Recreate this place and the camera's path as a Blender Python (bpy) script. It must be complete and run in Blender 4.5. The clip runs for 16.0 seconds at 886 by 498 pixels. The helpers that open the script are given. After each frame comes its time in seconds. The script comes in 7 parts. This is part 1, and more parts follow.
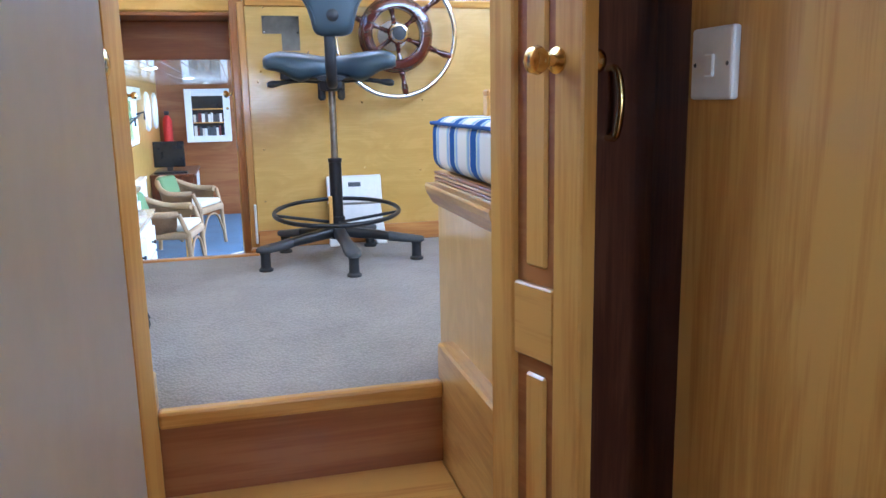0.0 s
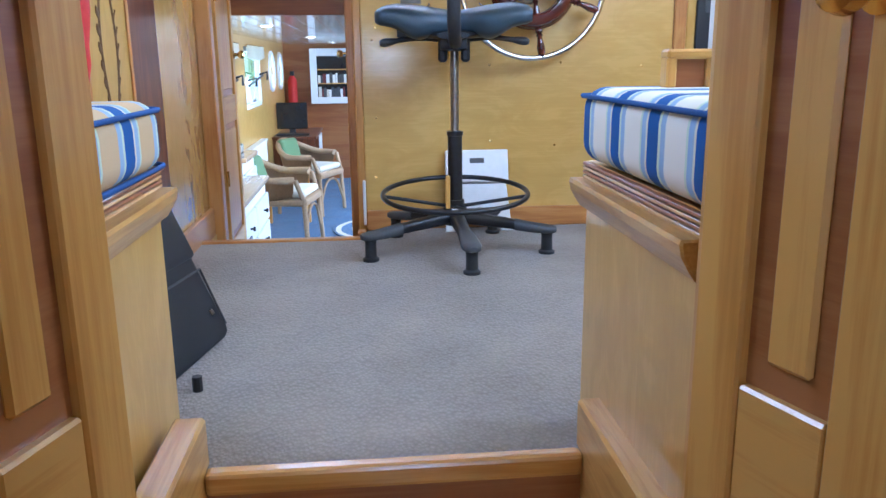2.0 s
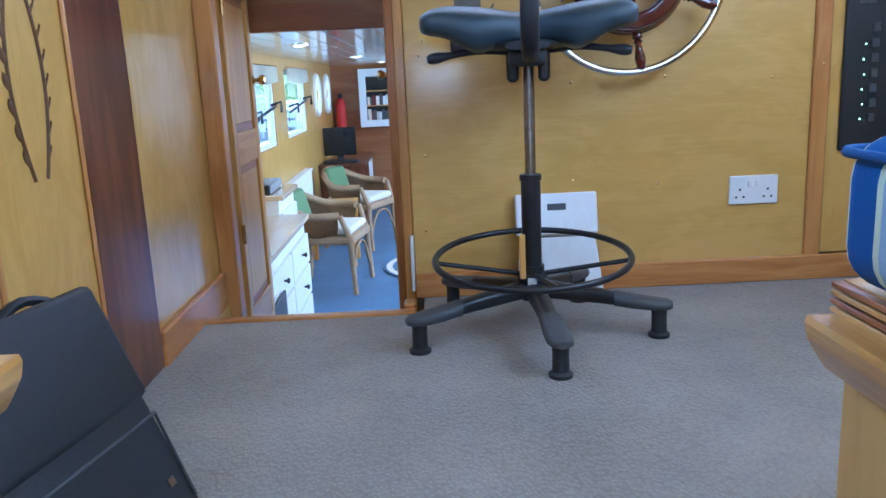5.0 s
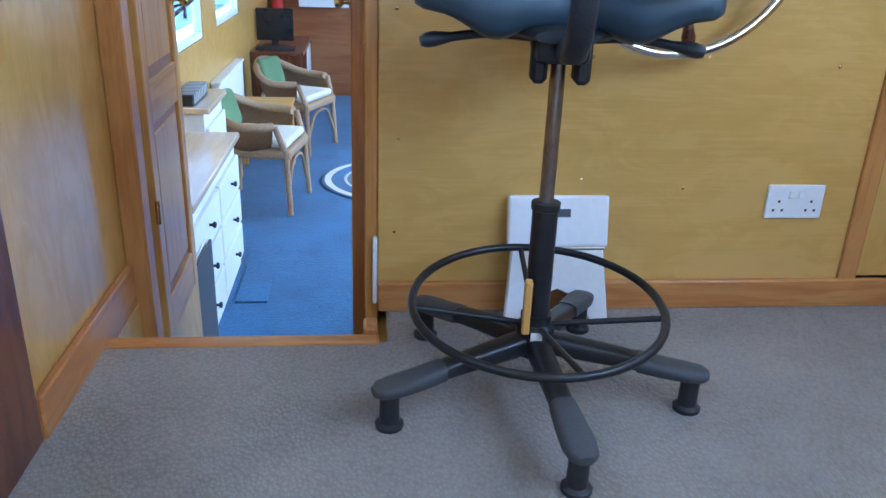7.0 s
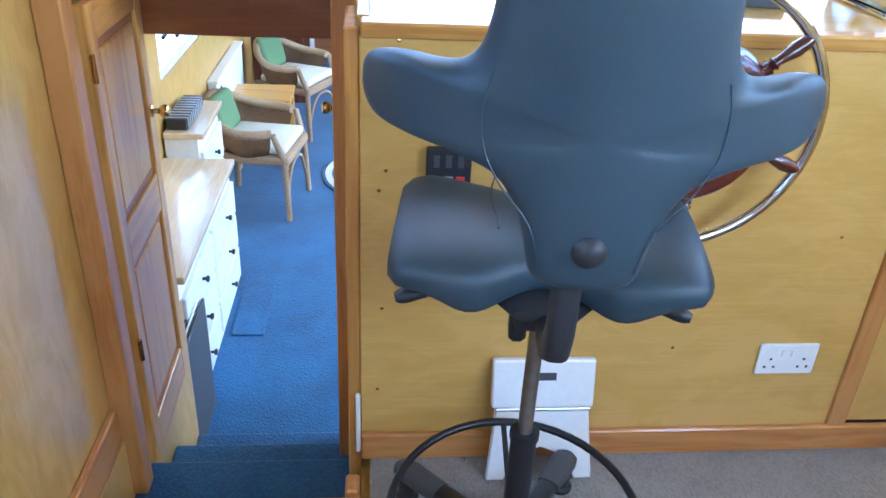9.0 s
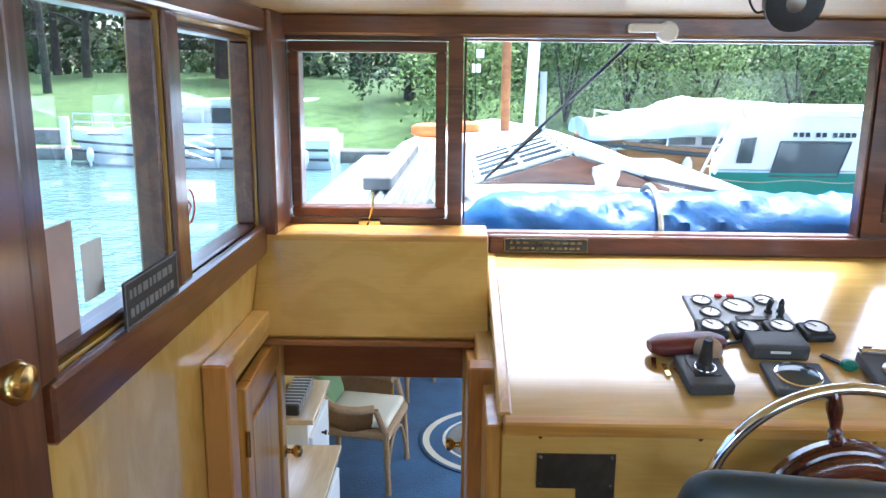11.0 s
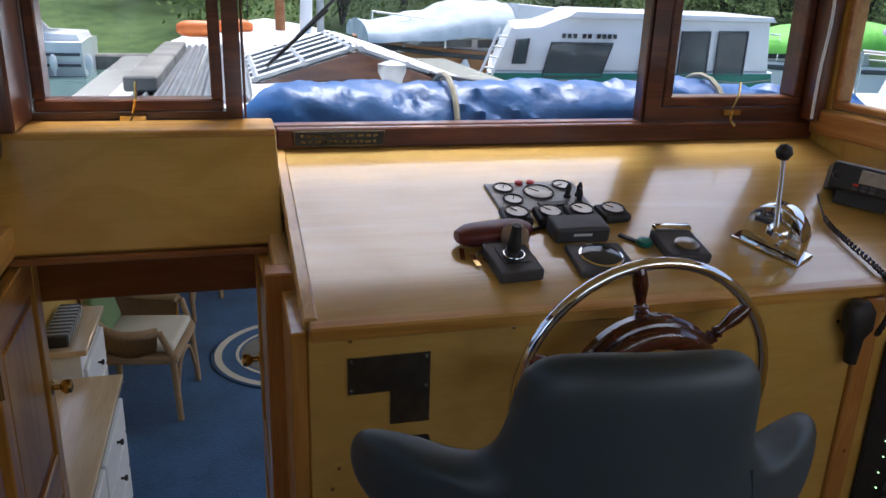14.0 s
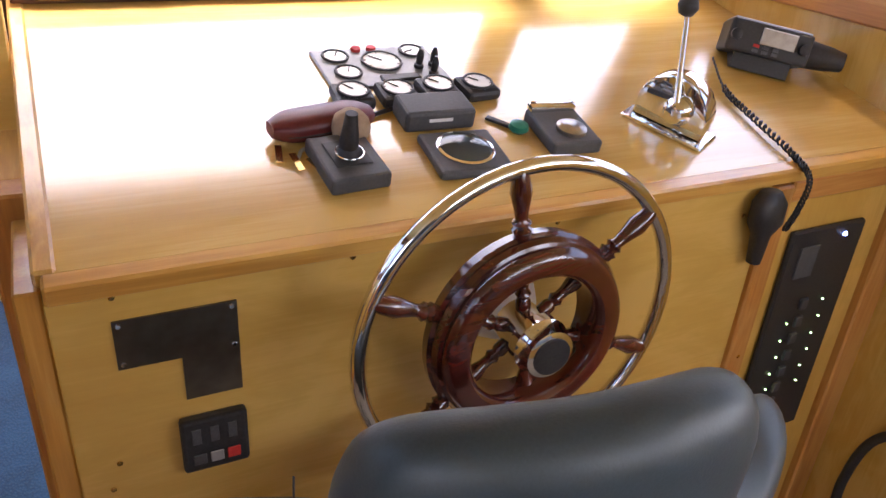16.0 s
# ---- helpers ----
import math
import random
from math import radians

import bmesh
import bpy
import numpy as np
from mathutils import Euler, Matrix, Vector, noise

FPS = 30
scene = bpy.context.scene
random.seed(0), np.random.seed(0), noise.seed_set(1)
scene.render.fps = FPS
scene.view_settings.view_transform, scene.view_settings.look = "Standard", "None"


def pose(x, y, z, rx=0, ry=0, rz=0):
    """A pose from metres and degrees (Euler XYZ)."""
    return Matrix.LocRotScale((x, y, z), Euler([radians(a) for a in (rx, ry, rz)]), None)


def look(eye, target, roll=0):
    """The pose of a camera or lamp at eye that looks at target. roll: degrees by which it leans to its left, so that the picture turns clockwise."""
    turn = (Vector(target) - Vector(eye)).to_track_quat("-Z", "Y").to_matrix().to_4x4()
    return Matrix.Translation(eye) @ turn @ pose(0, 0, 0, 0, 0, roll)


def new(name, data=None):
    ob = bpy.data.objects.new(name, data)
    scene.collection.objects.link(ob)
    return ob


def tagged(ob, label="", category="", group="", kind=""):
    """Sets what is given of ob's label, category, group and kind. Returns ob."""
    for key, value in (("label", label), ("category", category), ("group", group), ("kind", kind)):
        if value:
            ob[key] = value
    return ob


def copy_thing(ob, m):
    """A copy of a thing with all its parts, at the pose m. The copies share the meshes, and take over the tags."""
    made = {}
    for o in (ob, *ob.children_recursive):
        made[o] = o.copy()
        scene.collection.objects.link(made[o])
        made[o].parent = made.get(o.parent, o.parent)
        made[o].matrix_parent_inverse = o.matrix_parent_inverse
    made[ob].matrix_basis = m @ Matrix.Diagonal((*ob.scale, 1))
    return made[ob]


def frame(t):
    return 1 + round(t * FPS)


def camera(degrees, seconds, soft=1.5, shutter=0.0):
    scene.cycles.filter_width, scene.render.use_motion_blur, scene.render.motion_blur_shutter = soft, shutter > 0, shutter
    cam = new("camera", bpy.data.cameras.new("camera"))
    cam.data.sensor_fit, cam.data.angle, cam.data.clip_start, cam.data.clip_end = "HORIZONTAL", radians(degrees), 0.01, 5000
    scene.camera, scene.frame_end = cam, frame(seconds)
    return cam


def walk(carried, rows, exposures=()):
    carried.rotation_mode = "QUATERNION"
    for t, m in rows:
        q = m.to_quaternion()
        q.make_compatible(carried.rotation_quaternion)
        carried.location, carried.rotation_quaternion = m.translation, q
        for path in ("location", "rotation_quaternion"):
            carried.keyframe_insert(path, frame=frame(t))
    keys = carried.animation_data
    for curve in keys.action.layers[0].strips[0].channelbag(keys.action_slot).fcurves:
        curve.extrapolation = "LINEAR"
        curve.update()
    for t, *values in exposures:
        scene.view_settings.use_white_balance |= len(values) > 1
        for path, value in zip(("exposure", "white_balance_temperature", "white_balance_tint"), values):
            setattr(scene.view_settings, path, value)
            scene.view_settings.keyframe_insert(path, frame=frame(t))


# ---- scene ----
cam = camera(59.4, 16.0)
PATH = [
    (0, (0.297, 0.448, 0.62), (0.787, 2.349, 0.239), -1.1),
    (0.5, (0.385, 0.594, 0.614), (0.848, 2.5, 0.221), -3.1),
    (1, (0.384, 0.687, 0.616), (0.711, 2.617, 0.206), -2.8),
    (1.5, (0.362, 0.818, 0.61), (0.6, 2.753, 0.164), -1.3),
    (2, (0.373, 0.916, 0.622), (0.551, 2.852, 0.153), -0.6),
    (2.5, (0.428, 1.028, 0.612), (0.438, 2.975, 0.154), 2.9),
    (3, (0.455, 1.081, 0.617), (0.26, 3.02, 0.167), 0.3),
    (3.5, (0.45, 1.183, 0.618), (0.187, 3.122, 0.207), -1.5),
    (4, (0.412, 1.34, 0.556), (0.284, 3.304, 0.201), -1.8),
    (4.2, (0.39, 1.382, 0.578), (0.319, 3.34, 0.176), -1.7),
    (6.3, (0.415, 1.947, 0.746), (0.522, 3.893, 0.296), -2.4),
    (6.5, (0.386, 1.988, 0.794), (0.508, 3.926, 0.313), 0.2),
    (7, (0.315, 2.141, 0.84), (0.523, 3.986, 0.097), 2.2),
    (7.5, (0.316, 2.224, 0.957), (0.731, 3.922, -0.015), 5.6),
    (8, (0.382, 2.309, 1.096), (0.798, 3.939, 0.015), 5.6),
    (8.5, (0.385, 2.31, 1.27), (0.618, 4.008, 0.24), 1.4),
    (9, (0.375, 2.406, 1.336), (0.559, 4.161, 0.395), 3.0),
    (9.2, (0.39, 2.48, 1.36), (0.49, 4.257, 0.448), 1.6),
    (9.5, (0.239, 2.533, 1.453), (0.382, 4.336, 0.6), 2.2),
    (9.6, (0.21, 2.53, 1.485), (0.368, 4.342, 0.652), 2.0),
    (10, (0.203, 2.509, 1.578), (0.351, 4.351, 0.813), 1.4),
    (10.2, (0.216, 2.484, 1.617), (0.346, 4.359, 0.933), 1.4),
    (12.3, (0.275, 2.459, 1.68), (0.051, 4.423, 1.377), -1.6),
    (12.5, (0.28, 2.467, 1.678), (0.143, 4.438, 1.367), -1.4),
    (13, (0.281, 2.488, 1.661), (0.352, 4.455, 1.309), -0.5),
    (13.5, (0.28, 2.541, 1.633), (0.555, 4.451, 1.106), 0.7),
    (14, (0.243, 2.607, 1.594), (0.754, 4.431, 0.954), 1.9),
    (14.5, (0.259, 2.673, 1.566), (0.946, 4.408, 0.848), 3.3),
    (15, (0.336, 2.787, 1.542), (1.114, 4.441, 0.73), 4.8),
    (15.5, (0.417, 2.889, 1.53), (1.157, 4.509, 0.621), 5.6),
    (16, (0.411, 2.973, 1.517), (1.229, 4.53, 0.567), 4.2),
]
EXPOSURES = [(0.0, 3.6, 4650, 9), (2.0, 3.34, 4550, 10), (4.0, 3.0, 4400, 8), (7.0, 2.95, 4300, 8), (8.5, 3.2, 4300, 9), (9.6, 3.4, 4900, 7), (10.2, 3.25, 5200, 8), (12.3, 0.98, 5350, 8), (13.0, 0.92, 5400, 9), (13.5, 0.72, 5500, 13), (14.0, 0.8, 5900, 15), (14.5, 1.2, 6300, 18), (15.2, 1.7, 6500, 25), (16.0, 2.42, 6500, 25)]
walk(cam, [(t, look(eye, target, roll)) for t, eye, target, roll in PATH], EXPOSURES)

# ---- world and light ----
world = bpy.data.worlds.new("sky")
scene.world = world
world.use_nodes = True
sky = world.node_tree.nodes.new("ShaderNodeTexSky")
sky.sky_type = 'NISHITA'
sky.sun_disc = False
sky.sun_elevation = radians(64)
sky.sun_rotation = radians(20)
sky.air_density, sky.dust_density, sky.ozone_density = 1.0, 4.0, 1.0
back = world.node_tree.nodes["Background"]
back.inputs["Strength"].default_value = 0.15
world.node_tree.links.new(sky.outputs[0], back.inputs["Color"])
sun = new("sun", bpy.data.lights.new("sun", 'SUN'))
sun.data.energy, sun.data.angle, sun.data.color = 2.7, radians(18), (1.0, 0.96, 0.9)
sun.matrix_world = look((3.0, 8.2, 18.0), (0.8, 2, 0))


def window_fill(name, eye, target, w, h, watts):
    """An area lamp added at an unseen window to stand in for sky light."""
    d = bpy.data.lights.new(name, 'AREA')
    d.shape, d.size, d.size_y, d.energy, d.color = 'RECTANGLE', w, h, watts, (0.92, 0.96, 1.0)
    ob = new(name, d)
    ob.matrix_world = look(eye, target)
    return ob


window_fill("sky_fill_aft", (1.325, 1.66, 1.475), (1.325, 3.0, 1.0), 0.94, 0.54, 1.1)
window_fill("sky_fill_left", (-0.235, 2.175, 1.475), (1.0, 2.3, 1.0), 0.84, 0.54, 0.85)
window_fill("sky_fill_right", (1.925, 2.35, 1.485), (0.5, 2.5, 0.9), 1.19, 0.52, 2.4)
window_fill("sky_fill_cabin", (0.54, -1.19, 0.7), (0.5, 1.0, 0.2), 0.38, 0.38, 0.85)
window_fill("sky_fill_saloon_a", (2.34, 5.5, 0.5), (0.5, 5.5, 0.0), 0.98, 0.5, 4.2)
window_fill("sky_fill_saloon_b", (2.34, 6.95, 0.5), (0.5, 6.95, 0.0), 0.88, 0.5, 4.2)
window_fill("sky_fill_saloon_c", (2.34, 8.5, 0.5), (0.5, 8.5, 0.0), 0.98, 0.5, 4.2)


# ---- materials ----
def base_mat(name, rough=0.5, metal=0.0, coat=0.0):
    m = bpy.data.materials.new(name)
    m.use_nodes = True
    b = m.node_tree.nodes["Principled BSDF"]
    b.inputs["Roughness"].default_value = rough
    b.inputs["Metallic"].default_value = metal
    b.inputs["Coat Weight"].default_value = coat
    b.inputs["Coat Roughness"].default_value = 0.12
    return m, m.node_tree, b


def node(tree, kind, **vals):
    n = tree.nodes.new(kind)
    for k, v in vals.items():
        n.inputs[k.replace("_", " ")].default_value = v
    return n


def ramp(tree, fac, stops):
    r = tree.nodes.new("ShaderNodeValToRGB")
    e = r.color_ramp.elements
    while len(e) < len(stops):
        e.new(0.5)
    for el, (p, c) in zip(e, stops):
        el.position, el.color = p, (*c, 1)
    tree.links.new(fac, r.inputs[0])
    return r


def coords(tree, scale):
    tc = tree.nodes.new("ShaderNodeTexCoord")
    mp = tree.nodes.new("ShaderNodeMapping")
    mp.inputs["Scale"].default_value = scale
    tree.links.new(tc.outputs["Object"], mp.inputs[0])
    return mp.outputs[0]


def bump(tree, b, height, strength, distance):
    n = node(tree, "ShaderNodeBump", Strength=strength, Distance=distance)
    tree.links.new(height, n.inputs["Height"])
    tree.links.new(n.outputs[0], b.inputs["Normal"])


def wood(name, dark, mid, light, grain="z", rings=3.0, rough=0.35, coat=0.5, relief=0.15, stretch=0.12, figure=0.0):
    """Varnished timber, grain along one axis: broad figure, optional cathedral bands and fine pores."""
    m, t, b = base_mat(name, rough, 0, coat)
    s = {"x": (stretch, 1, 1), "y": (1, stretch, 1), "z": (1, 1, stretch)}[grain]
    big = node(t, "ShaderNodeTexNoise", Scale=rings, Detail=3.0, Roughness=0.6, Distortion=1.2)
    t.links.new(coords(t, tuple(4 * v for v in s)), big.inputs["Vector"])
    fs = {"x": (6, 160, 160), "y": (160, 6, 160), "z": (160, 160, 6)}[grain]
    fine = node(t, "ShaderNodeTexNoise", Scale=1.0, Detail=4.0, Roughness=0.7)
    t.links.new(coords(t, fs), fine.inputs["Vector"])
    blot = node(t, "ShaderNodeTexNoise", Scale=1.7, Detail=2.0)
    t.links.new(coords(t, (1, 1, 1)), blot.inputs["Vector"])

    def add(a, k, c):
        n = t.nodes.new("ShaderNodeMath")
        n.operation = 'MULTIPLY_ADD'
        t.links.new(a, n.inputs[0])
        n.inputs[1].default_value = k
        t.links.new(c, n.inputs[2])
        return n.outputs[0]
    total = add(blot.outputs[0], 0.35, add(fine.outputs[0], 0.45, big.outputs[0]))
    if figure:
        wave = node(t, "ShaderNodeTexWave", Scale=9.0, Distortion=9.0, Detail=2.0, Detail_Scale=0.7, Detail_Roughness=0.5)
        wave.wave_type = 'BANDS'
        wave.bands_direction = 'DIAGONAL'
        t.links.new(coords(t, s), wave.inputs["Vector"])
        total = add(wave.outputs["Fac"], figure, total)
    r = ramp(t, total, [(0.55, dark), (0.85, mid), (1.0, light)])
    t.links.new(r.outputs[0], b.inputs["Base Color"])
    bump(t, b, fine.outputs[0], relief, 0.0006)
    return m


def speckle(name, a, c, scale=40.0, rough=0.6, metal=0.0, strength=0.1, distance=0.001, coat=0.0, detail=3.0):
    """A surface of two near tones in patches, with fine relief."""
    m, t, b = base_mat(name, rough, metal, coat)
    n1 = node(t, "ShaderNodeTexNoise", Scale=scale, Detail=detail, Roughness=0.65)
    t.links.new(coords(t, (1, 1, 1)), n1.inputs["Vector"])
    n2 = node(t, "ShaderNodeTexNoise", Scale=2.3, Detail=2.0)
    t.links.new(coords(t, (1, 1, 1)), n2.inputs["Vector"])
    mx = t.nodes.new("ShaderNodeMath")
    mx.operation = 'ADD'
    t.links.new(n1.outputs[0], mx.inputs[0])
    t.links.new(n2.outputs[0], mx.inputs[1])
    hf = t.nodes.new("ShaderNodeMath")
    hf.operation = 'MULTIPLY'
    hf.inputs[1].default_value = 0.5
    t.links.new(mx.outputs[0], hf.inputs[0])
    r = ramp(t, hf.outputs[0], [(0.35, a), (0.65, c)])
    t.links.new(r.outputs[0], b.inputs["Base Color"])
    bump(t, b, n1.outputs[0], strength, distance)
    return m


def carpet(name, a, c, size):
    """Loop-pile carpet: rows of tufts with soiling."""
    m, t, b = base_mat(name, 0.95)
    v = node(t, "ShaderNodeTexVoronoi", Scale=1.0)
    t.links.new(coords(t, (1 / size, 0.6 / size, 1 / size)), v.inputs["Vector"])
    n = node(t, "ShaderNodeTexNoise", Scale=2.6, Detail=5.0, Roughness=0.6)
    t.links.new(coords(t, (1, 1, 1)), n.inputs["Vector"])
    mul = t.nodes.new("ShaderNodeMath")
    mul.operation = 'MULTIPLY_ADD'
    t.links.new(v.outputs["Distance"], mul.inputs[0])
    mul.inputs[1].default_value = -0.30
    t.links.new(n.outputs[0], mul.inputs[2])
    r = ramp(t, mul.outputs[0], [(0.02, a), (0.55, c)])
    t.links.new(r.outputs[0], b.inputs["Base Color"])
    bump(t, b, v.outputs["Distance"], 0.7, 0.004)
    b.inputs["Sheen Weight"].default_value = 0.2
    return m


def stripes(name, axis, period, tan=(0.6, 0.43, 0.22)):
    """Woven cushion cloth in cream, tan, pale blue and strong blue bands."""
    m, t, b = base_mat(name, 0.9)
    sep = t.nodes.new("ShaderNodeSeparateXYZ")
    t.links.new(coords(t, (1, 1, 1)), sep.inputs[0])
    d = t.nodes.new("ShaderNodeMath")
    d.operation = 'DIVIDE'
    d.inputs[1].default_value = period
    t.links.new(sep.outputs[axis], d.inputs[0])
    f = t.nodes.new("ShaderNodeMath")
    f.operation = 'FRACT'
    t.links.new(d.outputs[0], f.inputs[0])
    cream, pale, blue, mint = (0.72, 0.66, 0.5), (0.33, 0.45, 0.6), (0.02, 0.09, 0.3), (0.6, 0.68, 0.5)
    r = ramp(t, f.outputs[0], [(0, tan), (0.3, pale), (0.40, mint), (0.45, blue), (0.70, cream), (0.74, pale), (0.84, mint), (0.88, tan)])
    r.color_ramp.interpolation = 'CONSTANT'
    n = node(t, "ShaderNodeTexNoise", Scale=350.0, Detail=2.0)
    t.links.new(coords(t, (1, 1, 1)), n.inputs["Vector"])
    t.links.new(r.outputs[0], b.inputs["Base Color"])
    bump(t, b, n.outputs[0], 0.3, 0.001)
    return m


def glass(name, tint=(0.95, 0.98, 0.97)):
    m, t, b = base_mat(name, 0.0)
    b.inputs["Base Color"].default_value = (*tint, 1)
    b.inputs["Transmission Weight"].default_value = 1.0
    b.inputs["IOR"].default_value = 1.22
    return m


def emit(name, colour, strength):
    m, t, b = base_mat(name, 0.4)
    b.inputs["Base Color"].default_value = (*colour, 1)
    b.inputs["Emission Color"].default_value = (*colour, 1)
    b.inputs["Emission Strength"].default_value = strength
    return m


M_PANEL = wood("varnished_ply", (0.54, 0.325, 0.064), (0.59, 0.365, 0.080), (0.64, 0.405, 0.104), "x", 2.6, 0.36, 0.5, 0.04, 0.45)
M_PANELV = wood("varnished_ply_upright", (0.53, 0.305, 0.056), (0.58, 0.35, 0.073), (0.64, 0.40, 0.098), "z", 2.6, 0.34, 0.5, 0.04, 0.45)
M_SIDE = wood("glossy_side_ply", (0.53, 0.305, 0.056), (0.58, 0.35, 0.073), (0.64, 0.40, 0.098), "z", 2.6, 0.20, 1.0, 0.04, 0.45)
M_OAK = wood("oak_varnish", (0.36, 0.158, 0.027), (0.54, 0.265, 0.048), (0.65, 0.365, 0.082), "z", 3.0, 0.32, 0.6, 0.3, 0.10, 0.13)
M_OAKX = wood("oak_varnish_x", (0.36, 0.158, 0.027), (0.54, 0.265, 0.048), (0.65, 0.365, 0.082), "x", 3.0, 0.32, 0.6, 0.3, 0.10, 0.13)
M_OAKY = wood("oak_varnish_y", (0.34, 0.165, 0.032), (0.52, 0.28, 0.060), (0.64, 0.38, 0.10), "y", 5.0, 0.32, 0.6, 0.25)
M_TRIM = wood("pine_trim", (0.32, 0.12, 0.025), (0.47, 0.20, 0.045), (0.55, 0.27, 0.07), "z", 4.0, 0.35, 0.5, 0.15)
M_TRIMX = wood("pine_trim_x", (0.32, 0.12, 0.025), (0.47, 0.20, 0.045), (0.55, 0.27, 0.07), "x", 4.0, 0.35, 0.5, 0.15)
M_TRIMY = wood("pine_trim_y", (0.32, 0.12, 0.025), (0.47, 0.20, 0.045), (0.55, 0.27, 0.07), "y", 4.0, 0.35, 0.5, 0.15)
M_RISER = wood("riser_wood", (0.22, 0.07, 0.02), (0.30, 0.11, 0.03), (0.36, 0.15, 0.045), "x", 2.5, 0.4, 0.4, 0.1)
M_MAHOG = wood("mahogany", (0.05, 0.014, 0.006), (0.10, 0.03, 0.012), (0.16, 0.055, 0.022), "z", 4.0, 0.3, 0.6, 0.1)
M_MAHOGX = wood("mahogany_x", (0.05, 0.014, 0.006), (0.10, 0.03, 0.012), (0.16, 0.055, 0.022), "x", 4.0, 0.3, 0.6, 0.1)
M_MAHOGY = wood("mahogany_y", (0.05, 0.014, 0.006), (0.10, 0.03, 0.012), (0.16, 0.055, 0.022), "y", 4.0, 0.3, 0.6, 0.1)
M_WHEELWOOD = wood("wheel_mahogany", (0.03, 0.005, 0.003), (0.06, 0.010, 0.006), (0.095, 0.018, 0.009), "x", 6.0, 0.15, 1.0, 0.05)
M_TOP = wood("console_top_ply", (0.50, 0.295, 0.065), (0.60, 0.375, 0.095), (0.67, 0.45, 0.14), "x", 1.6, 0.22, 1.0, 0.05)
# pale pine, its colour lightened further to carry the window's reflection
M_PALE_SHEEN = wood("pale_pine_sheen_top", (0.58, 0.44, 0.28), (0.68, 0.54, 0.37), (0.76, 0.63, 0.46), "y", 3.0, 0.2, 0.8, 0.1)
M_CEIL = wood("ceiling_ply", (0.56, 0.36, 0.11), (0.64, 0.43, 0.15), (0.70, 0.50, 0.20), "x", 3.0, 0.30, 0.6, 0.12)
M_CARPET = carpet("grey_carpet", (0.19, 0.17, 0.148), (0.335, 0.304, 0.272), 0.0065)
M_BLUECARPET = carpet("blue_carpet", (0.012, 0.05, 0.13), (0.03, 0.12, 0.28), 0.008)
M_WHITE = speckle("white_paint", (0.78, 0.79, 0.79), (0.85, 0.86, 0.86), 25, 0.4, 0, 0.05)
M_SALCEIL = speckle("white_gloss_ceiling", (0.72, 0.70, 0.64), (0.80, 0.78, 0.72), 6, 0.12, 0, 0.02, coat=0.6)
M_PLASTICW = speckle("white_plastic", (0.78, 0.78, 0.76), (0.85, 0.85, 0.83), 60, 0.35, 0, 0.03)
M_BLACK = speckle("black_paint", (0.008, 0.008, 0.009), (0.02, 0.02, 0.022), 60, 0.35, 0, 0.05)
M_BLACKP = speckle("black_plastic", (0.012, 0.012, 0.013), (0.03, 0.03, 0.032), 200, 0.5, 0, 0.15)
M_GREYP = speckle("dark_grey_plastic", (0.05, 0.052, 0.056), (0.08, 0.083, 0.088), 200, 0.55, 0, 0.15)
M_PLATE = speckle("grey_dial_plate", (0.16, 0.165, 0.17), (0.22, 0.225, 0.23), 80, 0.35, 0, 0.05)
M_STEEL = speckle("grey_steel_tube", (0.28, 0.26, 0.24), (0.42, 0.40, 0.38), 60, 0.3, 1.0, 0.05)
M_CHROME = speckle("chrome", (0.75, 0.75, 0.75), (0.85, 0.85, 0.85), 8, 0.06, 1.0, 0.0)
M_BRASS = speckle("brass", (0.62, 0.42, 0.14), (0.80, 0.60, 0.26), 30, 0.18, 1.0, 0.02)
M_SEAT = speckle("blue_grey_vinyl", (0.026, 0.041, 0.051), (0.037, 0.056, 0.069), 500, 0.43, 0, 0.25, 0.0008)
M_CUSHY = stripes("striped_cloth_y", 1, 0.17)
M_CUSHW = stripes("striped_cloth_pale", 1, 0.15, (0.78, 0.74, 0.62))
M_PIPING = speckle("blue_piping", (0.015, 0.06, 0.22), (0.03, 0.10, 0.30), 200, 0.8)
M_CREAM = speckle("cream_cloth", (0.62, 0.58, 0.48), (0.75, 0.71, 0.60), 200, 0.9, 0, 0.2)
M_GLASS = glass("window_glass")
M_LINED = speckle("black_nylon", (0.010, 0.011, 0.013), (0.025, 0.027, 0.03), 300, 0.6, 0, 0.3)
M_RED = speckle("red_cloth", (0.45, 0.02, 0.015), (0.60, 0.04, 0.03), 60, 0.7, 0, 0.2)
M_BLUECLOTH = speckle("blue_nylon", (0.01, 0.07, 0.33), (0.02, 0.12, 0.45), 12, 0.55, 0, 0.3, 0.004)
M_TARP = speckle("blue_tarpaulin", (0.004, 0.06, 0.21), (0.008, 0.105, 0.32), 6, 0.42, 0, 0.5, 0.02, 0, 5.0)
M_WICKER = speckle("wicker", (0.24, 0.145, 0.07), (0.50, 0.36, 0.21), 120, 0.6, 0, 0.6, 0.003)
M_GREENC = speckle("green_cloth", (0.12, 0.20, 0.09), (0.20, 0.30, 0.14), 200, 0.9)
M_DARKRED = speckle("maroon_leather", (0.10, 0.012, 0.012), (0.15, 0.022, 0.02), 60, 0.4)
M_CORK = speckle("tan_cord_ball", (0.28, 0.19, 0.12), (0.42, 0.31, 0.21), 90, 0.85, 0, 0.6, 0.002)
M_TVBLACK = speckle("screen_black", (0.008, 0.009, 0.012), (0.014, 0.015, 0.02), 20, 0.2)
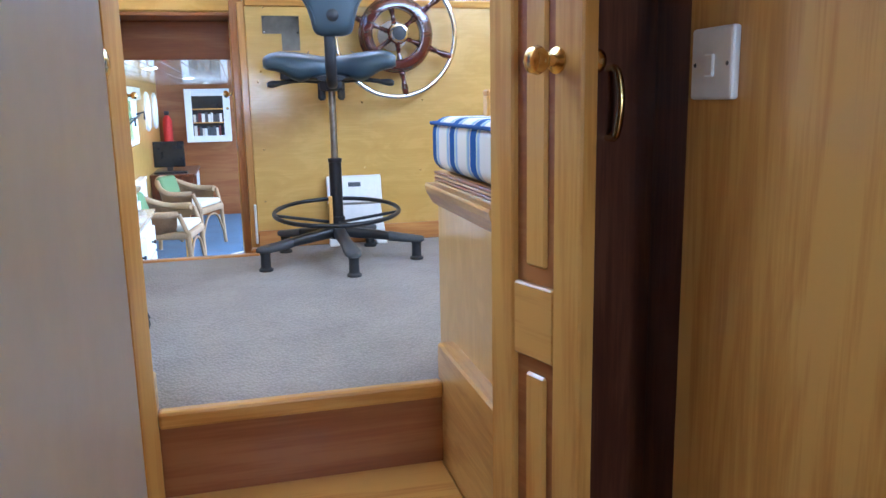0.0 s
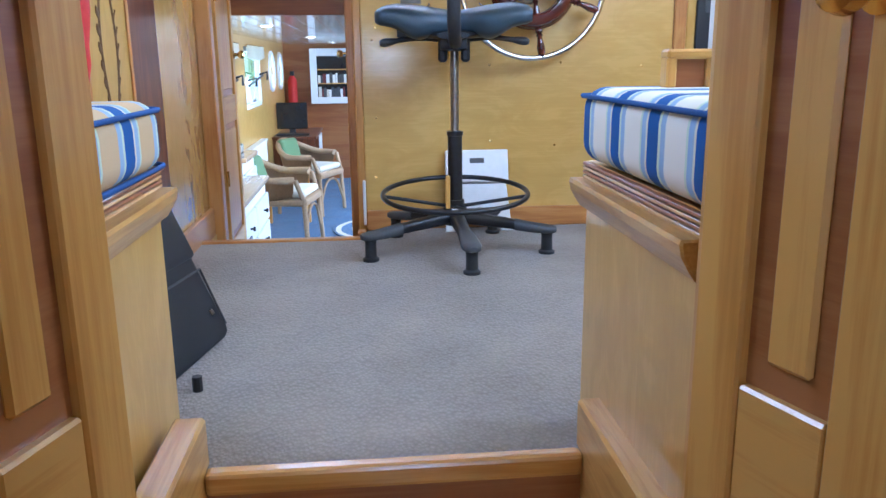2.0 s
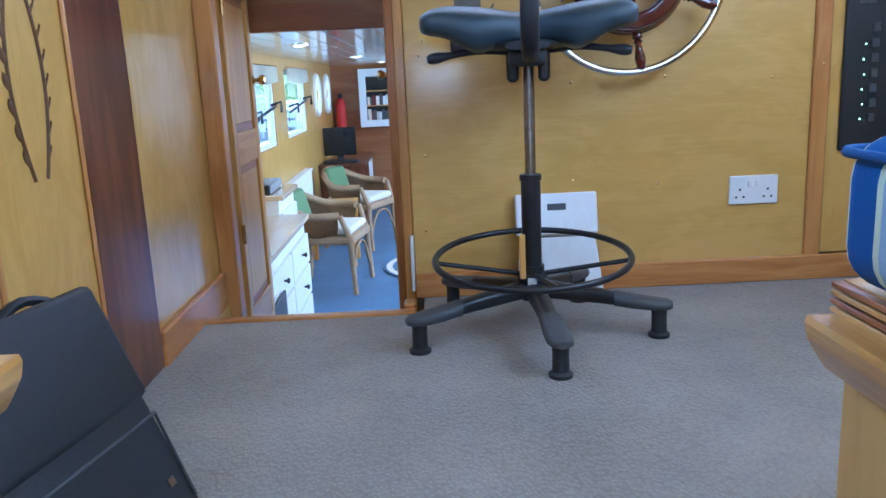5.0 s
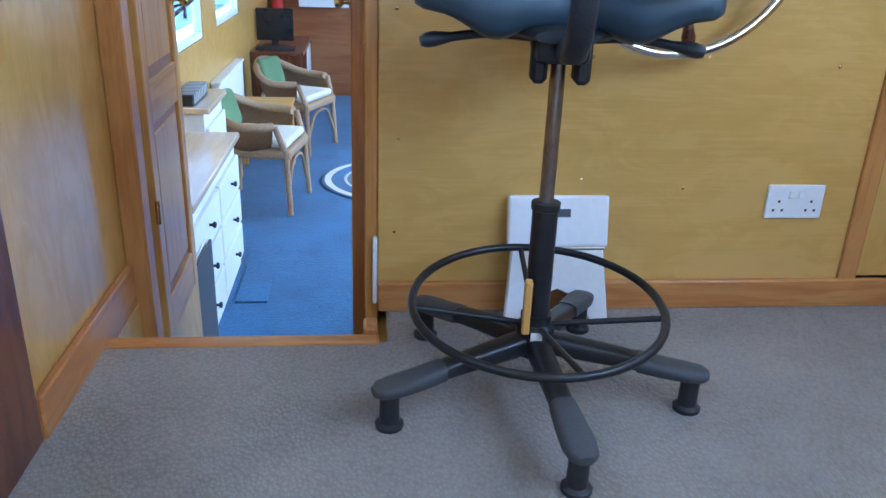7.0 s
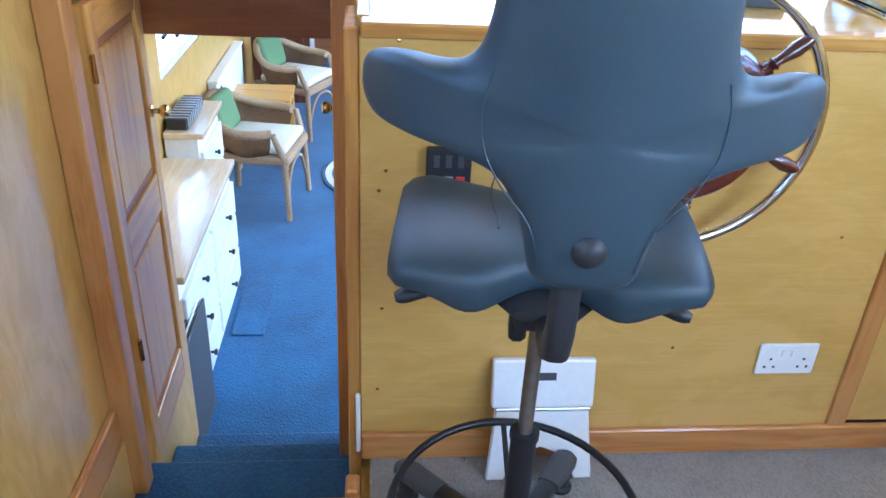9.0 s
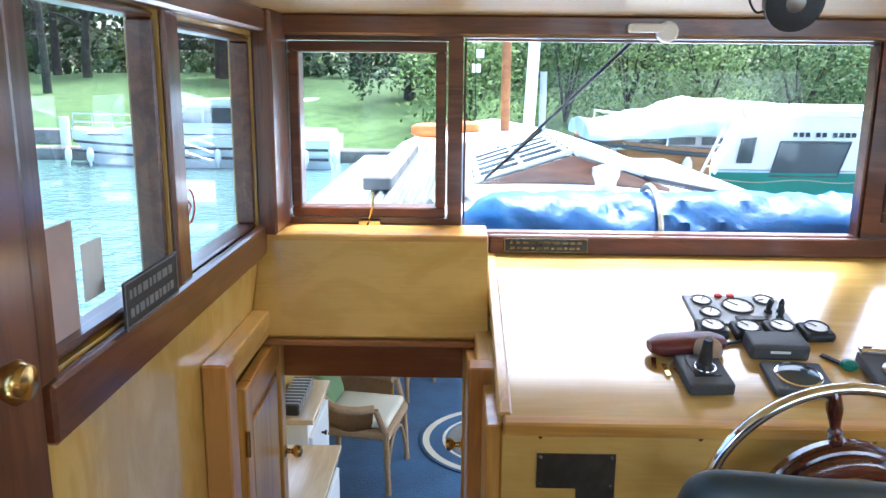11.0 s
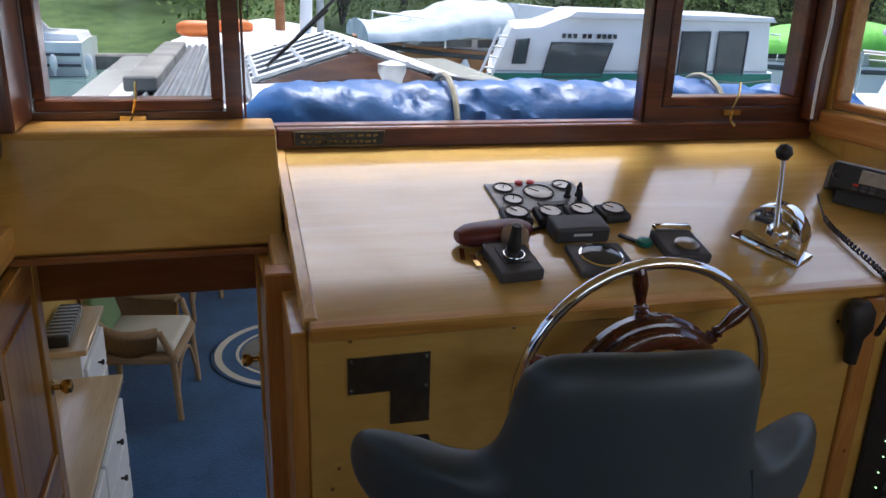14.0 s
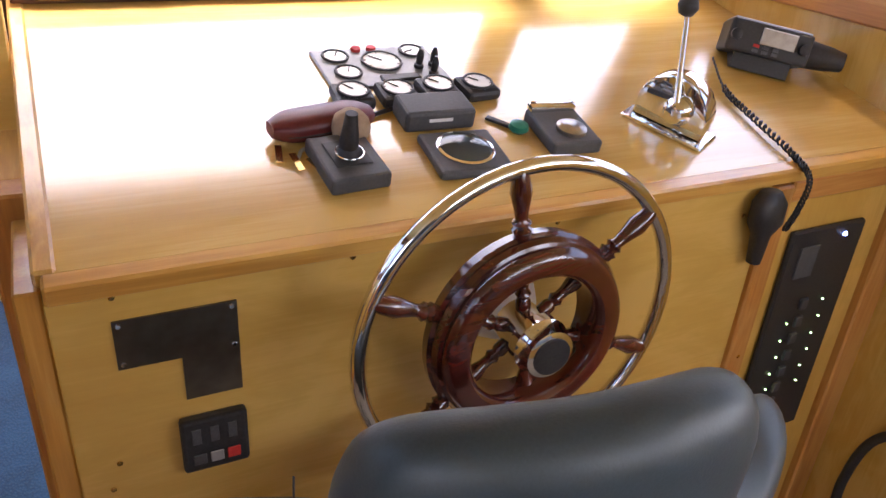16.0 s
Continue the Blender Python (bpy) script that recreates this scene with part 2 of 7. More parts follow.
M_WATER = speckle("river_water", (0.09, 0.17, 0.15), (0.13, 0.21, 0.185), 3.2, 0.05, 0, 1.0, 0.10)
M_GRASS = speckle("bank_grass", (0.035, 0.075, 0.014), (0.08, 0.135, 0.03), 1.2, 0.95, 0, 0.6, 0.1)
M_GRP = speckle("white_gelcoat", (0.74, 0.75, 0.75), (0.82, 0.83, 0.83), 3, 0.25, 0, 0.01)
M_DECK = speckle("white_deck_paint", (0.66, 0.66, 0.64), (0.80, 0.80, 0.78), 5, 0.55, 0, 0.1)
M_DARKGLASS = speckle("tinted_boat_window", (0.03, 0.045, 0.05), (0.06, 0.08, 0.085), 3, 0.1)
M_GREENP = speckle("green_hull_paint", (0.008, 0.16, 0.11), (0.012, 0.22, 0.15), 3, 0.35)
M_GREYTARP = speckle("pale_blue_tarp", (0.34, 0.42, 0.47), (0.56, 0.62, 0.66), 2.5, 0.7, 0, 0.6, 0.05)
M_LEAF = speckle("foliage", (0.028, 0.065, 0.014), (0.085, 0.15, 0.03), 1.5, 0.8)
M_LEAFD = speckle("dark_foliage", (0.022, 0.045, 0.018), (0.055, 0.09, 0.032), 0.7, 0.85)
M_LEAFL = speckle("light_foliage", (0.09, 0.15, 0.03), (0.2, 0.28, 0.07), 1.5, 0.8)
M_BARK = speckle("bark", (0.035, 0.03, 0.025), (0.09, 0.075, 0.06), 6, 0.95, 0, 0.8, 0.03)
M_ORANGE = speckle("orange_plastic", (0.75, 0.16, 0.03), (0.85, 0.24, 0.05), 20, 0.5)
M_GREYMETAL = speckle("galvanised_sheet", (0.35, 0.37, 0.38), (0.52, 0.54, 0.55), 8, 0.45, 0.7, 0.1)
M_STONE = speckle("quay_stone", (0.13, 0.125, 0.11), (0.26, 0.25, 0.22), 4, 0.95, 0, 0.5, 0.03)
M_LAMP = emit("lamp_glow", (1.0, 0.86, 0.65), 14.0)
M_DIALF = speckle("dial_face", (0.80, 0.80, 0.77), (0.86, 0.86, 0.83), 30, 0.3)
M_LED = emit("led_green", (0.5, 1.0, 0.4), 1.5)
M_LEDB = emit("led_blue", (0.2, 0.35, 1.0), 6.0)
M_ROPE = speckle("rope", (0.3, 0.28, 0.2), (0.45, 0.42, 0.32), 90, 0.9, 0, 0.6, 0.003)

# ---- mesh helpers ----
BASE = {}


def thing(name, at, label, category, group="", kind=""):
    ob = new(name)
    ob.empty_display_size = 0.05
    ob.location = at
    BASE[ob] = Vector(at)
    return tagged(ob, label, category, group, kind)


def part(name, bm, material, parent=None, label="", smooth=None):
    """Links a bmesh, whose points are world places, as one mesh under a thing or part."""
    base = BASE[parent] if parent else Vector((0, 0, 0))
    if parent:
        bmesh.ops.translate(bm, verts=bm.verts, vec=-base)
    me = bpy.data.meshes.new(name)
    bmesh.ops.recalc_face_normals(bm, faces=bm.faces)
    bm.to_mesh(me)
    bm.free()
    if smooth is not None:
        for p in me.polygons:
            p.use_smooth = True
        me.set_sharp_from_angle(angle=radians(smooth))
    mats = material if isinstance(material, (list, tuple)) else [material]
    for m in mats:
        me.materials.append(m)
    ob = new(name, me)
    BASE[ob] = base
    if parent:
        ob.parent = parent
    return tagged(ob, label)


def single(name, bm, material, label, category, smooth=None, group="", kind=""):
    """A thing that is one mesh, with its origin at its base."""
    lo = Vector([min(v.co[i] for v in bm.verts) for i in range(3)])
    hi = Vector([max(v.co[i] for v in bm.verts) for i in range(3)])
    at = Vector(((lo.x + hi.x) / 2, (lo.y + hi.y) / 2, lo.z))
    bmesh.ops.translate(bm, verts=bm.verts, vec=-at)
    ob = part(name, bm, material, None, "", smooth)
    ob.location = at
    BASE[ob] = at
    return tagged(ob, label, category, group, kind)


def setting(name, bm, material, label, smooth=None):
    return tagged(part(name, bm, material, None, label, smooth), label, "", "", "structure")


def box(bm, x0, x1, y0, y1, z0, z1, bevel=0.0, seg=1, m=None):
    r = bmesh.ops.create_cube(bm, size=1)
    vs = r["verts"]
    for v in vs:
        v.co = Vector((x0 + (v.co.x + .5) * (x1 - x0), y0 + (v.co.y + .5) * (y1 - y0), z0 + (v.co.z + .5) * (z1 - z0)))
    if m is not None:
        bmesh.ops.transform(bm, matrix=m, verts=vs)
    if bevel:
        es = list({e for v in vs for e in v.link_edges})
        bmesh.ops.bevel(bm, geom=es, offset=bevel, segments=seg, affect='EDGES', profile=0.5)
    return bm


def B(*a, **k):
    return box(bmesh.new(), *a, **k)


def rod(bm, a, b, r0, r1=None, n=14, caps=True):
    a, b = Vector(a), Vector(b)
    m = Matrix.Translation((a + b) / 2) @ (b - a).to_track_quat("Z", "Y").to_matrix().to_4x4()
    bmesh.ops.create_cone(bm, cap_ends=caps, segments=n, radius1=r0, radius2=r0 if r1 is None else r1, depth=(b - a).length, matrix=m)
    return bm


def R(*a, **k):
    return rod(bmesh.new(), *a, **k)


def lathe(bm, profile, m=Matrix(), n=20):
    """Turns (radius, height) pairs round z, then places them by m."""
    rings = []
    for r, z in profile:
        rings.append([bm.verts.new(m @ Vector((r * math.cos(2 * math.pi * i / n), r * math.sin(2 * math.pi * i / n), z))) for i in range(n)])
    for p, q in zip(rings, rings[1:]):
        for i in range(n):
            bm.faces.new((p[i], p[(i + 1) % n], q[(i + 1) % n], q[i]))
    for ring in (rings[0], rings[-1]):
        bm.faces.new(ring)
    return bm


def tube(bm, pts, r, n=8, closed=False):
    """Sweeps a round section along a line of points."""
    pts = [Vector(p) for p in pts]
    k = len(pts)
    rings = []
    ref = None
    for i, p in enumerate(pts):
        d = (pts[(i + 1) % k] - pts[i - 1]) if closed or 0 < i < k - 1 else (pts[1] - pts[0] if i == 0 else pts[-1] - pts[-2])
        d.normalize()
        if ref is None:
            ref = d.orthogonal()
        ref = (ref - d * ref.dot(d)).normalized()
        w = d.cross(ref)
        rad = r[i] if isinstance(r, (list, tuple)) else r
        rings.append([bm.verts.new(p + rad * (math.cos(2 * math.pi * j / n) * ref + math.sin(2 * math.pi * j / n) * w)) for j in range(n)])
    for i in range(k if closed else k - 1):
        p, q = rings[i], rings[(i + 1) % k]
        off = 0
        if closed and i == k - 1:
            off = min(range(n), key=lambda o: (p[0].co - q[o].co).length)
        for j in range(n):
            bm.faces.new((p[j], p[(j + 1) % n], q[(j + 1 + off) % n], q[(j + off) % n]))
    if not closed:
        bm.faces.new(rings[0])
        bm.faces.new(rings[-1])
    return bm


def ring_pts(c, r, n, u=(1, 0, 0), v=(0, 1, 0)):
    c, u, v = Vector(c), Vector(u), Vector(v)
    return [c + r * (math.cos(2 * math.pi * i / n) * u + math.sin(2 * math.pi * i / n) * v) for i in range(n)]


def smoothline(pts, n=8):
    """A Catmull-Rom line through points."""
    pts = [Vector(p) for p in pts]
    ex = [2 * pts[0] - pts[1]] + pts + [2 * pts[-1] - pts[-2]]
    out = []
    for i in range(1, len(ex) - 2):
        a, b, c, d = ex[i - 1:i + 3]
        for j in range(n):
            t = j / n
            out.append(0.5 * (2 * b + (c - a) * t + (2 * a - 5 * b + 4 * c - d) * t * t + (3 * b - a - 3 * c + d) * t ** 3))
    return out + [pts[-1]]


def prism(bm, outline, depth, m=Matrix(), bevel=0.0, seg=2):
    """A flat outline in xy, given thickness along z from 0 to depth, then placed by m."""
    vs = [bm.verts.new((x, y, 0)) for x, y in outline]
    f = bm.faces.new(vs)
    e = bmesh.ops.extrude_face_region(bm, geom=[f])
    top = [v for v in e["geom"] if isinstance(v, bmesh.types.BMVert)]
    bmesh.ops.translate(bm, verts=top, vec=(0, 0, depth))
    allv = vs + top
    if bevel:
        es = [ed for ed in {ed for v in allv for ed in v.link_edges} if abs(ed.verts[0].co.z - ed.verts[1].co.z) < 1e-6]
        r = bmesh.ops.bevel(bm, geom=es, offset=bevel, segments=seg, affect='EDGES', profile=0.5)
        allv = list({v for v in r["verts"]} | {v for v in allv if v.is_valid})
        seen, todo = set(allv), list(allv)
        while todo:
            v = todo.pop()
            for ed in v.link_edges:
                o = ed.other_vert(v)
                if o not in seen:
                    seen.add(o)
                    todo.append(o)
        allv = list(seen)
    bmesh.ops.transform(bm, matrix=m, verts=allv)
    return bm


def wall_with(name, material, label, axis, p0, p1, a0, a1, z0, z1, holes=()):
    """A wall p0..p1 thick across axis ('x' or 'y'), along the other from a0 to a1, with openings (a, b, z, z) right through."""
    bm = bmesh.new()
    cuts = sorted({a0, a1, *(h[0] for h in holes), *(h[1] for h in holes)})
    for u, w in zip(cuts, cuts[1:]):
        mid = (u + w) / 2
        spans = sorted((h[2], h[3]) for h in holes if h[0] < mid < h[1])
        z = z0
        for s, e in spans + [(z1, z1)]:
            if s - z > 1e-4:
                if axis == "x":
                    box(bm, p0, p1, u, w, z, s)
                else:
                    box(bm, u, w, p0, p1, z, s)
            z = e
    bmesh.ops.remove_doubles(bm, verts=bm.verts, dist=1e-5)
    return setting(name, bm, material, label)


# ---- structure: wheelhouse ----
XL, XR = -0.25, 1.94
FS = -0.758
CEIL_S = 0.84
setting("floor", B(XL, XR, 2.05, 3.672, -0.05, 0), M_CARPET, "grey-brown looped carpet on the wheelhouse floor")
setting("floor_under_console", B(0.374, XR, 3.672, 4.34, -0.05, 0), M_CARPET, "grey-brown looped carpet beneath the console")
wall_with("wall_left", M_SIDE, "yellow varnished ply side wall with windows", "x", XL - 0.06, XL, 1.62, 4.60, -0.8, 1.83,
          [(3.375, 3.82, 1.30, 1.775), (3.885, 4.43, 1.285, 1.765), (1.75, 2.6, 1.20, 1.75), (2.72, 3.04, 1.05, 1.72)])
wall_with("wall_right", M_SIDE, "yellow varnished ply side wall with windows", "x", XR, XR + 0.06, 1.62, 4.60, -0.8, 1.83,
          [(1.75, 2.95, 1.22, 1.75), (3.05, 3.80, 1.29, 1.75), (3.87, 4.52, 1.29, 1.75)])
wall_with("wall_front", M_MAHOGX, "dark mahogany window wall above the console", "y", 4.60, 4.66, XL - 0.06, XR + 0.06, 1.0, 1.83,
          [(-0.20, 0.235, 1.285, 1.765), (0.275, 1.385, 1.24, 1.775), (1.435, 1.90, 1.285, 1.765)])
wall_with("wall_aft", M_PANEL, "yellow varnished bulkhead round the cabin door", "y", 1.58, 1.62, XL - 0.06, XR + 0.06, -0.8, 1.83,
          [(0.10, 0.70, -0.8, 1.3), (0.85, 1.8, 1.2, 1.75)])
setting("ceiling", B(XL - 0.1, XR + 0.1, 1.58, 4.70, 1.83, 1.87), M_CEIL, "glossy varnished ply ceiling with beams")

# companionway down to the saloon
STEPS = ((3.705, 4.03, -0.20), (4.03, 4.30, -0.385), (4.30, 4.56, -0.57))
for i, (y0, y1, z) in enumerate(STEPS):
    setting("stair_forward_%d" % (i + 1), B(XL + 0.02, 0.352, y0, y1 + 0.015, z - 0.03, z, bevel=0.008, seg=2), M_BLUECARPET, "blue carpeted step")
    setting("riser_forward_%d" % (i + 1), B(XL + 0.02, 0.352, y0 - 0.012, y0, z - 0.01, z + (0.16 if i == 0 else 0.155)), M_BLUECARPET, "blue carpeted riser")
setting("riser_forward_4", B(XL + 0.02, 0.352, 4.55, 4.562, FS, -0.60), M_BLUECARPET, "blue carpeted riser")
setting("threshold", B(XL, 0.352, 3.662, 3.70, -0.16, 0.008, bevel=0.004), M_TRIMX, "worn pine threshold at the head of the steps")
setting("stairwell_wall_left", B(XL, XL + 0.02, 3.70, 4.58, FS, -0.02), M_PANELV, "ply side of the stairwell")
setting("stairwell_wall_right", B(0.352, 0.374, 3.70, 4.58, FS, -0.05), M_PANELV, "ply side of the stairwell")
setting("step_end_block", B(0.318, 0.350, 3.702, 3.76, -0.16, 0.02, bevel=0.006), M_TRIM, "worn dark end block beside the threshold")
bm = bmesh.new()
box(bm, -0.25, 0.345, -0.012, 0.012, 0, 0.262, bevel=0.003, m=pose(0, 4.315, 1.03, -32.5))
setting("header_panel", bm, M_PANEL, "varnished sloping panel over the companionway")
setting("header_lip", B(XL, 0.345, 4.44, 4.60, 1.250, 1.268, bevel=0.004), M_OAKX, "pale oak ledge under the small window")
setting("header_soffit", B(XL, 0.352, 4.30, 4.58, 1.012, 1.028, bevel=0.003), M_RISER, "red-brown soffit over the companionway")
setting("header_beam", B(XL, 0.352, 4.555, 4.60, CEIL_S - 0.01, 1.012, bevel=0.004), M_RISER, "red-brown beam over the companionway")
setting("post_left", B(XL, -0.195, 3.925, 3.985, -0.20, 1.10, bevel=0.004), M_TRIM, "varnished pine door post")
setting("post_right", B(0.290, 0.352, 4.05, 4.11, -0.20, 1.055, bevel=0.004), M_TRIM, "varnished pine door post")
setting("stringer_left", B(XL, -0.205, 3.985, 4.33, 1.03, 1.095, bevel=0.004), M_OAKY, "varnished board from post to header")
setting("stringer_right", B(0.31, 0.352, 4.11, 4.33, 0.98, 1.053, bevel=0.004), M_OAKY, "varnished board from post to header")
setting("side_board_right", B(0.322, 0.352, 3.845, 4.05, -0.19, 1.02, bevel=0.003), M_OAK, "varnished edge board of the console")
setting("skirting_left", B(XL, XL + 0.018, 3.34, 3.922, -0.05, 0.085, bevel=0.004), M_TRIMY, "varnished pine skirting")
setting("skirting_console", B(0.352, XR, 3.822, 3.84, 0, 0.075, bevel=0.004), M_TRIMX, "varnished pine skirting below the console")
setting("skirting_right", B(XR - 0.018, XR, 2.2, 3.822, 0, 0.075, bevel=0.004), M_TRIMY, "varnished pine skirting")
setting("corner_board", B(XL, XL + 0.02, 3.345, 4.44, 1.215, 1.295, bevel=0.005), M_MAHOGY, "dark mahogany sill below the side windows")
setting("corner_board_right", B(XR - 0.02, XR, 1.7, 4.57, 1.215, 1.285, bevel=0.005), M_TRIMY, "varnished sill below the side windows")
setting("front_sill", B(0.352, XR, 4.572, 4.60, 1.193, 1.245, bevel=0.004), M_MAHOGX, "dark mahogany sill over the console")
setting("corner_post_left", B(XL, XL + 0.05, 4.426, 4.60, 1.268, 1.83, bevel=0.006), M_MAHOG, "dark mahogany corner post")
setting("corner_post_right", B(XR - 0.04, XR, 4.53, 4.60, 1.25, 1.83, bevel=0.006), M_MAHOG, "dark mahogany corner post")
setting("window_post_left", B(XL, XL + 0.012, 3.82, 3.885, 1.275, 1.80, bevel=0.004), M_MAHOG, "dark mahogany window post")
setting("window_post_aft", B(XL, XL + 0.012, 3.336, 3.379, 1.296, 1.80, bevel=0.003), M_MAHOG, "dark mahogany window post")
setting("cornice_left", B(XL, XL + 0.036, 1.62, 4.57, 1.775, 1.83, bevel=0.006), M_MAHOGY, "dark mahogany cornice")
setting("cornice_front", B(XL, XR, 4.57, 4.60, 1.777, 1.83, bevel=0.006), M_MAHOGX, "dark mahogany cornice")

# aft steps and passage
for i, (y0, y1, z) in enumerate(((1.80, 2.045, -0.19), (1.55, 1.80, -0.38), (1.30, 1.55, -0.57))):
    setting("stair_aft_%d" % (i + 1), B(0.10, 0.70, y0, y1 + 0.02, z - 0.03, z, bevel=0.005), M_OAKX, "varnished wooden tread")
    setting("riser_aft_%d" % (i + 1), B(0.10, 0.70, y0, y0 + 0.02, z - 0.19, z - 0.03), M_RISER, "red-brown wooden riser")
setting("riser_aft_top", B(0.10, 0.70, 2.045, 2.06, -0.19, -0.035), M_RISER, "red-brown wooden riser below the carpet")
setting("nosing", B(0.10, 0.70, 2.03, 2.062, -0.035, 0.004, bevel=0.008, seg=2), M_OAKX, "rounded oak nosing at the carpet's edge")
setting("floor_aft", B(-0.4, 1.0, -1.2, 1.32, FS - 0.05, FS), M_OAKY, "varnished floor of the aft passage")
setting("wall_passage_left", B(0.0, 0.205, -1.2, 1.10, FS, 1.3, bevel=0.02, seg=3), M_WHITE, "white painted partition of the aft passage")
setting("wall_passage_left_end", B(-0.3, 0.02, 1.10, 1.58, FS, 1.3), M_OAK, "varnished side of the aft passage")
setting("wall_passage_right", B(0.88, 0.93, -1.2, 1.385, FS, 1.3), M_OAK, "oak veneer wall of the aft passage")
# mahogany tone here paints the shade of the unlit recess
setting("wall_passage_recess", B(0.93, 0.99, 1.30, 1.56, FS, 1.3), M_MAHOG, "side of the recess beside the door, darkened for shade")
wall_with("wall_passage_end", M_OAK, "varnished end of the aft passage with a small window", "y", -1.25, -1.2, -0.3, 1.0, FS, 1.3, [(0.34, 0.74, 0.5, 0.9)])
setting("ceiling_passage", B(-0.3, 1.0, -1.25, 1.58, 1.3, 1.34), M_WHITE, "white ceiling of the aft passage")
setting("stair_side_left", B(0.05, 0.10, 1.62, 2.08, FS, 0.08, bevel=0.005), M_OAKY, "oak board along the steps")
setting("stair_side_right", B(0.70, 0.75, 1.62, 2.08, FS, 0.08, bevel=0.005), M_OAKY, "oak board along the steps")
setting("jamb_left", B(0.065, 0.105, 1.555, 1.645, FS, 1.3, bevel=0.004), M_OAK, "varnished oak door jamb")
setting("jamb_right", B(0.695, 0.735, 1.555, 1.645, FS, 1.3, bevel=0.004), M_OAK, "varnished oak door jamb")

# saloon shell
SX0, SX1, SY0, SY1 = -0.62, 2.35, 4.56, 10.5
setting("floor_saloon", B(SX0 - 0.06, SX1, SY0, SY1, FS - 0.05, FS), M_BLUECARPET, "blue carpet of the saloon")
WIN_S = [(6.12, 7.03, 0.235, 0.76), (7.50, 8.47, 0.245, 0.76)]
wall_with("wall_saloon_left", M_PANEL, "yellow varnished saloon side with windows", "x", SX0 - 0.06, SX0, SY0, SY1, FS, CEIL_S,
          WIN_S + [(9.08, 9.40, 0.36, 0.72), (9.86, 10.18, 0.36, 0.72), (4.7, 5.5, 0.25, 0.76)])
wall_with("wall_saloon_right", M_PANEL, "yellow varnished saloon side with windows", "x", SX1, SX1 + 0.06, SY0, SY1, FS, CEIL_S,
          [(5.0, 6.0, 0.235, 0.76), (6.5, 7.4, 0.235, 0.76), (8, 9, 0.235, 0.76)])
wall_with("wall_saloon_end", M_RISER, "red-brown varnished end wall of the saloon", "y", SY1, SY1 + 0.05, SX0 - 0.06, SX1 + 0.06, FS, CEIL_S)
wall_with("wall_saloon_aft", M_PANEL, "varnished bulkhead between saloon and wheelhouse", "y", SY0, SY0 + 0.04, SX0 - 0.06, SX1 + 0.06, FS, 1.0,
          [(XL, 0.352, FS, 1.0)])
bm = B(SX0 - 0.06, SX1 + 0.06, SY0 + 0.04, SY1 + 0.05, CEIL_S, CEIL_S + 0.05)
for k in range(1, 30):
    box(bm, SX0 + k * 0.1 - 0.048, SX0 + k * 0.1 + 0.048, SY0 + 0.05, SY1, CEIL_S - 0.006, CEIL_S, bevel=0.003)
setting("ceiling_saloon", bm, M_SALCEIL, "glossy white planked saloon ceiling")

# ---- console ----
FY, TF, SL = 3.84, 1.03, 0.215


def top_z(y):
    return TF + SL * (y - 3.826)


console = thing("console", (1.15, 4.2, 0), "varnished yellow plywood helm console", "console")
part("front_panel", B(0.352, 1.515, FY, FY + 0.02, 0.0, 1.005, bevel=0.002), M_PANEL, console)
part("door_panel", B(1.565, 1.87, FY + 0.004, FY + 0.022, 0.075, 0.96, bevel=0.004), M_PANELV, console)
part("door_stile", B(1.515, 1.562, FY - 0.012, FY + 0.02, 0.0, 1.0, bevel=0.004), M_TRIM, console)
part("door_stile", B(1.873, XR, FY - 0.012, FY + 0.02, 0.0, 1.0, bevel=0.004), M_TRIM, console)
part("door_rail", B(1.562, 1.873, FY - 0.008, FY + 0.02, 0.963, 1.005, bevel=0.003), M_TRIMX, console)
part("corner_guard", B(0.340, 0.351, 3.826, 3.842, 0.02, 0.19, bevel=0.003), M_PLASTICW, console, "white plastic corner guard")
part("side_panel", B(0.353, 0.37, FY + 0.02, 4.56, 0.0, 1.0), M_PANEL, console)
TM = Matrix.Translation((0, 3.826, TF)) @ Matrix.Rotation(math.atan(SL), 4, 'X')
LEN = (4.6 - 3.826) / math.cos(math.atan(SL))
bm = B(0.354, XR, 0.03, LEN, -0.024, 0, m=TM)
part("worktop", bm, M_TOP, console, "glossy varnished sloping top")
part("front_edge", box(bmesh.new(), 0.354, XR, 0, 0.03, -0.028, 0.003, bevel=0.004, m=TM), M_OAKX, console)
part("side_edge", box(bmesh.new(), 0.345, 0.372, 0.03, LEN, -0.028, 0.004, bevel=0.004, m=TM), M_OAKY, console)


def on_top(x, y, rz=0.0, lift=0.0005):
    """The pose of a thing that lies on the sloping top."""
    return Matrix.Translation((x, y, top_z(y) + lift)) @ Matrix.Rotation(math.atan(SL), 4, 'X') @ Matrix.Rotation(radians(rz), 4, 'Z')


# ---- saddle chair ----
def loft(bm, sections, n=20, power=2.6):
    """Skins rounded sections (centre, half axis u, half axis v)."""
    rings = []
    for c, u, v in sections:
        ring = []
        for i in range(n):
            a = 2 * math.pi * i / n
            cu, sv = math.cos(a), math.sin(a)
            ring.append(bm.verts.new(Vector(c) + Vector(u) * math.copysign(abs(cu) ** (2 / power), cu) + Vector(v) * math.copysign(abs(sv) ** (2 / power), sv)))
        rings.append(ring)
    for p, q in zip(rings, rings[1:]):
        for i in range(n):
            bm.faces.new((p[i], p[(i + 1) % n], q[(i + 1) % n], q[i]))
    bm.faces.new(rings[0])
    bm.faces.new(rings[-1])
    return bm


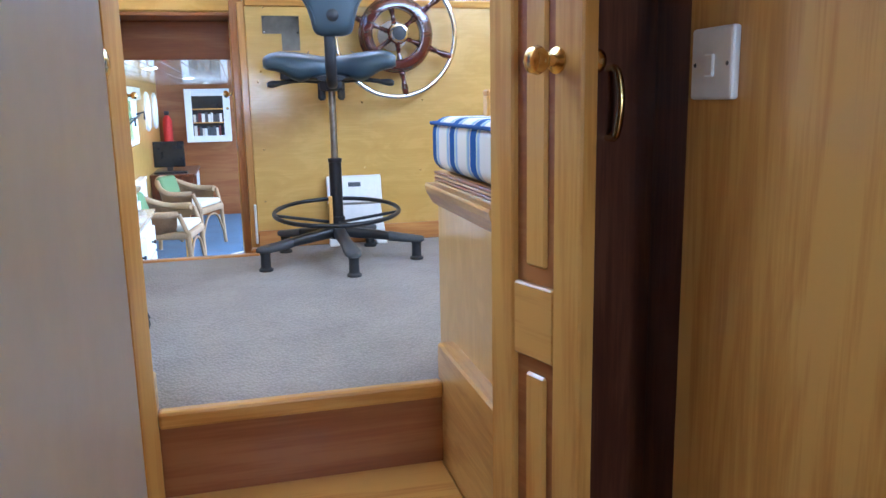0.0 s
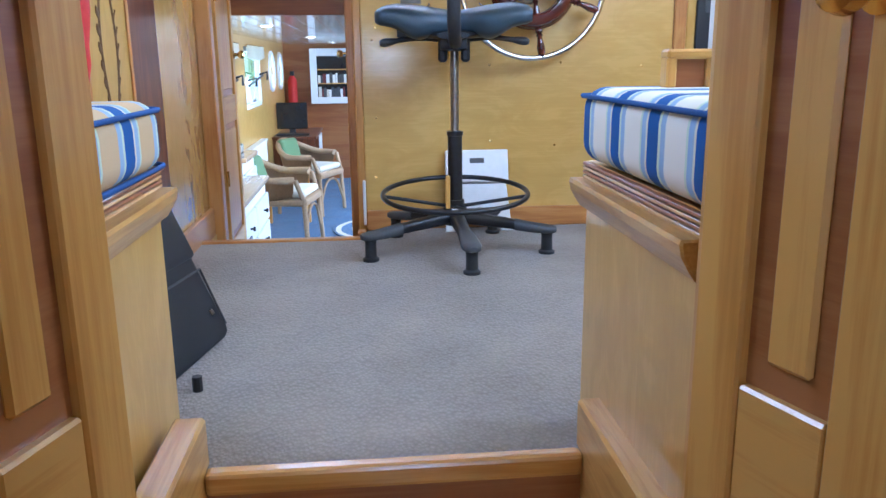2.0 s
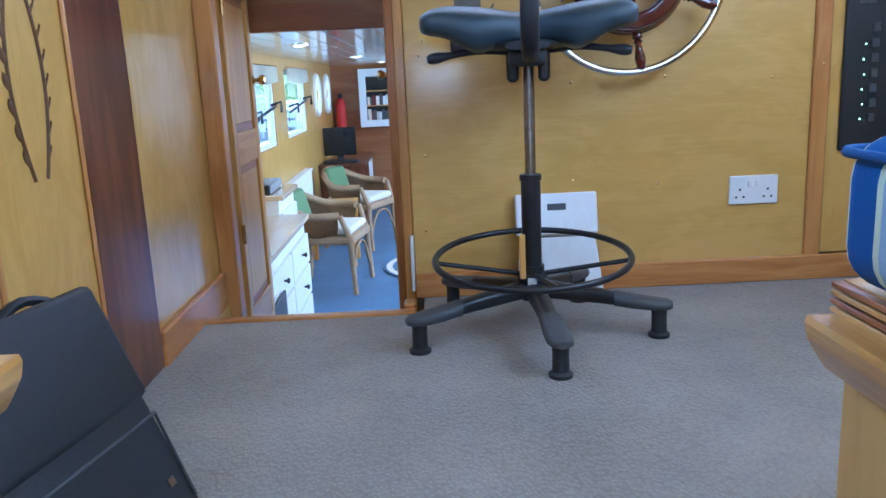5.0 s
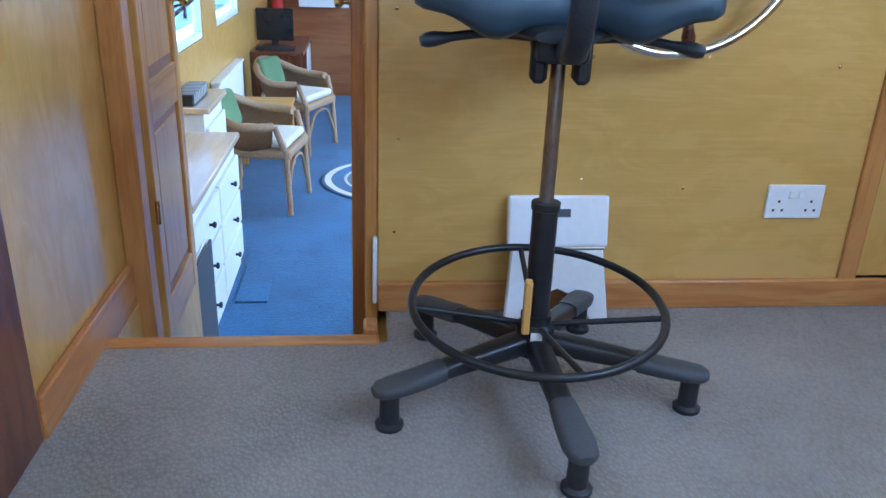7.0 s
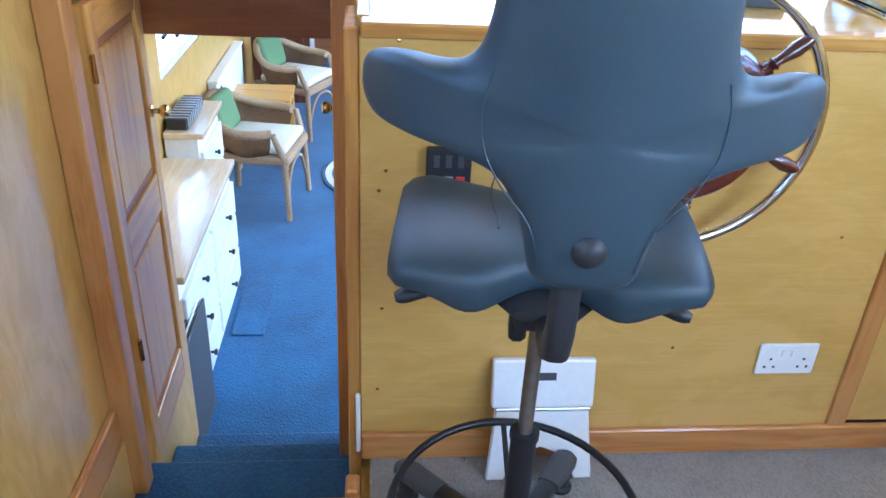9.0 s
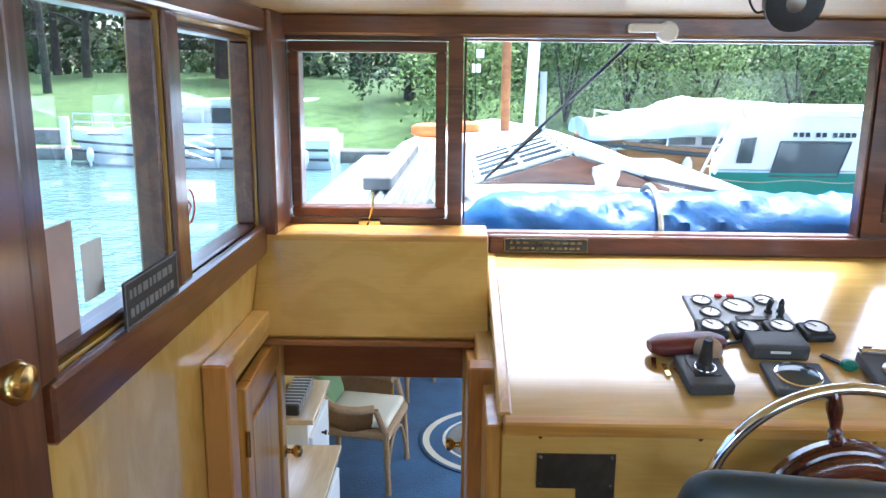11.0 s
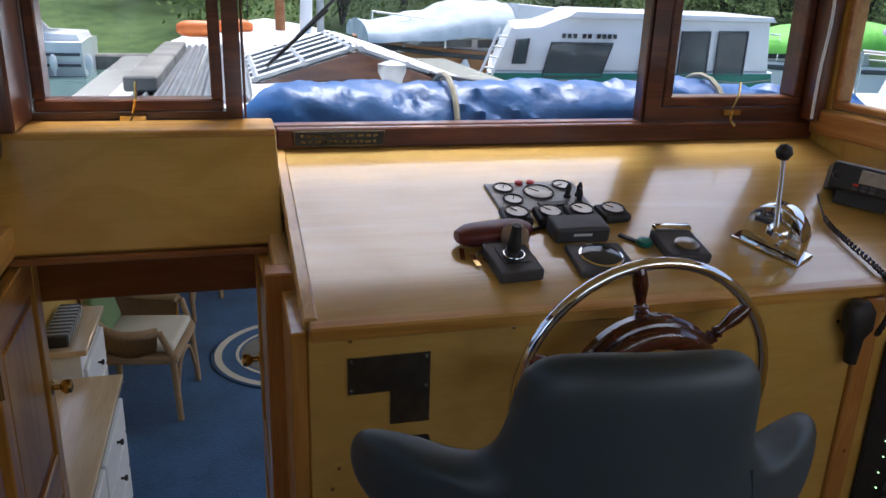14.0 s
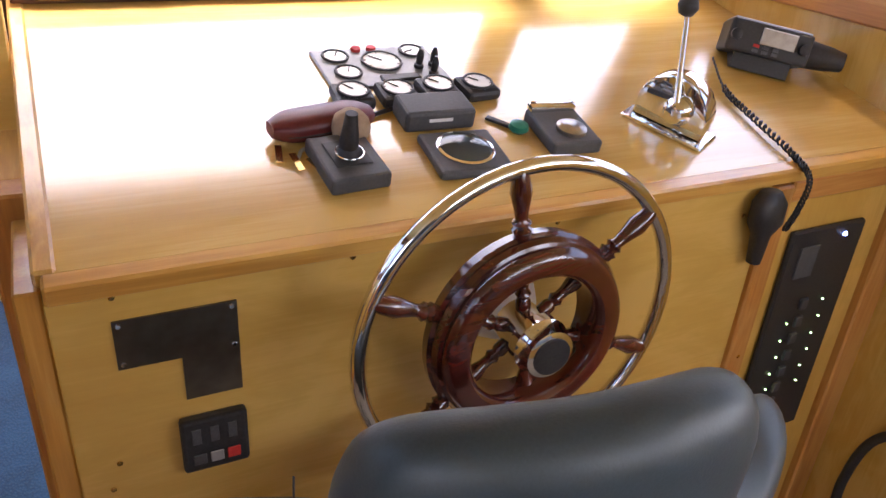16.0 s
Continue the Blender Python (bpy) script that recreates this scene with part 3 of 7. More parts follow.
def saddle_chair():
    c = thing("saddle_chair", (0, 0, 0), "tall blue-grey vinyl saddle stool with black footring and five-star base", "chair")
    for k in range(5):
        a = radians(-79 + 72 * k)
        d = Vector((math.cos(a), math.sin(a), 0))
        w = Vector((-d.y, d.x, 0))
        up = Vector((0, 0, 1))
        leg = loft(bmesh.new(), [(d * 0.03 + up * 0.115, w * 0.024, up * 0.022), (d * 0.16 + up * 0.10, w * 0.021, up * 0.018), (d * 0.205 + up * 0.094, w * 0.021, up * 0.016)], 14, 3.2)
        p = part("leg", leg, M_BLACK, c, "", 50)
        cap = loft(bmesh.new(), [(d * 0.20 + up * 0.0945, w * 0.024, up * 0.0185), (d * 0.25 + up * 0.087, w * 0.028, up * 0.0165), (d * 0.30 + up * 0.082, w * 0.030, up * 0.014), (d * 0.325 + up * 0.081, w * 0.025, up * 0.012), (d * 0.337 + up * 0.08, w * 0.012, up * 0.008)], 14, 3.0)
        part("leg_cap", cap, M_GREYP, p, "matt dark grey end cap", 50)
        glide = lathe(bmesh.new(), [(0.026, 0), (0.027, 0.008), (0.019, 0.014), (0.018, 0.055), (0.02, 0.074)], Matrix.Translation(d * 0.306), 14)
        part("glide", glide, M_BLACKP, p, "", 40)
    part("hub", lathe(bmesh.new(), [(0.034, 0.09), (0.038, 0.10), (0.038, 0.15), (0.03, 0.158), (0.03, 0.175)], Matrix(), 20), M_BLACK, c, "", 40)
    part("column", lathe(bmesh.new(), [(0.024, 0.13), (0.024, 0.385), (0.027, 0.387), (0.027, 0.40), (0.02, 0.402)], Matrix(), 20), M_BLACK, c, "black lower column", 40)
    part("piston", R((0, 0, 0.38), (0, 0, 0.67), 0.0135, n=18), M_STEEL, c, "worn steel piston", 40)
    FR = Vector((0, math.cos(radians(4.8)), math.sin(radians(4.8))))
    ring = part("footring", tube(bmesh.new(), ring_pts((0, 0, 0.195), 0.241, 48, (1, 0, 0), FR), 0.0085, 8, True), M_BLACK, c, "", 60)
    for deg in (188, -74, -7, 95):
        q = math.cos(radians(deg)) * Vector((1, 0, 0)) + math.sin(radians(deg)) * FR
        part("spoke", R(q * 0.03 + Vector((0, 0, 0.155)), q * 0.239 + Vector((0, 0, 0.193)), 0.006, n=8), M_BLACK, ring, "", 60)
    part("clamp_label", B(-0.011, 0.011, -0.0405, -0.0385, 0.12, 0.15), M_PLASTICW, c, "small white label")
    part("stick", B(-0.03, -0.015, -0.05, -0.03, 0.15, 0.26, bevel=0.003), M_OAK, c, "short wooden wedge")
    mech = B(-0.045, 0.045, -0.07, 0.09, 0.655, 0.70, bevel=0.012, seg=2)
    box(mech, -0.05, -0.022, -0.05, 0.0, 0.62, 0.70, bevel=0.008)
    box(mech, 0.022, 0.05, -0.05, 0.0, 0.62, 0.70, bevel=0.008)
    part("mechanism", mech, M_BLACKP, c, "", 40)
    for s in (-1, 1):
        lev = tube(bmesh.new(), smoothline([(0.04 * s, 0.0, 0.69), (0.12 * s, -0.01, 0.695), (0.20 * s, -0.02, 0.685), (0.235 * s, -0.03, 0.68)], 4), [0.008] * 8 + [0.011, 0.013, 0.013, 0.012, 0.008], 8)
        part("lever", lev, M_BLACKP, c, "", 60)
    # saddle: wide thin ends, deep inner lobes, notched front and rear in the middle
    seat = bmesh.new()
    secs = []
    for i in range(33):
        x = -0.243 + 0.486 * i / 32
        a = abs(x)
        e = max(0.0, 1 - (a / 0.2432) ** 14) ** 0.5
        mid = math.exp(-(x / 0.07) ** 2)
        top = 0.806 - 0.022 * math.exp(-(x / 0.11) ** 2) - 0.010 * max(0.0, a - 0.2) / 0.05
        low = 0.738 - 0.042 * math.exp(-((a - 0.115) / 0.055) ** 2) - 0.028 * mid
        depth = (0.152 - 0.050 * mid) * (0.78 + 0.22 * e)
        h = (top - low) / 2 * (0.72 + 0.28 * e)
        secs.append(((x, 0.045 + 0.02 * mid, (top + low) / 2), (0, depth, 0.09 * depth), (0, 0, h)))
    st_ = part("seat", loft(seat, secs, 28, 3.4), M_SEAT, c, "", 60)
    for sx in (-1, 1):
        pts = [(sx * (0.085 + 0.006 * math.sin(k)), 0.20 - 0.04 * k, 0.803 + 0.0035 * k if k < 1 else 0.801) for k in range(6)]
        part("seam", tube(bmesh.new(), smoothline(pts, 3), 0.0016, 5), M_GREYP, st_)
    part("seat_pan", loft(bmesh.new(), [((0, -0.09, 0.70), (0.05, 0, 0), (0, 0, 0.01)), ((0, 0.0, 0.705), (0.12, 0, 0), (0, 0, 0.014)), ((0, 0.12, 0.71), (0.10, 0, 0), (0, 0, 0.012))], 16), M_BLACKP, c, "", 50)
    bar = loft(bmesh.new(), [((0.006, y, z), (0.020, 0, 0), (0, u, v)) for y, z, u, v in
                             ((-0.02, 0.69, 0.0, 0.020), (-0.09, 0.682, 0.004, 0.022), (-0.145, 0.69, 0.014, 0.020), (-0.19, 0.72, 0.022, 0.014), (-0.21, 0.76, 0.02, 0.004), (-0.212, 0.84, 0.018, 0.0), (-0.212, 0.90, 0.016, 0.0))], 14, 3.0)
    part("back_bar", bar, M_BLACKP, c, "", 60)
    # backrest: one T-shaped pad whose arms sweep forward
    half = [(0.0, 0.837), (0.040, 0.839), (0.066, 0.854), (0.078, 0.90), (0.094, 0.945), (0.124, 0.98), (0.18, 0.997), (0.245, 1.004), (0.285, 1.015), (0.299, 1.048), (0.289, 1.085), (0.25, 1.100),
            (0.200, 1.101), (0.165, 1.108), (0.145, 1.130), (0.135, 1.165), (0.130, 1.20), (0.119, 1.232), (0.095, 1.250), (0.05, 1.257), (0.0, 1.258)]
    rightside = [(p.x, p.y) for p in smoothline([(x, z, 0) for x, z in half], 4)]
    outline = rightside + [(-x, z) for x, z in rightside[-2:0:-1]]
    back = bmesh.new()

    def sheet(x, z, side, s):
        f = max(0.0, (z - 0.86) / 0.4)
        y = -0.224 + 1.6 * x * x - 0.07 * max(0.0, f - 0.4) ** 2
        return (x + 0.02, y + side * 0.037 * max(0.0, 1 - s ** 11) ** 0.5, z)
    steps = [0.25, 0.5, 0.68, 0.8, 0.88, 0.93, 0.965, 0.985, 0.996]
    edge = [back.verts.new(sheet(x, z, 0, 1)) for x, z in outline]
    for side in (-1, 1):
        core = back.verts.new(sheet(0, 1.04, side, 0))
        prev = None
        for s in steps:
            ring_ = [back.verts.new(sheet(x * s, 1.04 + (z - 1.04) * s, side, s)) for x, z in outline]
            for i in range(len(outline)):
                k = (i + 1) % len(outline)
                if prev is None:
                    back.faces.new((core, ring_[i], ring_[k]))
                else:
                    back.faces.new((prev[i], prev[k], ring_[k], ring_[i]))
            prev = ring_
        for i in range(len(outline)):
            k = (i + 1) % len(outline)
            back.faces.new((prev[i], prev[k], edge[k], edge[i]))
    bk = part("backrest", back, M_SEAT, c, "", 80)
    part("button", lathe(bmesh.new(), [(0.021, 0), (0.021, 0.005), (0.015, 0.012), (0.004, 0.015)], Matrix.Translation((0.02, -0.258, 0.905)) @ Matrix.Rotation(radians(90), 4, 'X'), 18), M_BLACKP, bk, "", 40)
    for sx in (-1, 1):
        pts = [sheet(sx * x, z, -1, r) for x, z, r in ((0.058, 0.875, 0.86), (0.074, 0.93, 0.84), (0.112, 0.975, 0.82), (0.135, 1.02, 0.5), (0.138, 1.07, 0.5), (0.130, 1.11, 0.84))]
        part("seam", tube(bmesh.new(), smoothline(pts, 4), 0.0012, 5), M_SEAT, bk)
    return c


chair = saddle_chair()
chair.matrix_basis = pose(0.650, 3.462, 0.0, 0, 0, -8)


# ---- steering wheel ----
def steering_wheel():
    w = thing("ship_helm", (0, 0, 0), "mahogany ship's wheel with chrome outer rim and turned spokes", "steering wheel")
    part("rim", tube(bmesh.new(), ring_pts((0, 0, -0.002), 0.256, 64), 0.0115, 10, True), M_CHROME, w, "polished chrome rim", 80)
    prof = [(0.103, -0.016), (0.146, -0.018), (0.157, -0.012), (0.158, 0.004), (0.153, 0.008), (0.155, 0.014), (0.150, 0.022), (0.145, 0.024), (0.146, 0.032), (0.141, 0.040), (0.134, 0.044), (0.112, 0.044), (0.107, 0.040), (0.103, 0.032), (0.103, -0.016)]
    bm = bmesh.new()
    n = 48
    rings = [[bm.verts.new((r * math.cos(2 * math.pi * i / n), r * math.sin(2 * math.pi * i / n), z)) for i in range(n)] for r, z in prof[:-1]]
    for k in range(len(rings)):
        p, q = rings[k], rings[(k + 1) % len(rings)]
        for i in range(n):
            bm.faces.new((p[i], p[(i + 1) % n], q[(i + 1) % n], q[i]))
    part("felloe", bm, M_WHEELWOOD, w, "ring of dark polished mahogany", 35)
    for k in range(6):
        m = Matrix.Rotation(radians(90 + 60 * k), 4, 'Z') @ Matrix.Rotation(radians(90), 4, 'Y')
        prof = [(0.011, 0.035), (0.011, 0.05), (0.008, 0.055), (0.012, 0.062), (0.008, 0.069), (0.0085, 0.08), (0.0125, 0.095), (0.0125, 0.162), (0.015, 0.167),
                (0.009, 0.172), (0.014, 0.178), (0.009, 0.184), (0.010, 0.195), (0.0155, 0.222), (0.0125, 0.245), (0.008, 0.258)]
        part("spoke", lathe(bmesh.new(), prof, m, 12), M_WHEELWOOD, w, "", 50)
    hub = part("hub", lathe(bmesh.new(), [(0.036, -0.03), (0.036, 0.024), (0.043, 0.030), (0.044, 0.048), (0.039, 0.056), (0.037, 0.072), (0.030, 0.075)], Matrix(), 28), M_CHROME, w, "chrome hub", 35)
    part("cap", lathe(bmesh.new(), [(0.030, 0.07), (0.029, 0.078), (0.018, 0.079), (0.002, 0.079)], Matrix(), 24), M_BLACKP, hub, "black hub cap", 35)
    part("boss", lathe(bmesh.new(), [(0.062, -0.088), (0.062, -0.07), (0.052, -0.05), (0.034, -0.02)], Matrix(), 28), M_PLASTICW, w, "white steering boss on the panel", 35)
    return w


wheel = steering_wheel()
wheel.matrix_basis = pose(0.962, 3.752, 0.886, 90) @ Matrix.Rotation(radians(8.5), 4, 'Z')
# ---- benches ----
def bench(name, x0, x1, face, inner):
    """A box seat across the wheelhouse; inner is its aisle side, face the way it looks."""
    b = thing(name, ((x0 + x1) / 2, 1.93, 0), "varnished plywood box bench with moulded lid edge", "bench", "box benches")
    part("side_panel", B(inner - 0.009, inner + 0.009, 1.625, 2.19, -0.02, 0.425, bevel=0.002), M_PANELV, b)
    part("front_panel", B(x0, x1, 2.17, 2.19, 0.0, 0.425, bevel=0.002), M_PANEL, b)
    lid = B(x0, x1, 1.63, 2.215, 0.425, 0.455)
    part("lid", lid, M_OAKY, b)
    for k in range(4):
        part("ply_layer", B(inner - 0.010, inner + 0.010, 1.64, 2.217, 0.427 + k * 0.0072, 0.432 + k * 0.0072, bevel=0.001), M_RISER if k % 2 else M_OAKY, b)
    out = [(0.0, 0.0), (0.010, 0.0), (0.016, 0.004), (0.024, 0.016), (0.033, 0.032), (0.036, 0.046), (0.034, 0.052), (0.0, 0.052)]
    bm = prism(bmesh.new(), [(face * u, v) for u, v in out], 0.49, Matrix.Translation((inner, 2.21, 0.376)) @ Matrix.Rotation(radians(90), 4, 'X'), 0.003, 1)
    part("lid_edge", bm, M_OAKY, b)
    return b


bench("bench", -0.25, 0.022, 1, 0.022)
bench("bench", 0.745, 1.94, -1, 0.745)


def cushion(x0, x1, y0, y1, z0, z1, label, cloth, low_piping=True):
    c = thing("seat_cushion", ((x0 + x1) / 2, (y0 + y1) / 2, z0), label, "cushion", "bench cushions")
    bm = B(x0, x1, y0, y1, z0 + 0.004, z1, bevel=0.034, seg=5)
    part("cover", bm, cloth, c, "", 60)
    for z in (z0 + 0.012, z1 - 0.014) if low_piping else (z1 - 0.014,):
        pts = []
        for cx, cy, a0 in ((x1 - 0.03, y1 - 0.03, 0), (x0 + 0.03, y1 - 0.03, 90), (x0 + 0.03, y0 + 0.03, 180), (x1 - 0.03, y0 + 0.03, 270)):
            pts += [(cx + 0.0325 * math.cos(radians(a0 + 22.5 * k)), cy + 0.0325 * math.sin(radians(a0 + 22.5 * k)), z) for k in range(5)]
        part("piping", tube(bmesh.new(), pts, 0.0042, 6, True), M_PIPING, c, "", 80)
    return c


cushion(-0.245, 0.045, 1.64, 2.2, 0.455, 0.568, "thick blue, cream and tan striped cushion on the bench", M_CUSHY)
cushion(0.722, 1.93, 1.64, 2.2, 0.455, 0.58, "thick white and blue striped cushion on the bench", M_CUSHW, False)


# ---- panelled doors ----
def panel_door(name, width, z0, z1, split, label, thick=0.028, grain=None):
    """A leaf with two sunk panels; hinge edge at x = 0, running to x = width, thickness along y."""
    d = thing(name, (0, 0, 0), label, "door")
    h = thick / 2
    st = 0.055
    part("stile", B(0, st, -h, h, z0, z1, bevel=0.003), M_OAK, d)
    part("stile", B(width - st, width, -h, h, z0, z1, bevel=0.003), M_OAK, d)
    for a, b in ((z0, z0 + 0.11), (split - 0.055, split + 0.055), (z1 - 0.08, z1)):
        part("rail", B(st, width - st, -h + 0.001, h - 0.001, a, b, bevel=0.003), M_OAKX, d)
    for a, b in ((z0 + 0.11, split - 0.055), (split + 0.055, z1 - 0.08)):
        p = part("panel", B(st + 0.022, width - st - 0.022, -h * 0.62, h * 0.62, a + 0.025, b - 0.025, bevel=0.004), M_OAK, d)
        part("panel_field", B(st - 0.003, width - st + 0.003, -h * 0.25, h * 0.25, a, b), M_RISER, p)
    return d


def door_knob(parent, x, z, h):
    for s in (-1, 1):
        prof = [(0.017, 0), (0.017, 0.003), (0.008, 0.006), (0.007, 0.018), (0.014, 0.024), (0.0185, 0.033), (0.016, 0.043), (0.006, 0.047)]
        m = Matrix.Translation((x, s * h, z)) @ Matrix.Rotation(radians(-90 * s), 4, 'X')
        part("knob", lathe(bmesh.new(), prof, m, 20), M_BRASS, parent, "polished brass knob", 50)


def hinge(parent, z, side):
    part("hinge", R((0, side, z), (0, side, z + 0.06), 0.006, n=10), M_BRASS, parent, "brass hinge", 50)


for nm, hx, ang, dx, lab in (("aft_door", 0.668, -72, 0.20, "open varnished oak door leaf with sunk panels"), ("aft_door", 0.148, -107, 0.20, "open varnished oak door leaf with sunk panels")):
    d = panel_door(nm, 0.198, FS + 0.02, 1.25, 0.302, lab)
    door_knob(d, 0.150, 0.665, 0.014)
    hinge(d, 0.15, 0.016 if ang > -90 else -0.016)
    hinge(d, 0.9, 0.016 if ang > -90 else -0.016)
    d.matrix_basis = pose(hx, 1.553, 0, 0, 0, ang)
for hx, hy, ang, w in ((-0.205, 4.03, 91.5, 0.43), (0.305, 4.118, 91, 0.40)):
    d = panel_door("companion_door", w, -0.19, 1.005, 0.44, "half-height varnished pine door leaf standing open")
    door_knob(d, w - 0.03, 0.66, 0.014)
    for z in (0.15, 0.85):
        hinge(d, z, -0.015)
    d.matrix_basis = pose(hx, hy, 0.0, 0, 0, ang)

# ---- windows ----
def window(name, axis, p, a0, a1, z0, z1, mat, bar, depth=0.05, label="fixed window in a varnished frame"):
    """Frame and pane in an opening across axis at p."""
    w = thing(name, (p, (a0 + a1) / 2, z0) if axis == "x" else ((a0 + a1) / 2, p, z0), label, "", "", "structure")

    def bx(u0, u1, s0, s1, d0, d1, bev=0.004):
        return B(p + d0, p + d1, u0, u1, s0, s1, bevel=bev) if axis == "x" else B(u0, u1, p + d0, p + d1, s0, s1, bevel=bev)
    for s0, s1 in ((z0, z0 + bar), (z1 - bar, z1)):
        part("window_frame", bx(a0, a1, s0, s1, -depth / 2, depth / 2), mat, w)
    for u0, u1 in ((a0, a0 + bar), (a1 - bar, a1)):
        part("window_frame", bx(u0, u1, z0 + bar, z1 - bar, -depth / 2, depth / 2), mat, w)
    g = part("pane", bx(a0 + bar - 0.004, a1 - bar + 0.004, z0 + bar - 0.004, z1 - bar + 0.004, -0.002, 0.002, 0), M_GLASS, w)
    g.visible_shadow = False
    return w


window("window_1", "y", 4.63, -0.195, 0.230, 1.288, 1.762, M_MAHOGX, 0.028, 0.07)
window("window_2", "y", 4.63, 0.278, 1.382, 1.242, 1.772, M_MAHOGX, 0.006, 0.05)
window("window_3", "y", 4.63, 1.438, 1.898, 1.288, 1.762, M_MAHOGX, 0.028, 0.07)
window("window_4", "x", XL - 0.03, 3.377, 3.818, 1.302, 1.773, M_MAHOGY, 0.012)
window("window_5", "x", XL - 0.03, 3.887, 4.428, 1.287, 1.763, M_MAHOGY, 0.012)
window("window_6", "x", XL - 0.03, 1.752, 2.598, 1.202, 1.748, M_MAHOGY, 0.02)
window("window_7", "x", XR + 0.03, 1.752, 2.948, 1.222, 1.748, M_MAHOGY, 0.02)
window("window_8", "x", XR + 0.03, 3.052, 3.798, 1.292, 1.748, M_TRIMY, 0.02)
window("window_9", "x", XR + 0.03, 3.872, 4.518, 1.292, 1.748, M_TRIMY, 0.02)
window("window_10", "y", 1.60, 0.852, 1.798, 1.202, 1.748, M_MAHOGX, 0.02, 0.036)
window("window_20", "y", -1.225, 0.342, 0.738, 0.502, 0.898, M_WHITE, 0.02, 0.04)
k = 11
for a0, a1, z0, z1 in WIN_S + [(4.7, 5.5, 0.25, 0.76)]:
    window("window_%d" % k, "x", SX0 - 0.03, a0 + 0.002, a1 - 0.002, z0 + 0.002, z1 - 0.002, M_WHITE, 0.035, 0.05, "saloon window in a white frame")
    k += 1
for a0, a1 in ((5.0, 6.0), (6.5, 7.4), (8, 9)):
    window("window_%d" % k, "x", SX1 + 0.03, a0 + 0.002, a1 - 0.002, 0.237, 0.758, M_WHITE, 0.035, 0.05, "saloon window in a white frame")
    k += 1

# dark side door and its posts
side = thing("side_door", (XL, 2.88, 0), "dark mahogany side door with a carved yellow panel", "door")
part("post", B(XL, XL + 0.014, 3.06, 3.335, 0.0, 1.81, bevel=0.005), M_MAHOG, side, "dark mahogany door post")
part("post", B(XL, XL + 0.022, 2.64, 2.70, 0.0, 1.81, bevel=0.006), M_OAK, side)
part("panel", B(XL, XL + 0.012, 2.70, 3.06, 0.0, 1.03, bevel=0.003), M_PANELV, side, "varnished panel with carved garland")
knob = lathe(bmesh.new(), [(0.02, 0), (0.02, 0.003), (0.008, 0.006), (0.008, 0.03), (0.018, 0.036), (0.024, 0.05), (0.018, 0.062), (0.004, 0.065)],
             Matrix.Translation((XL + 0.014, 3.20, 1.36)) @ Matrix.Rotation(radians(90), 4, 'Y'), 20)
part("knob", knob, M_BRASS, side, "brass door knob", 50)

# ---- saloon furniture ----
def chest(name, x0, x1, y0, y1, z1, drawers, label):
    c = thing(name, ((x0 + x1) / 2, (y0 + y1) / 2, FS), label, "chest of drawers")
    part("carcase", B(x0, x1 - 0.02, y0, y1, FS, z1 - 0.03, bevel=0.004), M_WHITE, c)
    part("top", B(x0 - 0.0, x1 + 0.01, y0 - 0.012, y1 + 0.012, z1 - 0.03, z1, bevel=0.006, seg=2), M_PALE_SHEEN, c, "pale varnished wooden top, lightened for window sheen")
    w = (y1 - y0) / drawers[0]
    h = (z1 - 0.10 - FS - 0.06) / drawers[1]
    for i in range(drawers[0]):
        for j in range(drawers[1]):
            ya, za = y0 + i * w + 0.012, FS + 0.07 + j * h
            dr = part("drawer", B(x1 - 0.022, x1, ya, ya + w - 0.024, za, za + h - 0.015, bevel=0.004), M_WHITE, c)
            part("knob", lathe(bmesh.new(), [(0.006, 0), (0.006, 0.012), (0.014, 0.018), (0.012, 0.026), (0.003, 0.028)],
                               Matrix.Translation((x1, ya + w / 2, za + h / 2)) @ Matrix.Rotation(radians(90), 4, 'Y'), 12), M_BLACKP, dr, "black knob", 50)
    return c


chest("chest_of_drawers", SX0 + 0.01, -0.285, 4.82, 5.92, -0.07, (2, 3), "white chest of drawers with a pale wooden top")
chest("small_chest", SX0 + 0.01, -0.43, 6.0, 6.5, 0.03, (1, 3), "white small chest with black knobs")


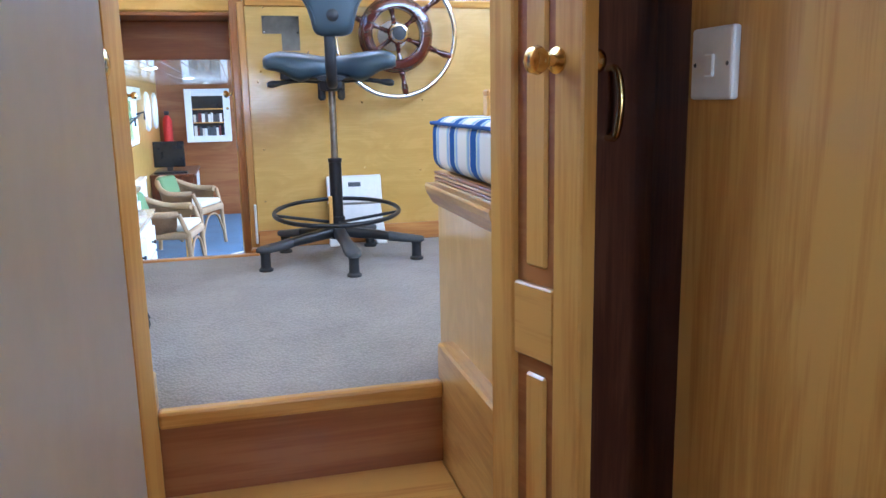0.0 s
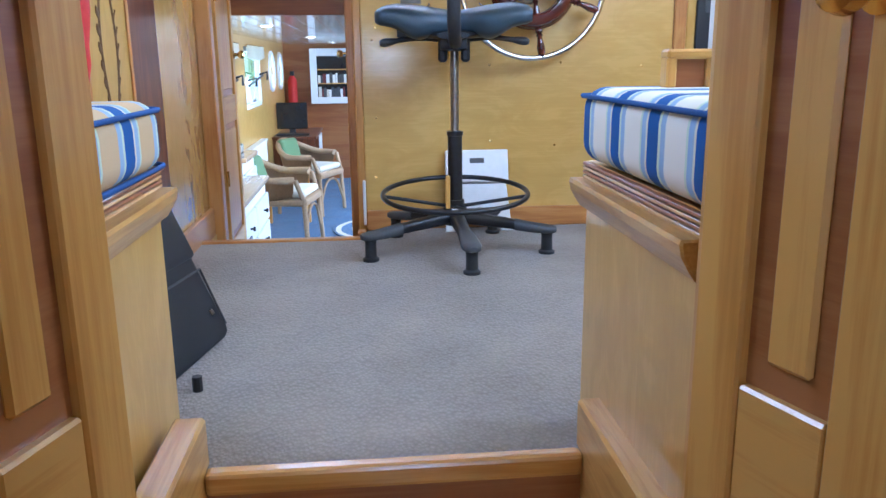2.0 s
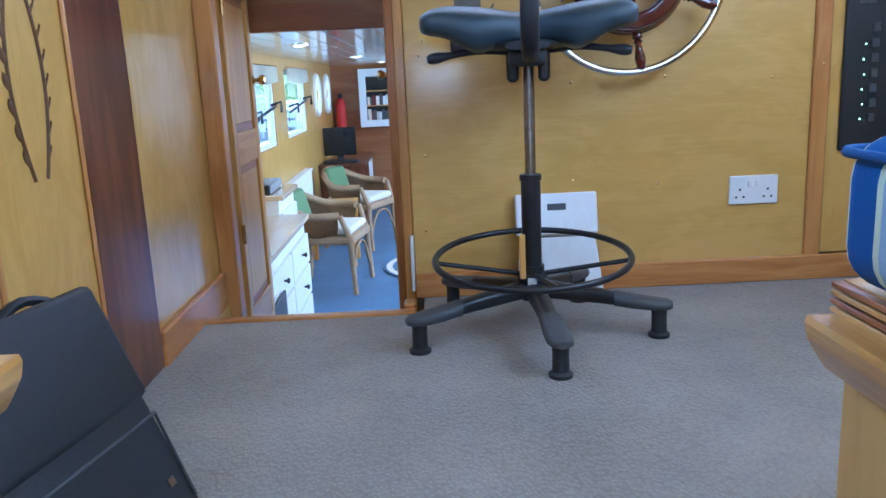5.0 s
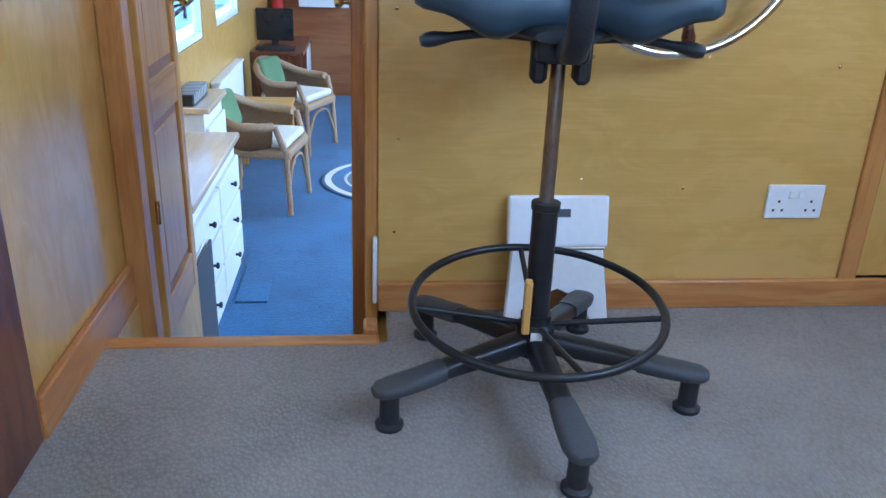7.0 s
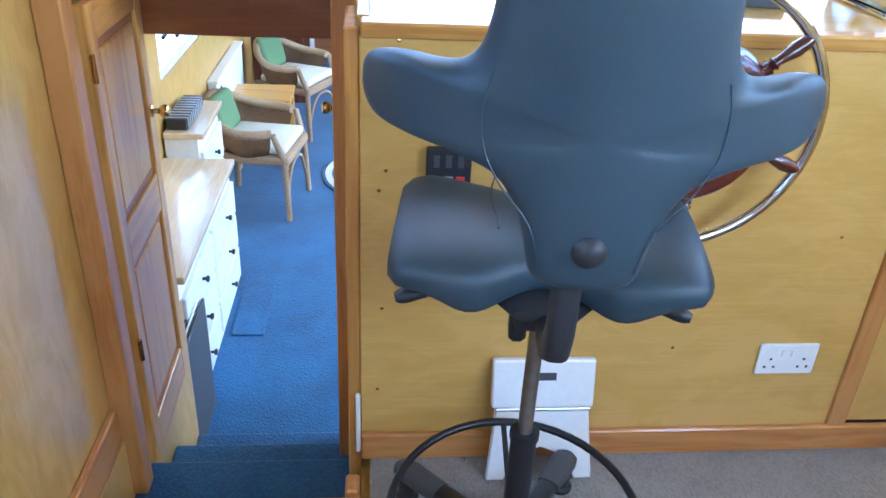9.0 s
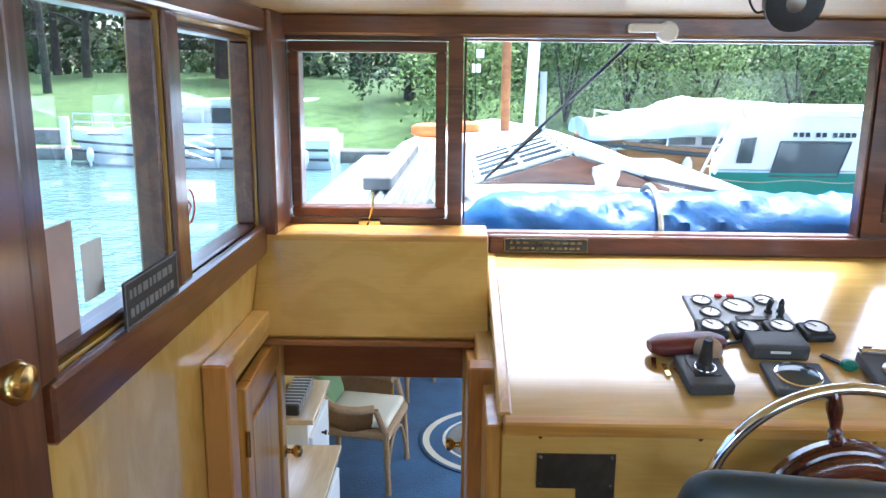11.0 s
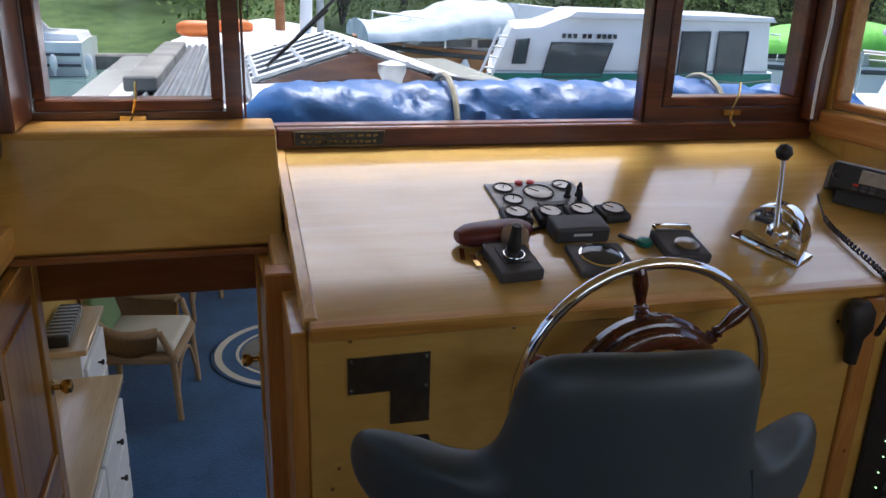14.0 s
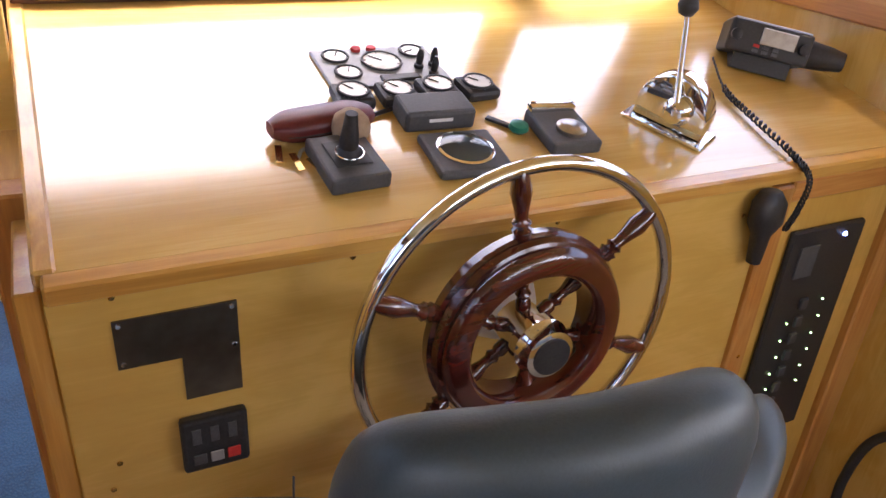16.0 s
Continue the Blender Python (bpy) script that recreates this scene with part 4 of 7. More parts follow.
def wicker_chair():
    c = thing("wicker_armchair", (0, 0, 0), "woven wicker armchair with cream seat pad and green cushion", "chair", "wicker armchairs")
    for x, y in ((-0.22, -0.22), (0.22, -0.22), (-0.2, 0.2), (0.2, 0.2)):
        part("leg", R((x * 1.06, y * 1.1, 0), (x, y, 0.40), 0.017, 0.02, 10), M_WICKER, c, "", 50)
    part("seat", B(-0.24, 0.24, -0.25, 0.22, 0.34, 0.40, bevel=0.02, seg=2), M_WICKER, c)
    for y in (-0.23, 0.21):
        part("brace", tube(bmesh.new(), smoothline([(-0.22, y, 0.12), (-0.12, y, 0.28), (0, y, 0.32), (0.12, y, 0.28), (0.22, y, 0.12)], 4), 0.011, 8), M_WICKER, c, "", 60)
    prof = []
    for i in range(25):
        a = radians(-35 + 250 * i / 24)
        prof.append((0.29 * math.cos(a), 0.27 * math.sin(a) - 0.0, 0.54 + 0.13 * max(0, math.sin(a)) ** 2))
    part("arm_rail", tube(bmesh.new(), prof, 0.026, 10), M_WICKER, c, "", 60)
    bm = bmesh.new()
    lo = [bm.verts.new((0.82 * x, 0.85 * y, 0.38)) for x, y, z in prof]
    hi = [bm.verts.new((x, y, z)) for x, y, z in prof]
    for i in range(24):
        bm.faces.new((lo[i], lo[i + 1], hi[i + 1], hi[i]))
    bmesh.ops.solidify(bm, geom=bm.faces[:], thickness=0.018)
    part("woven_back", bm, M_WICKER, c, "", 60)
    for s in (-1, 1):
        part("arm_post", R((0.22 * s, -0.22, 0.38), (0.25 * s, -0.17, 0.54), 0.018, n=10), M_WICKER, c, "", 50)
    part("seat_pad", B(-0.21, 0.21, -0.23, 0.18, 0.40, 0.455, bevel=0.024, seg=3), M_CREAM, c, "cream seat pad", 60)
    part("back_cushion", box(bmesh.new(), -0.15, 0.15, -0.04, 0.04, 0, 0.24, bevel=0.038, seg=3, m=pose(0, 0.17, 0.455, -16)), M_GREENC, c, "green back cushion", 60)
    return c


arm = wicker_chair()
arm.matrix_basis = pose(-0.31, 6.94, FS, 0, 0, 80)
copy_thing(arm, pose(-0.21, 8.34, FS, 0, 0, 66))
# ---- small things of the wheelhouse ----
def placed(name, label, category, m, group=""):
    t = thing(name, (0, 0, 0), label, category, group)
    t.matrix_basis = m
    return t


def disc(r, h, z=0.0, x=0.0, y=0.0, n=24, taper=1.0):
    return lathe(bmesh.new(), [(r, z), (r, z + h * 0.7), (r * 0.96 * taper, z + h)], Matrix.Translation((x, y, 0)), n)


def dial(parent, name, x, y, r, z):
    d = part(name, disc(r, 0.003, z, x, y), M_DIALF, parent, "round white dial", 40)
    part("bezel", tube(bmesh.new(), ring_pts((x, y, z + 0.003), r, 28), 0.0025, 6, True), M_BLACKP, d, "", 60)
    a = radians(130 + 900 * x)
    part("needle", R((x, y, z + 0.0042), (x + r * 0.75 * math.cos(a), y + r * 0.75 * math.sin(a), z + 0.0042), 0.0012, n=6), M_BLACKP, d)
    for k in range(7):
        b = radians(-30 + 40 * k)
        c = Vector((x + r * 0.8 * math.cos(b), y + r * 0.8 * math.sin(b), z + 0.0034))
        part("tick", R(c, c + Vector((r * 0.13 * math.cos(b), r * 0.13 * math.sin(b), 0)), 0.0009, n=4), M_BLACKP, d)


def screw(parent, x, y, z, ry=0, r=0.004):
    part("screw", lathe(bmesh.new(), [(r, 0), (r, 0.001), (r * 0.5, 0.002)], Matrix.Translation((x, y, z)) @ Matrix.Rotation(radians(90), 4, 'X'), 10), M_BRASS, parent, "brass screw", 50)


for x, z in ((0.398, 0.421), (0.825, 0.329), (1.073, 0.309), (0.822, 0.609), (1.09, 0.615), (0.39, 0.70), (0.425, 1.0), (0.403, 0.743), (0.73, 1.0), (1.06, 1.0), (1.541, 0.63), (1.40, 0.60), (0.39, 0.2), (1.46, 0.95)):
    screw(console, x, FY if x != 1.541 else FY - 0.012, z)

# engine instrument panel
pm = on_top(0.939, 4.272)
inst = placed("instrument_panel", "grey engine instrument panel with white dials and two red lamps", "instrument panel", pm)
part("plate", B(-0.115, 0.115, -0.072, 0.072, 0, 0.006, bevel=0.003), M_PLATE, inst)
for nm, x, y, r in (("dial", -0.075, 0.04, 0.023), ("dial", -0.07, -0.02, 0.023), ("dial", 0.005, 0.012, 0.036), ("dial", 0.078, 0.045, 0.023)):
    dial(inst, nm, x, y, r, 0.006)
for x in (-0.028, 0.002):
    part("lamp", disc(0.009, 0.006, 0.006, x, 0.062), M_RED, inst, "red warning lamp", 40)
part("display", B(-0.02, 0.055, -0.062, -0.042, 0.006, 0.012, bevel=0.002), M_BLACKP, inst, "black strip")
for x, y in ((0.068, -0.015), (0.098, -0.012), (0.085, -0.045)):
    k = part("switch", lathe(bmesh.new(), [(0.009, 0.006), (0.009, 0.012), (0.006, 0.014), (0.007, 0.03), (0.003, 0.042)], Matrix.Translation((x, y, 0)), 12), M_BLACKP, inst, "black key switch", 50)
for i, x in enumerate((0.845, 0.924, 1.002, 1.078)):
    g = placed("gauge", "small black square gauge with a white dial", "gauge", on_top(x, 4.166 - 0.004 * (i % 2), 3 * (i - 1.5)), "gauges below the panel")
    part("case", B(-0.034, 0.034, -0.033, 0.033, 0, 0.022, bevel=0.008, seg=2), M_BLACKP, g)
    dial(g, "dial", 0, 0, 0.026, 0.022)

gc = placed("glasses_case", "closed maroon leather spectacle case", "case", on_top(0.765, 4.085, 8))
bm = loft(bmesh.new(), [((-0.085 + 0.17 * f, 0, 0.022), (0, 0.032 * max(0.25, 1 - abs(2 * f - 1) ** 5) ** 0.5, 0), (0, 0, 0.021 * max(0.25, 1 - abs(2 * f - 1) ** 5) ** 0.5)) for f in [i / 14 for i in range(15)]], 18, 2.6)
lidp = part("shell", bm, M_DARKRED, gc, "", 60)
part("seam", tube(bmesh.new(), [(-0.08 + 0.016 * i, -0.0325 * max(0.2, 1 - abs(i / 5 - 1) ** 5) ** 0.5, 0.02) for i in range(11)], 0.0014, 5), M_BLACKP, lidp)

joy = placed("joystick_unit", "black joystick box topped by a cord ball", "joystick", on_top(0.772, 3.985, 3))
part("box", B(-0.046, 0.046, -0.06, 0.058, 0, 0.026, bevel=0.005, seg=2), M_GREYP, joy)
part("recess", B(-0.028, 0.028, -0.03, 0.035, 0.026, 0.028, bevel=0.0008), M_BLACKP, joy)
st = part("stick", lathe(bmesh.new(), [(0.02, 0.027), (0.018, 0.035), (0.014, 0.04), (0.0145, 0.05), (0.011, 0.075), (0.009, 0.095)], Matrix.Translation((0, 0, 0)), 16), M_BLACKP, joy, "black rubber gaiter", 30)
part("key_ring", tube(bmesh.new(), ring_pts((0.0, -0.005, 0.034), 0.021, 24), 0.0012, 5, True), M_CHROME, joy)
bl = placed("key_float", "round tan cork key float with keys", "key float", on_top(0.800, 4.052))
part("ball", lathe(bmesh.new(), [(0.002, 0.0), (0.02, 0.006), (0.029, 0.018), (0.031, 0.03), (0.027, 0.043), (0.016, 0.054), (0.002, 0.058)], Matrix(), 20), M_CORK, bl, "", 60)
part("cord", tube(bmesh.new(), smoothline([(0.0, -0.02, 0.004), (-0.04, -0.02, 0.003), (-0.075, -0.01, 0.003), (-0.09, -0.03, 0.003)], 5), 0.003, 6), M_ROPE, bl)
for i in range(3):
    part("keys", box(bmesh.new(), -0.115 + 0.012 * i, -0.105 + 0.012 * i, -0.06, -0.015, 0.002 + 0.002 * i, 0.0035 + 0.002 * i, m=Matrix.Rotation(0.25 * i - 0.2, 4, 'Z')), M_BRASS, bl, "brass key")

gps = placed("compass_unit", "dark grey chart plotter box with hinged lid", "plotter", on_top(0.96, 4.09, -2))
part("body", box(bmesh.new(), -0.062, 0.062, -0.034, 0.034, 0, 0.036, bevel=0.006, seg=2), M_GREYP, gps)
part("letters", B(-0.022, 0.02, -0.0345, -0.0335, 0.018, 0.024), M_PLASTICW, gps, "pale line of lettering")
cp = placed("steering_compass", "flat black compass with a round glass window", "compass", on_top(0.965, 3.98, -3))
part("body", B(-0.062, 0.062, -0.06, 0.055, 0, 0.016, bevel=0.006, seg=2), M_GREYP, cp)
dm = part("rim", disc(0.047, 0.004, 0.016, 0, 0, 32), M_CHROME, cp, "", 40)
part("glass", lathe(bmesh.new(), [(0.044, 0.019), (0.036, 0.023), (0.02, 0.026), (0.002, 0.027)], Matrix(), 28), M_DARKGLASS, dm, "domed dark glass", 60)
pen = placed("pen", "black ballpoint pen lying on the console", "pen", on_top(0.872, 4.118, 20))
part("barrel", R((-0.03, 0, 0.005), (0.03, 0, 0.005), 0.004, n=10), M_BLACKP, pen)
part("tip", R((0.03, 0, 0.005), (0.042, 0, 0.004), 0.004, 0.001, n=10), M_BLACKP, pen)
ky = placed("bilge_key", "green-handled key with a cord on the console", "key", on_top(1.085, 4.045, -50))
part("blade", B(-0.045, 0.0, -0.006, 0.006, 0.001, 0.006, bevel=0.001), M_BLACKP, ky)
part("head", lathe(bmesh.new(), [(0.012, 0), (0.018, 0.006), (0.016, 0.014), (0.006, 0.018)], Matrix.Translation((0.015, 0, 0)), 14), M_GREENP, ky, "dark green round head", 50)
tb = placed("control_box", "dark grey switch box with chromed top and grey rocker", "switch box", on_top(1.163, 4.005, -4))
part("body", B(-0.046, 0.046, -0.058, 0.058, 0, 0.024, bevel=0.005, seg=2), M_GREYP, tb)
part("chrome_bar", B(-0.044, 0.044, 0.040, 0.062, 0.022, 0.036, bevel=0.005, seg=2), M_CHROME, tb, "chromed bar", 40)
part("rocker", disc(0.026, 0.012, 0.022, 0.004, -0.018, 22, 0.8), M_STEEL, tb, "grey rocker knob", 40)

# throttle
th = placed("throttle_lever", "chrome throttle lever with a black ball knob", "throttle", on_top(1.385, 3.995, 27))
part("base_plate", B(-0.034, 0.045, -0.08, 0.08, 0, 0.006, bevel=0.003), M_CHROME, th, "", 40)
arc = [(-0.068, 0.0), (0.068, 0.0)] + [(0.068 * math.cos(radians(a)), 0.03 + 0.068 * math.sin(radians(a))) for a in range(0, 181, 15)]
part("housing", prism(bmesh.new(), arc[2:] + [arc[0], arc[1]], 0.046, Matrix.Translation((-0.012, 0, 0.006)) @ Matrix.Rotation(radians(90), 4, 'Z') @ Matrix.Rotation(radians(90), 4, 'X'), 0.006, 2), M_CHROME, th, "polished rounded housing", 35)
part("pivot", lathe(bmesh.new(), [(0.026, 0), (0.026, 0.014), (0.02, 0.02), (0.016, 0.034), (0.004, 0.036)], Matrix.Translation((-0.014, -0.016, 0.05)) @ Matrix.Rotation(radians(-90), 4, 'Y'), 20), M_CHROME, th, "", 40)
part("lever", R((-0.040, -0.018, 0.052), (0.030, 0.044, 0.188), 0.0062, 0.0045, 12), M_CHROME, th, "chrome rod", 40)
part("ball_knob", lathe(bmesh.new(), [(0.002, -0.019), (0.013, -0.014), (0.019, 0), (0.013, 0.014), (0.002, 0.019)], Matrix.Translation((0.036, 0.050, 0.203)), 18), M_BLACKP, th, "black ball", 60)

# radio, its handset and coiled cord
rd = placed("marine_radio", "black marine radio with a small grey screen", "radio", on_top(1.765, 4.165, -40) @ Matrix.Translation((0, 0, 0.012)) @ Matrix.Rotation(radians(-25), 4, 'X'))
part("body", B(-0.085, 0.085, -0.05, 0.075, 0.012, 0.078, bevel=0.006, seg=2), M_BLACKP, rd)
part("top_plate", B(-0.08, 0.08, -0.04, 0.07, 0.078, 0.082, bevel=0.0015), M_GREYMETAL, rd, "pale metal top")
part("bracket", B(-0.06, 0.06, -0.03, 0.05, -0.02, 0.012), M_BLACKP, rd)
part("screen", B(-0.02, 0.052, -0.0535, -0.05, 0.036, 0.07, bevel=0.001), M_STEEL, rd, "grey display")
for i in range(6):
    part("button", B(-0.03 + 0.02 * (i % 3), -0.018 + 0.02 * (i % 3), -0.054, -0.05, 0.018 + 0.01 * (i // 3), 0.024 + 0.01 * (i // 3)), M_RED if i == 3 else M_GREYP, rd)
for x in (-0.07, 0.07):
    part("dial_knob", lathe(bmesh.new(), [(0.012, 0), (0.011, 0.014), (0.004, 0.016)], Matrix.Translation((x, -0.05, 0.045)) @ Matrix.Rotation(radians(90), 4, 'X'), 14), M_BLACKP, rd, "", 40)
part("side_grip", loft(bmesh.new(), [((0.09, 0.01, 0.045), (0, 0.03, 0), (0, 0, 0.03)), ((0.13, 0.005, 0.045), (0, 0.03, 0), (0, 0, 0.026)), ((0.165, 0.0, 0.045), (0, 0.018, 0), (0, 0, 0.02))], 14), M_BLACKP, rd, "", 60)
cord = thing("coiled_cord", (1.60, 4.08, 1.08), "black coiled microphone cord hanging over the console edge", "cord")
line = smoothline([(1.66, 4.19, top_z(4.19) + 0.02), (1.60, 4.08, top_z(4.08) + 0.012), (1.58, 3.98, top_z(3.98) + 0.012), (1.565, 3.87, top_z(3.87) + 0.012), (1.556, 3.805, 1.025), (1.546, 3.80, 0.97), (1.53, 3.802, 0.93)], 40)
coil = []
for i, p in enumerate(line):
    a = i * 1.35
    r = 0.0062 if i > 35 else 0.001
    coil.append(p + Vector((r * math.cos(a), 0.3 * r * math.sin(a), r * math.sin(a))))
part("coil", tube(bmesh.new(), coil, 0.0024, 5), M_BLACKP, cord, "", 80)
mk = thing("radio_microphone", (1.487, 3.81, 0.9), "black fist microphone hung on the console front", "microphone")
part("body", loft(bmesh.new(), [((1.483, 3.815, 1.005), (0.02, 0, 0), (0, 0.014, 0)), ((1.483, 3.812, 0.985), (0.034, 0, 0), (0, 0.022, 0)), ((1.485, 3.812, 0.945), (0.034, 0, 0), (0, 0.022, 0)), ((1.488, 3.816, 0.92), (0.018, 0, 0), (0, 0.015, 0)), ((1.494, 3.82, 0.86), (0.012, 0, 0), (0, 0.012, 0))], 16), M_BLACKP, mk, "", 60)
part("grille", disc(0.018, 0.002, 0, 0, 0), M_GREYP, mk).matrix_basis = Matrix.Translation((-0.004, -0.021, 0.066)) @ Matrix.Rotation(radians(90), 4, 'X')

# front of console: cover plate, autopilot control, fuse board, socket
cover = thing("cover_plate", (0.495, FY, 0.9), "tarnished steel L-shaped cover plate", "plate")
bm = prism(bmesh.new(), [(0.42, 0.967), (0.42, 0.895), (0.497, 0.895), (0.497, 0.826), (0.571, 0.826), (0.571, 0.967)][::-1], 0.003, Matrix.Translation((0, FY - 0.0005, 0)) @ Matrix.Rotation(radians(90), 4, 'X'))
pl = part("plate", bm, speckle("tarnished_steel", (0.10, 0.085, 0.065), (0.22, 0.19, 0.15), 14, 0.28, 0.9, 0.03), cover)
for x, z in ((0.427, 0.96), (0.427, 0.902), (0.564, 0.96), (0.564, 0.90)):
    part("screw", lathe(bmesh.new(), [(0.004, 0), (0.003, 0.002)], Matrix.Translation((x, FY - 0.0035, z)) @ Matrix.Rotation(radians(90), 4, 'X'), 10), M_CHROME, pl)
ap = thing("thruster_control", (0.525, FY, 0.7), "black control panel with green and red buttons", "control panel")
part("bezel", B(0.482, 0.572, FY - 0.018, FY - 0.0005, 0.708, 0.798, bevel=0.005, seg=2), M_BLACKP, ap)
for i in range(3):
    part("slot", B(0.496 + 0.024 * i, 0.508 + 0.024 * i, FY - 0.0195, FY - 0.018, 0.758, 0.784, bevel=0.0005), M_GREYP, ap)
for i, m in enumerate((M_GREYP, M_GREYMETAL, M_RED)):
    part("button", B(0.495 + 0.023 * i, 0.513 + 0.023 * i, FY - 0.0205, FY - 0.018, 0.722, 0.74, bevel=0.001), m, ap)
fb = thing("switch_board", (1.70, FY, 0.38), "black electrical switch board with lit indicator lamps", "switch board")
part("board", B(1.60, 1.80, FY - 0.010, FY + 0.0035, 0.38, 0.895, bevel=0.004), M_BLACKP, fb)
for r in range(7):
    for x in (1.655, 1.745):
        if (r, x) in ((0, 1.745), (6, 1.655)):
            continue
        part("indicator", lathe(bmesh.new(), [(0.0019, 0), (0.0015, 0.003)], Matrix.Translation((x + 0.004 * (r % 2), FY - 0.010, 0.47 + 0.042 * r)) @ Matrix.Rotation(radians(90), 4, 'X'), 8), M_LED, fb)
    part("breaker", B(1.675, 1.695, FY - 0.018, FY - 0.010, 0.46 + 0.042 * r, 0.485 + 0.042 * r, bevel=0.002), M_GREYP, fb)
part("meter", B(1.63, 1.68, FY - 0.013, FY - 0.010, 0.79, 0.86, bevel=0.001), M_GREYP, fb)
part("indicator", lathe(bmesh.new(), [(0.005, 0), (0.004, 0.003)], Matrix.Translation((1.745, FY - 0.010, 0.872)) @ Matrix.Rotation(radians(90), 4, 'X'), 8), M_LEDB, fb, "blue pilot lamp")
so = thing("double_socket", (1.356, FY, 0.235), "white double mains socket with two switches", "socket")
fp = part("plate", B(1.284, 1.428, FY - 0.010, FY - 0.0005, 0.236, 0.321, bevel=0.004, seg=2), M_PLASTICW, so)
for x in (1.315, 1.397):
    for dx, dz in ((0, 0.008), (-0.011, -0.014), (0.011, -0.014)):
        part("pin_hole", B(x + dx - 0.003, x + dx + 0.003, FY - 0.0106, FY - 0.010, 0.272 + dz - 0.003, 0.272 + dz + 0.003), M_BLACKP, fp)
for x in (1.344, 1.368):
    part("switch", B(x - 0.008, x + 0.008, FY - 0.0135, FY - 0.010, 0.288, 0.308, bevel=0.002), M_PLASTICW, so)

# folding step stool leaning on the console
ss = thing("step_stool", (0.77, 3.77, 0), "white plastic folding step stool leaning folded on the panel", "step stool")
LM = pose(0, 3.752, 0.0, -13)


def leaning(bm):
    bmesh.ops.transform(bm, matrix=LM, verts=bm.verts)
    return bm


part("top_board", leaning(B(0.650, 0.888, -0.012, 0.012, 0.185, 0.305, bevel=0.006, seg=2)), M_PLASTICW, ss)
bm = bmesh.new()
prism(bm, [(0.645, 0.0), (0.685, 0.0), (0.715, 0.06), (0.77, 0.085), (0.825, 0.06), (0.855, 0.0), (0.897, 0.0), (0.878, 0.178), (0.660, 0.178)], 0.02, Matrix.Translation((0, 0.01, 0)) @ Matrix.Rotation(radians(90), 4, 'X'), 0.003, 1)
part("leg_board", leaning(bm), M_PLASTICW, ss, "leg panel with an arched cut-out")
part("grip_slot", leaning(B(0.742, 0.796, -0.0135, -0.012, 0.255, 0.274, bevel=0.0005)), M_GREYP, ss, "dark grip slot")
part("hinge", leaning(R((0.66, -0.008, 0.182), (0.88, -0.008, 0.182), 0.005, n=8)), M_STEEL, ss)

# black bag by the bench
bg = thing("laptop_bag", (-0.06, 2.48, 0), "black nylon laptop bag leaning against the side wall", "bag")
BM = pose(-0.005, 2.49, 0.005, 0, -24, -12)


def bagged(bm):
    bmesh.ops.transform(bm, matrix=BM, verts=bm.verts)
    return bm


part("body", bagged(B(-0.13, 0.0, -0.21, 0.21, 0.0, 0.38, bevel=0.025, seg=3)), M_LINED, bg, "", 60)
part("flap", bagged(B(-0.06, 0.010, -0.205, 0.205, 0.20, 0.388, bevel=0.012, seg=2)), M_LINED, bg, "", 60)
part("zip", bagged(tube(bmesh.new(), [(0.002, -0.19, 0.03), (0.004, -0.195, 0.17), (0.004, 0.195, 0.17), (0.002, 0.19, 0.03)], 0.003, 6)), M_GREYP, bg)
part("tag", bagged(B(0.0, 0.003, 0.15, 0.165, 0.065, 0.078)), M_STEEL, bg, "small grey badge")
part("foot", R((0.022, 2.37, 0.0), (0.022, 2.37, 0.03), 0.010, n=10), M_BLACKP, bg, "rubber foot")
part("strap", bagged(tube(bmesh.new(), smoothline([(-0.03, -0.2, 0.36), (-0.02, -0.12, 0.40), (-0.03, 0.0, 0.375), (-0.02, 0.1, 0.40), (-0.03, 0.2, 0.36)], 5), 0.008, 6)), M_LINED, bg, "", 60)


def hung_cloth(name, x, y0, y1, z0, z1, mat, label, seed, folds=5, depth=0.05, lean=0.0, category="jacket"):
    """Cloth with vertical folds, closed all round."""
    rng = random.Random(seed)
    bm = bmesh.new()
    nu, nv = 22, 14
    front, rear = [], []
    ph = [rng.uniform(0, 6.28) for _ in range(3)]
    for s, store in ((1, front), (-1, rear)):
        for i in range(nu + 1):
            col = []
            for j in range(nv + 1):
                u, v = i / nu, j / nv
                y = y0 + (y1 - y0) * u + lean * v + 0.02 * math.sin(4 * v + ph[0])
                edge = (1 - abs(2 * u - 1) ** 4) * (1 - abs(2 * v - 1) ** 8)
                d = depth * edge * (0.65 + 0.35 * math.sin(folds * 3.14 * u + ph[1] + 1.3 * v)) + 0.012 * noise.noise((u * 5 + seed, v * 6, 1))
                col.append(bm.verts.new((x + s * max(0.002, d), y, z0 + (z1 - z0) * v + 0.012 * math.sin(6 * u + ph[2]) * (1 - v))))
            store.append(col)
    for i in range(nu):
        for j in range(nv):
            bm.faces.new((front[i][j], front[i + 1][j], front[i + 1][j + 1], front[i][j + 1]))
            bm.faces.new((rear[i][j], rear[i][j + 1], rear[i + 1][j + 1], rear[i + 1][j]))
    for j in range(nv):
        for i in (0, nu):
            bm.faces.new((front[i][j], front[i][j + 1], rear[i][j + 1], rear[i][j]))
    for i in range(nu):
        for j in (0, nv):
            bm.faces.new((front[i][j], front[i + 1][j], rear[i + 1][j], rear[i][j]))
    return single(name, bm, mat, label, category, 70)


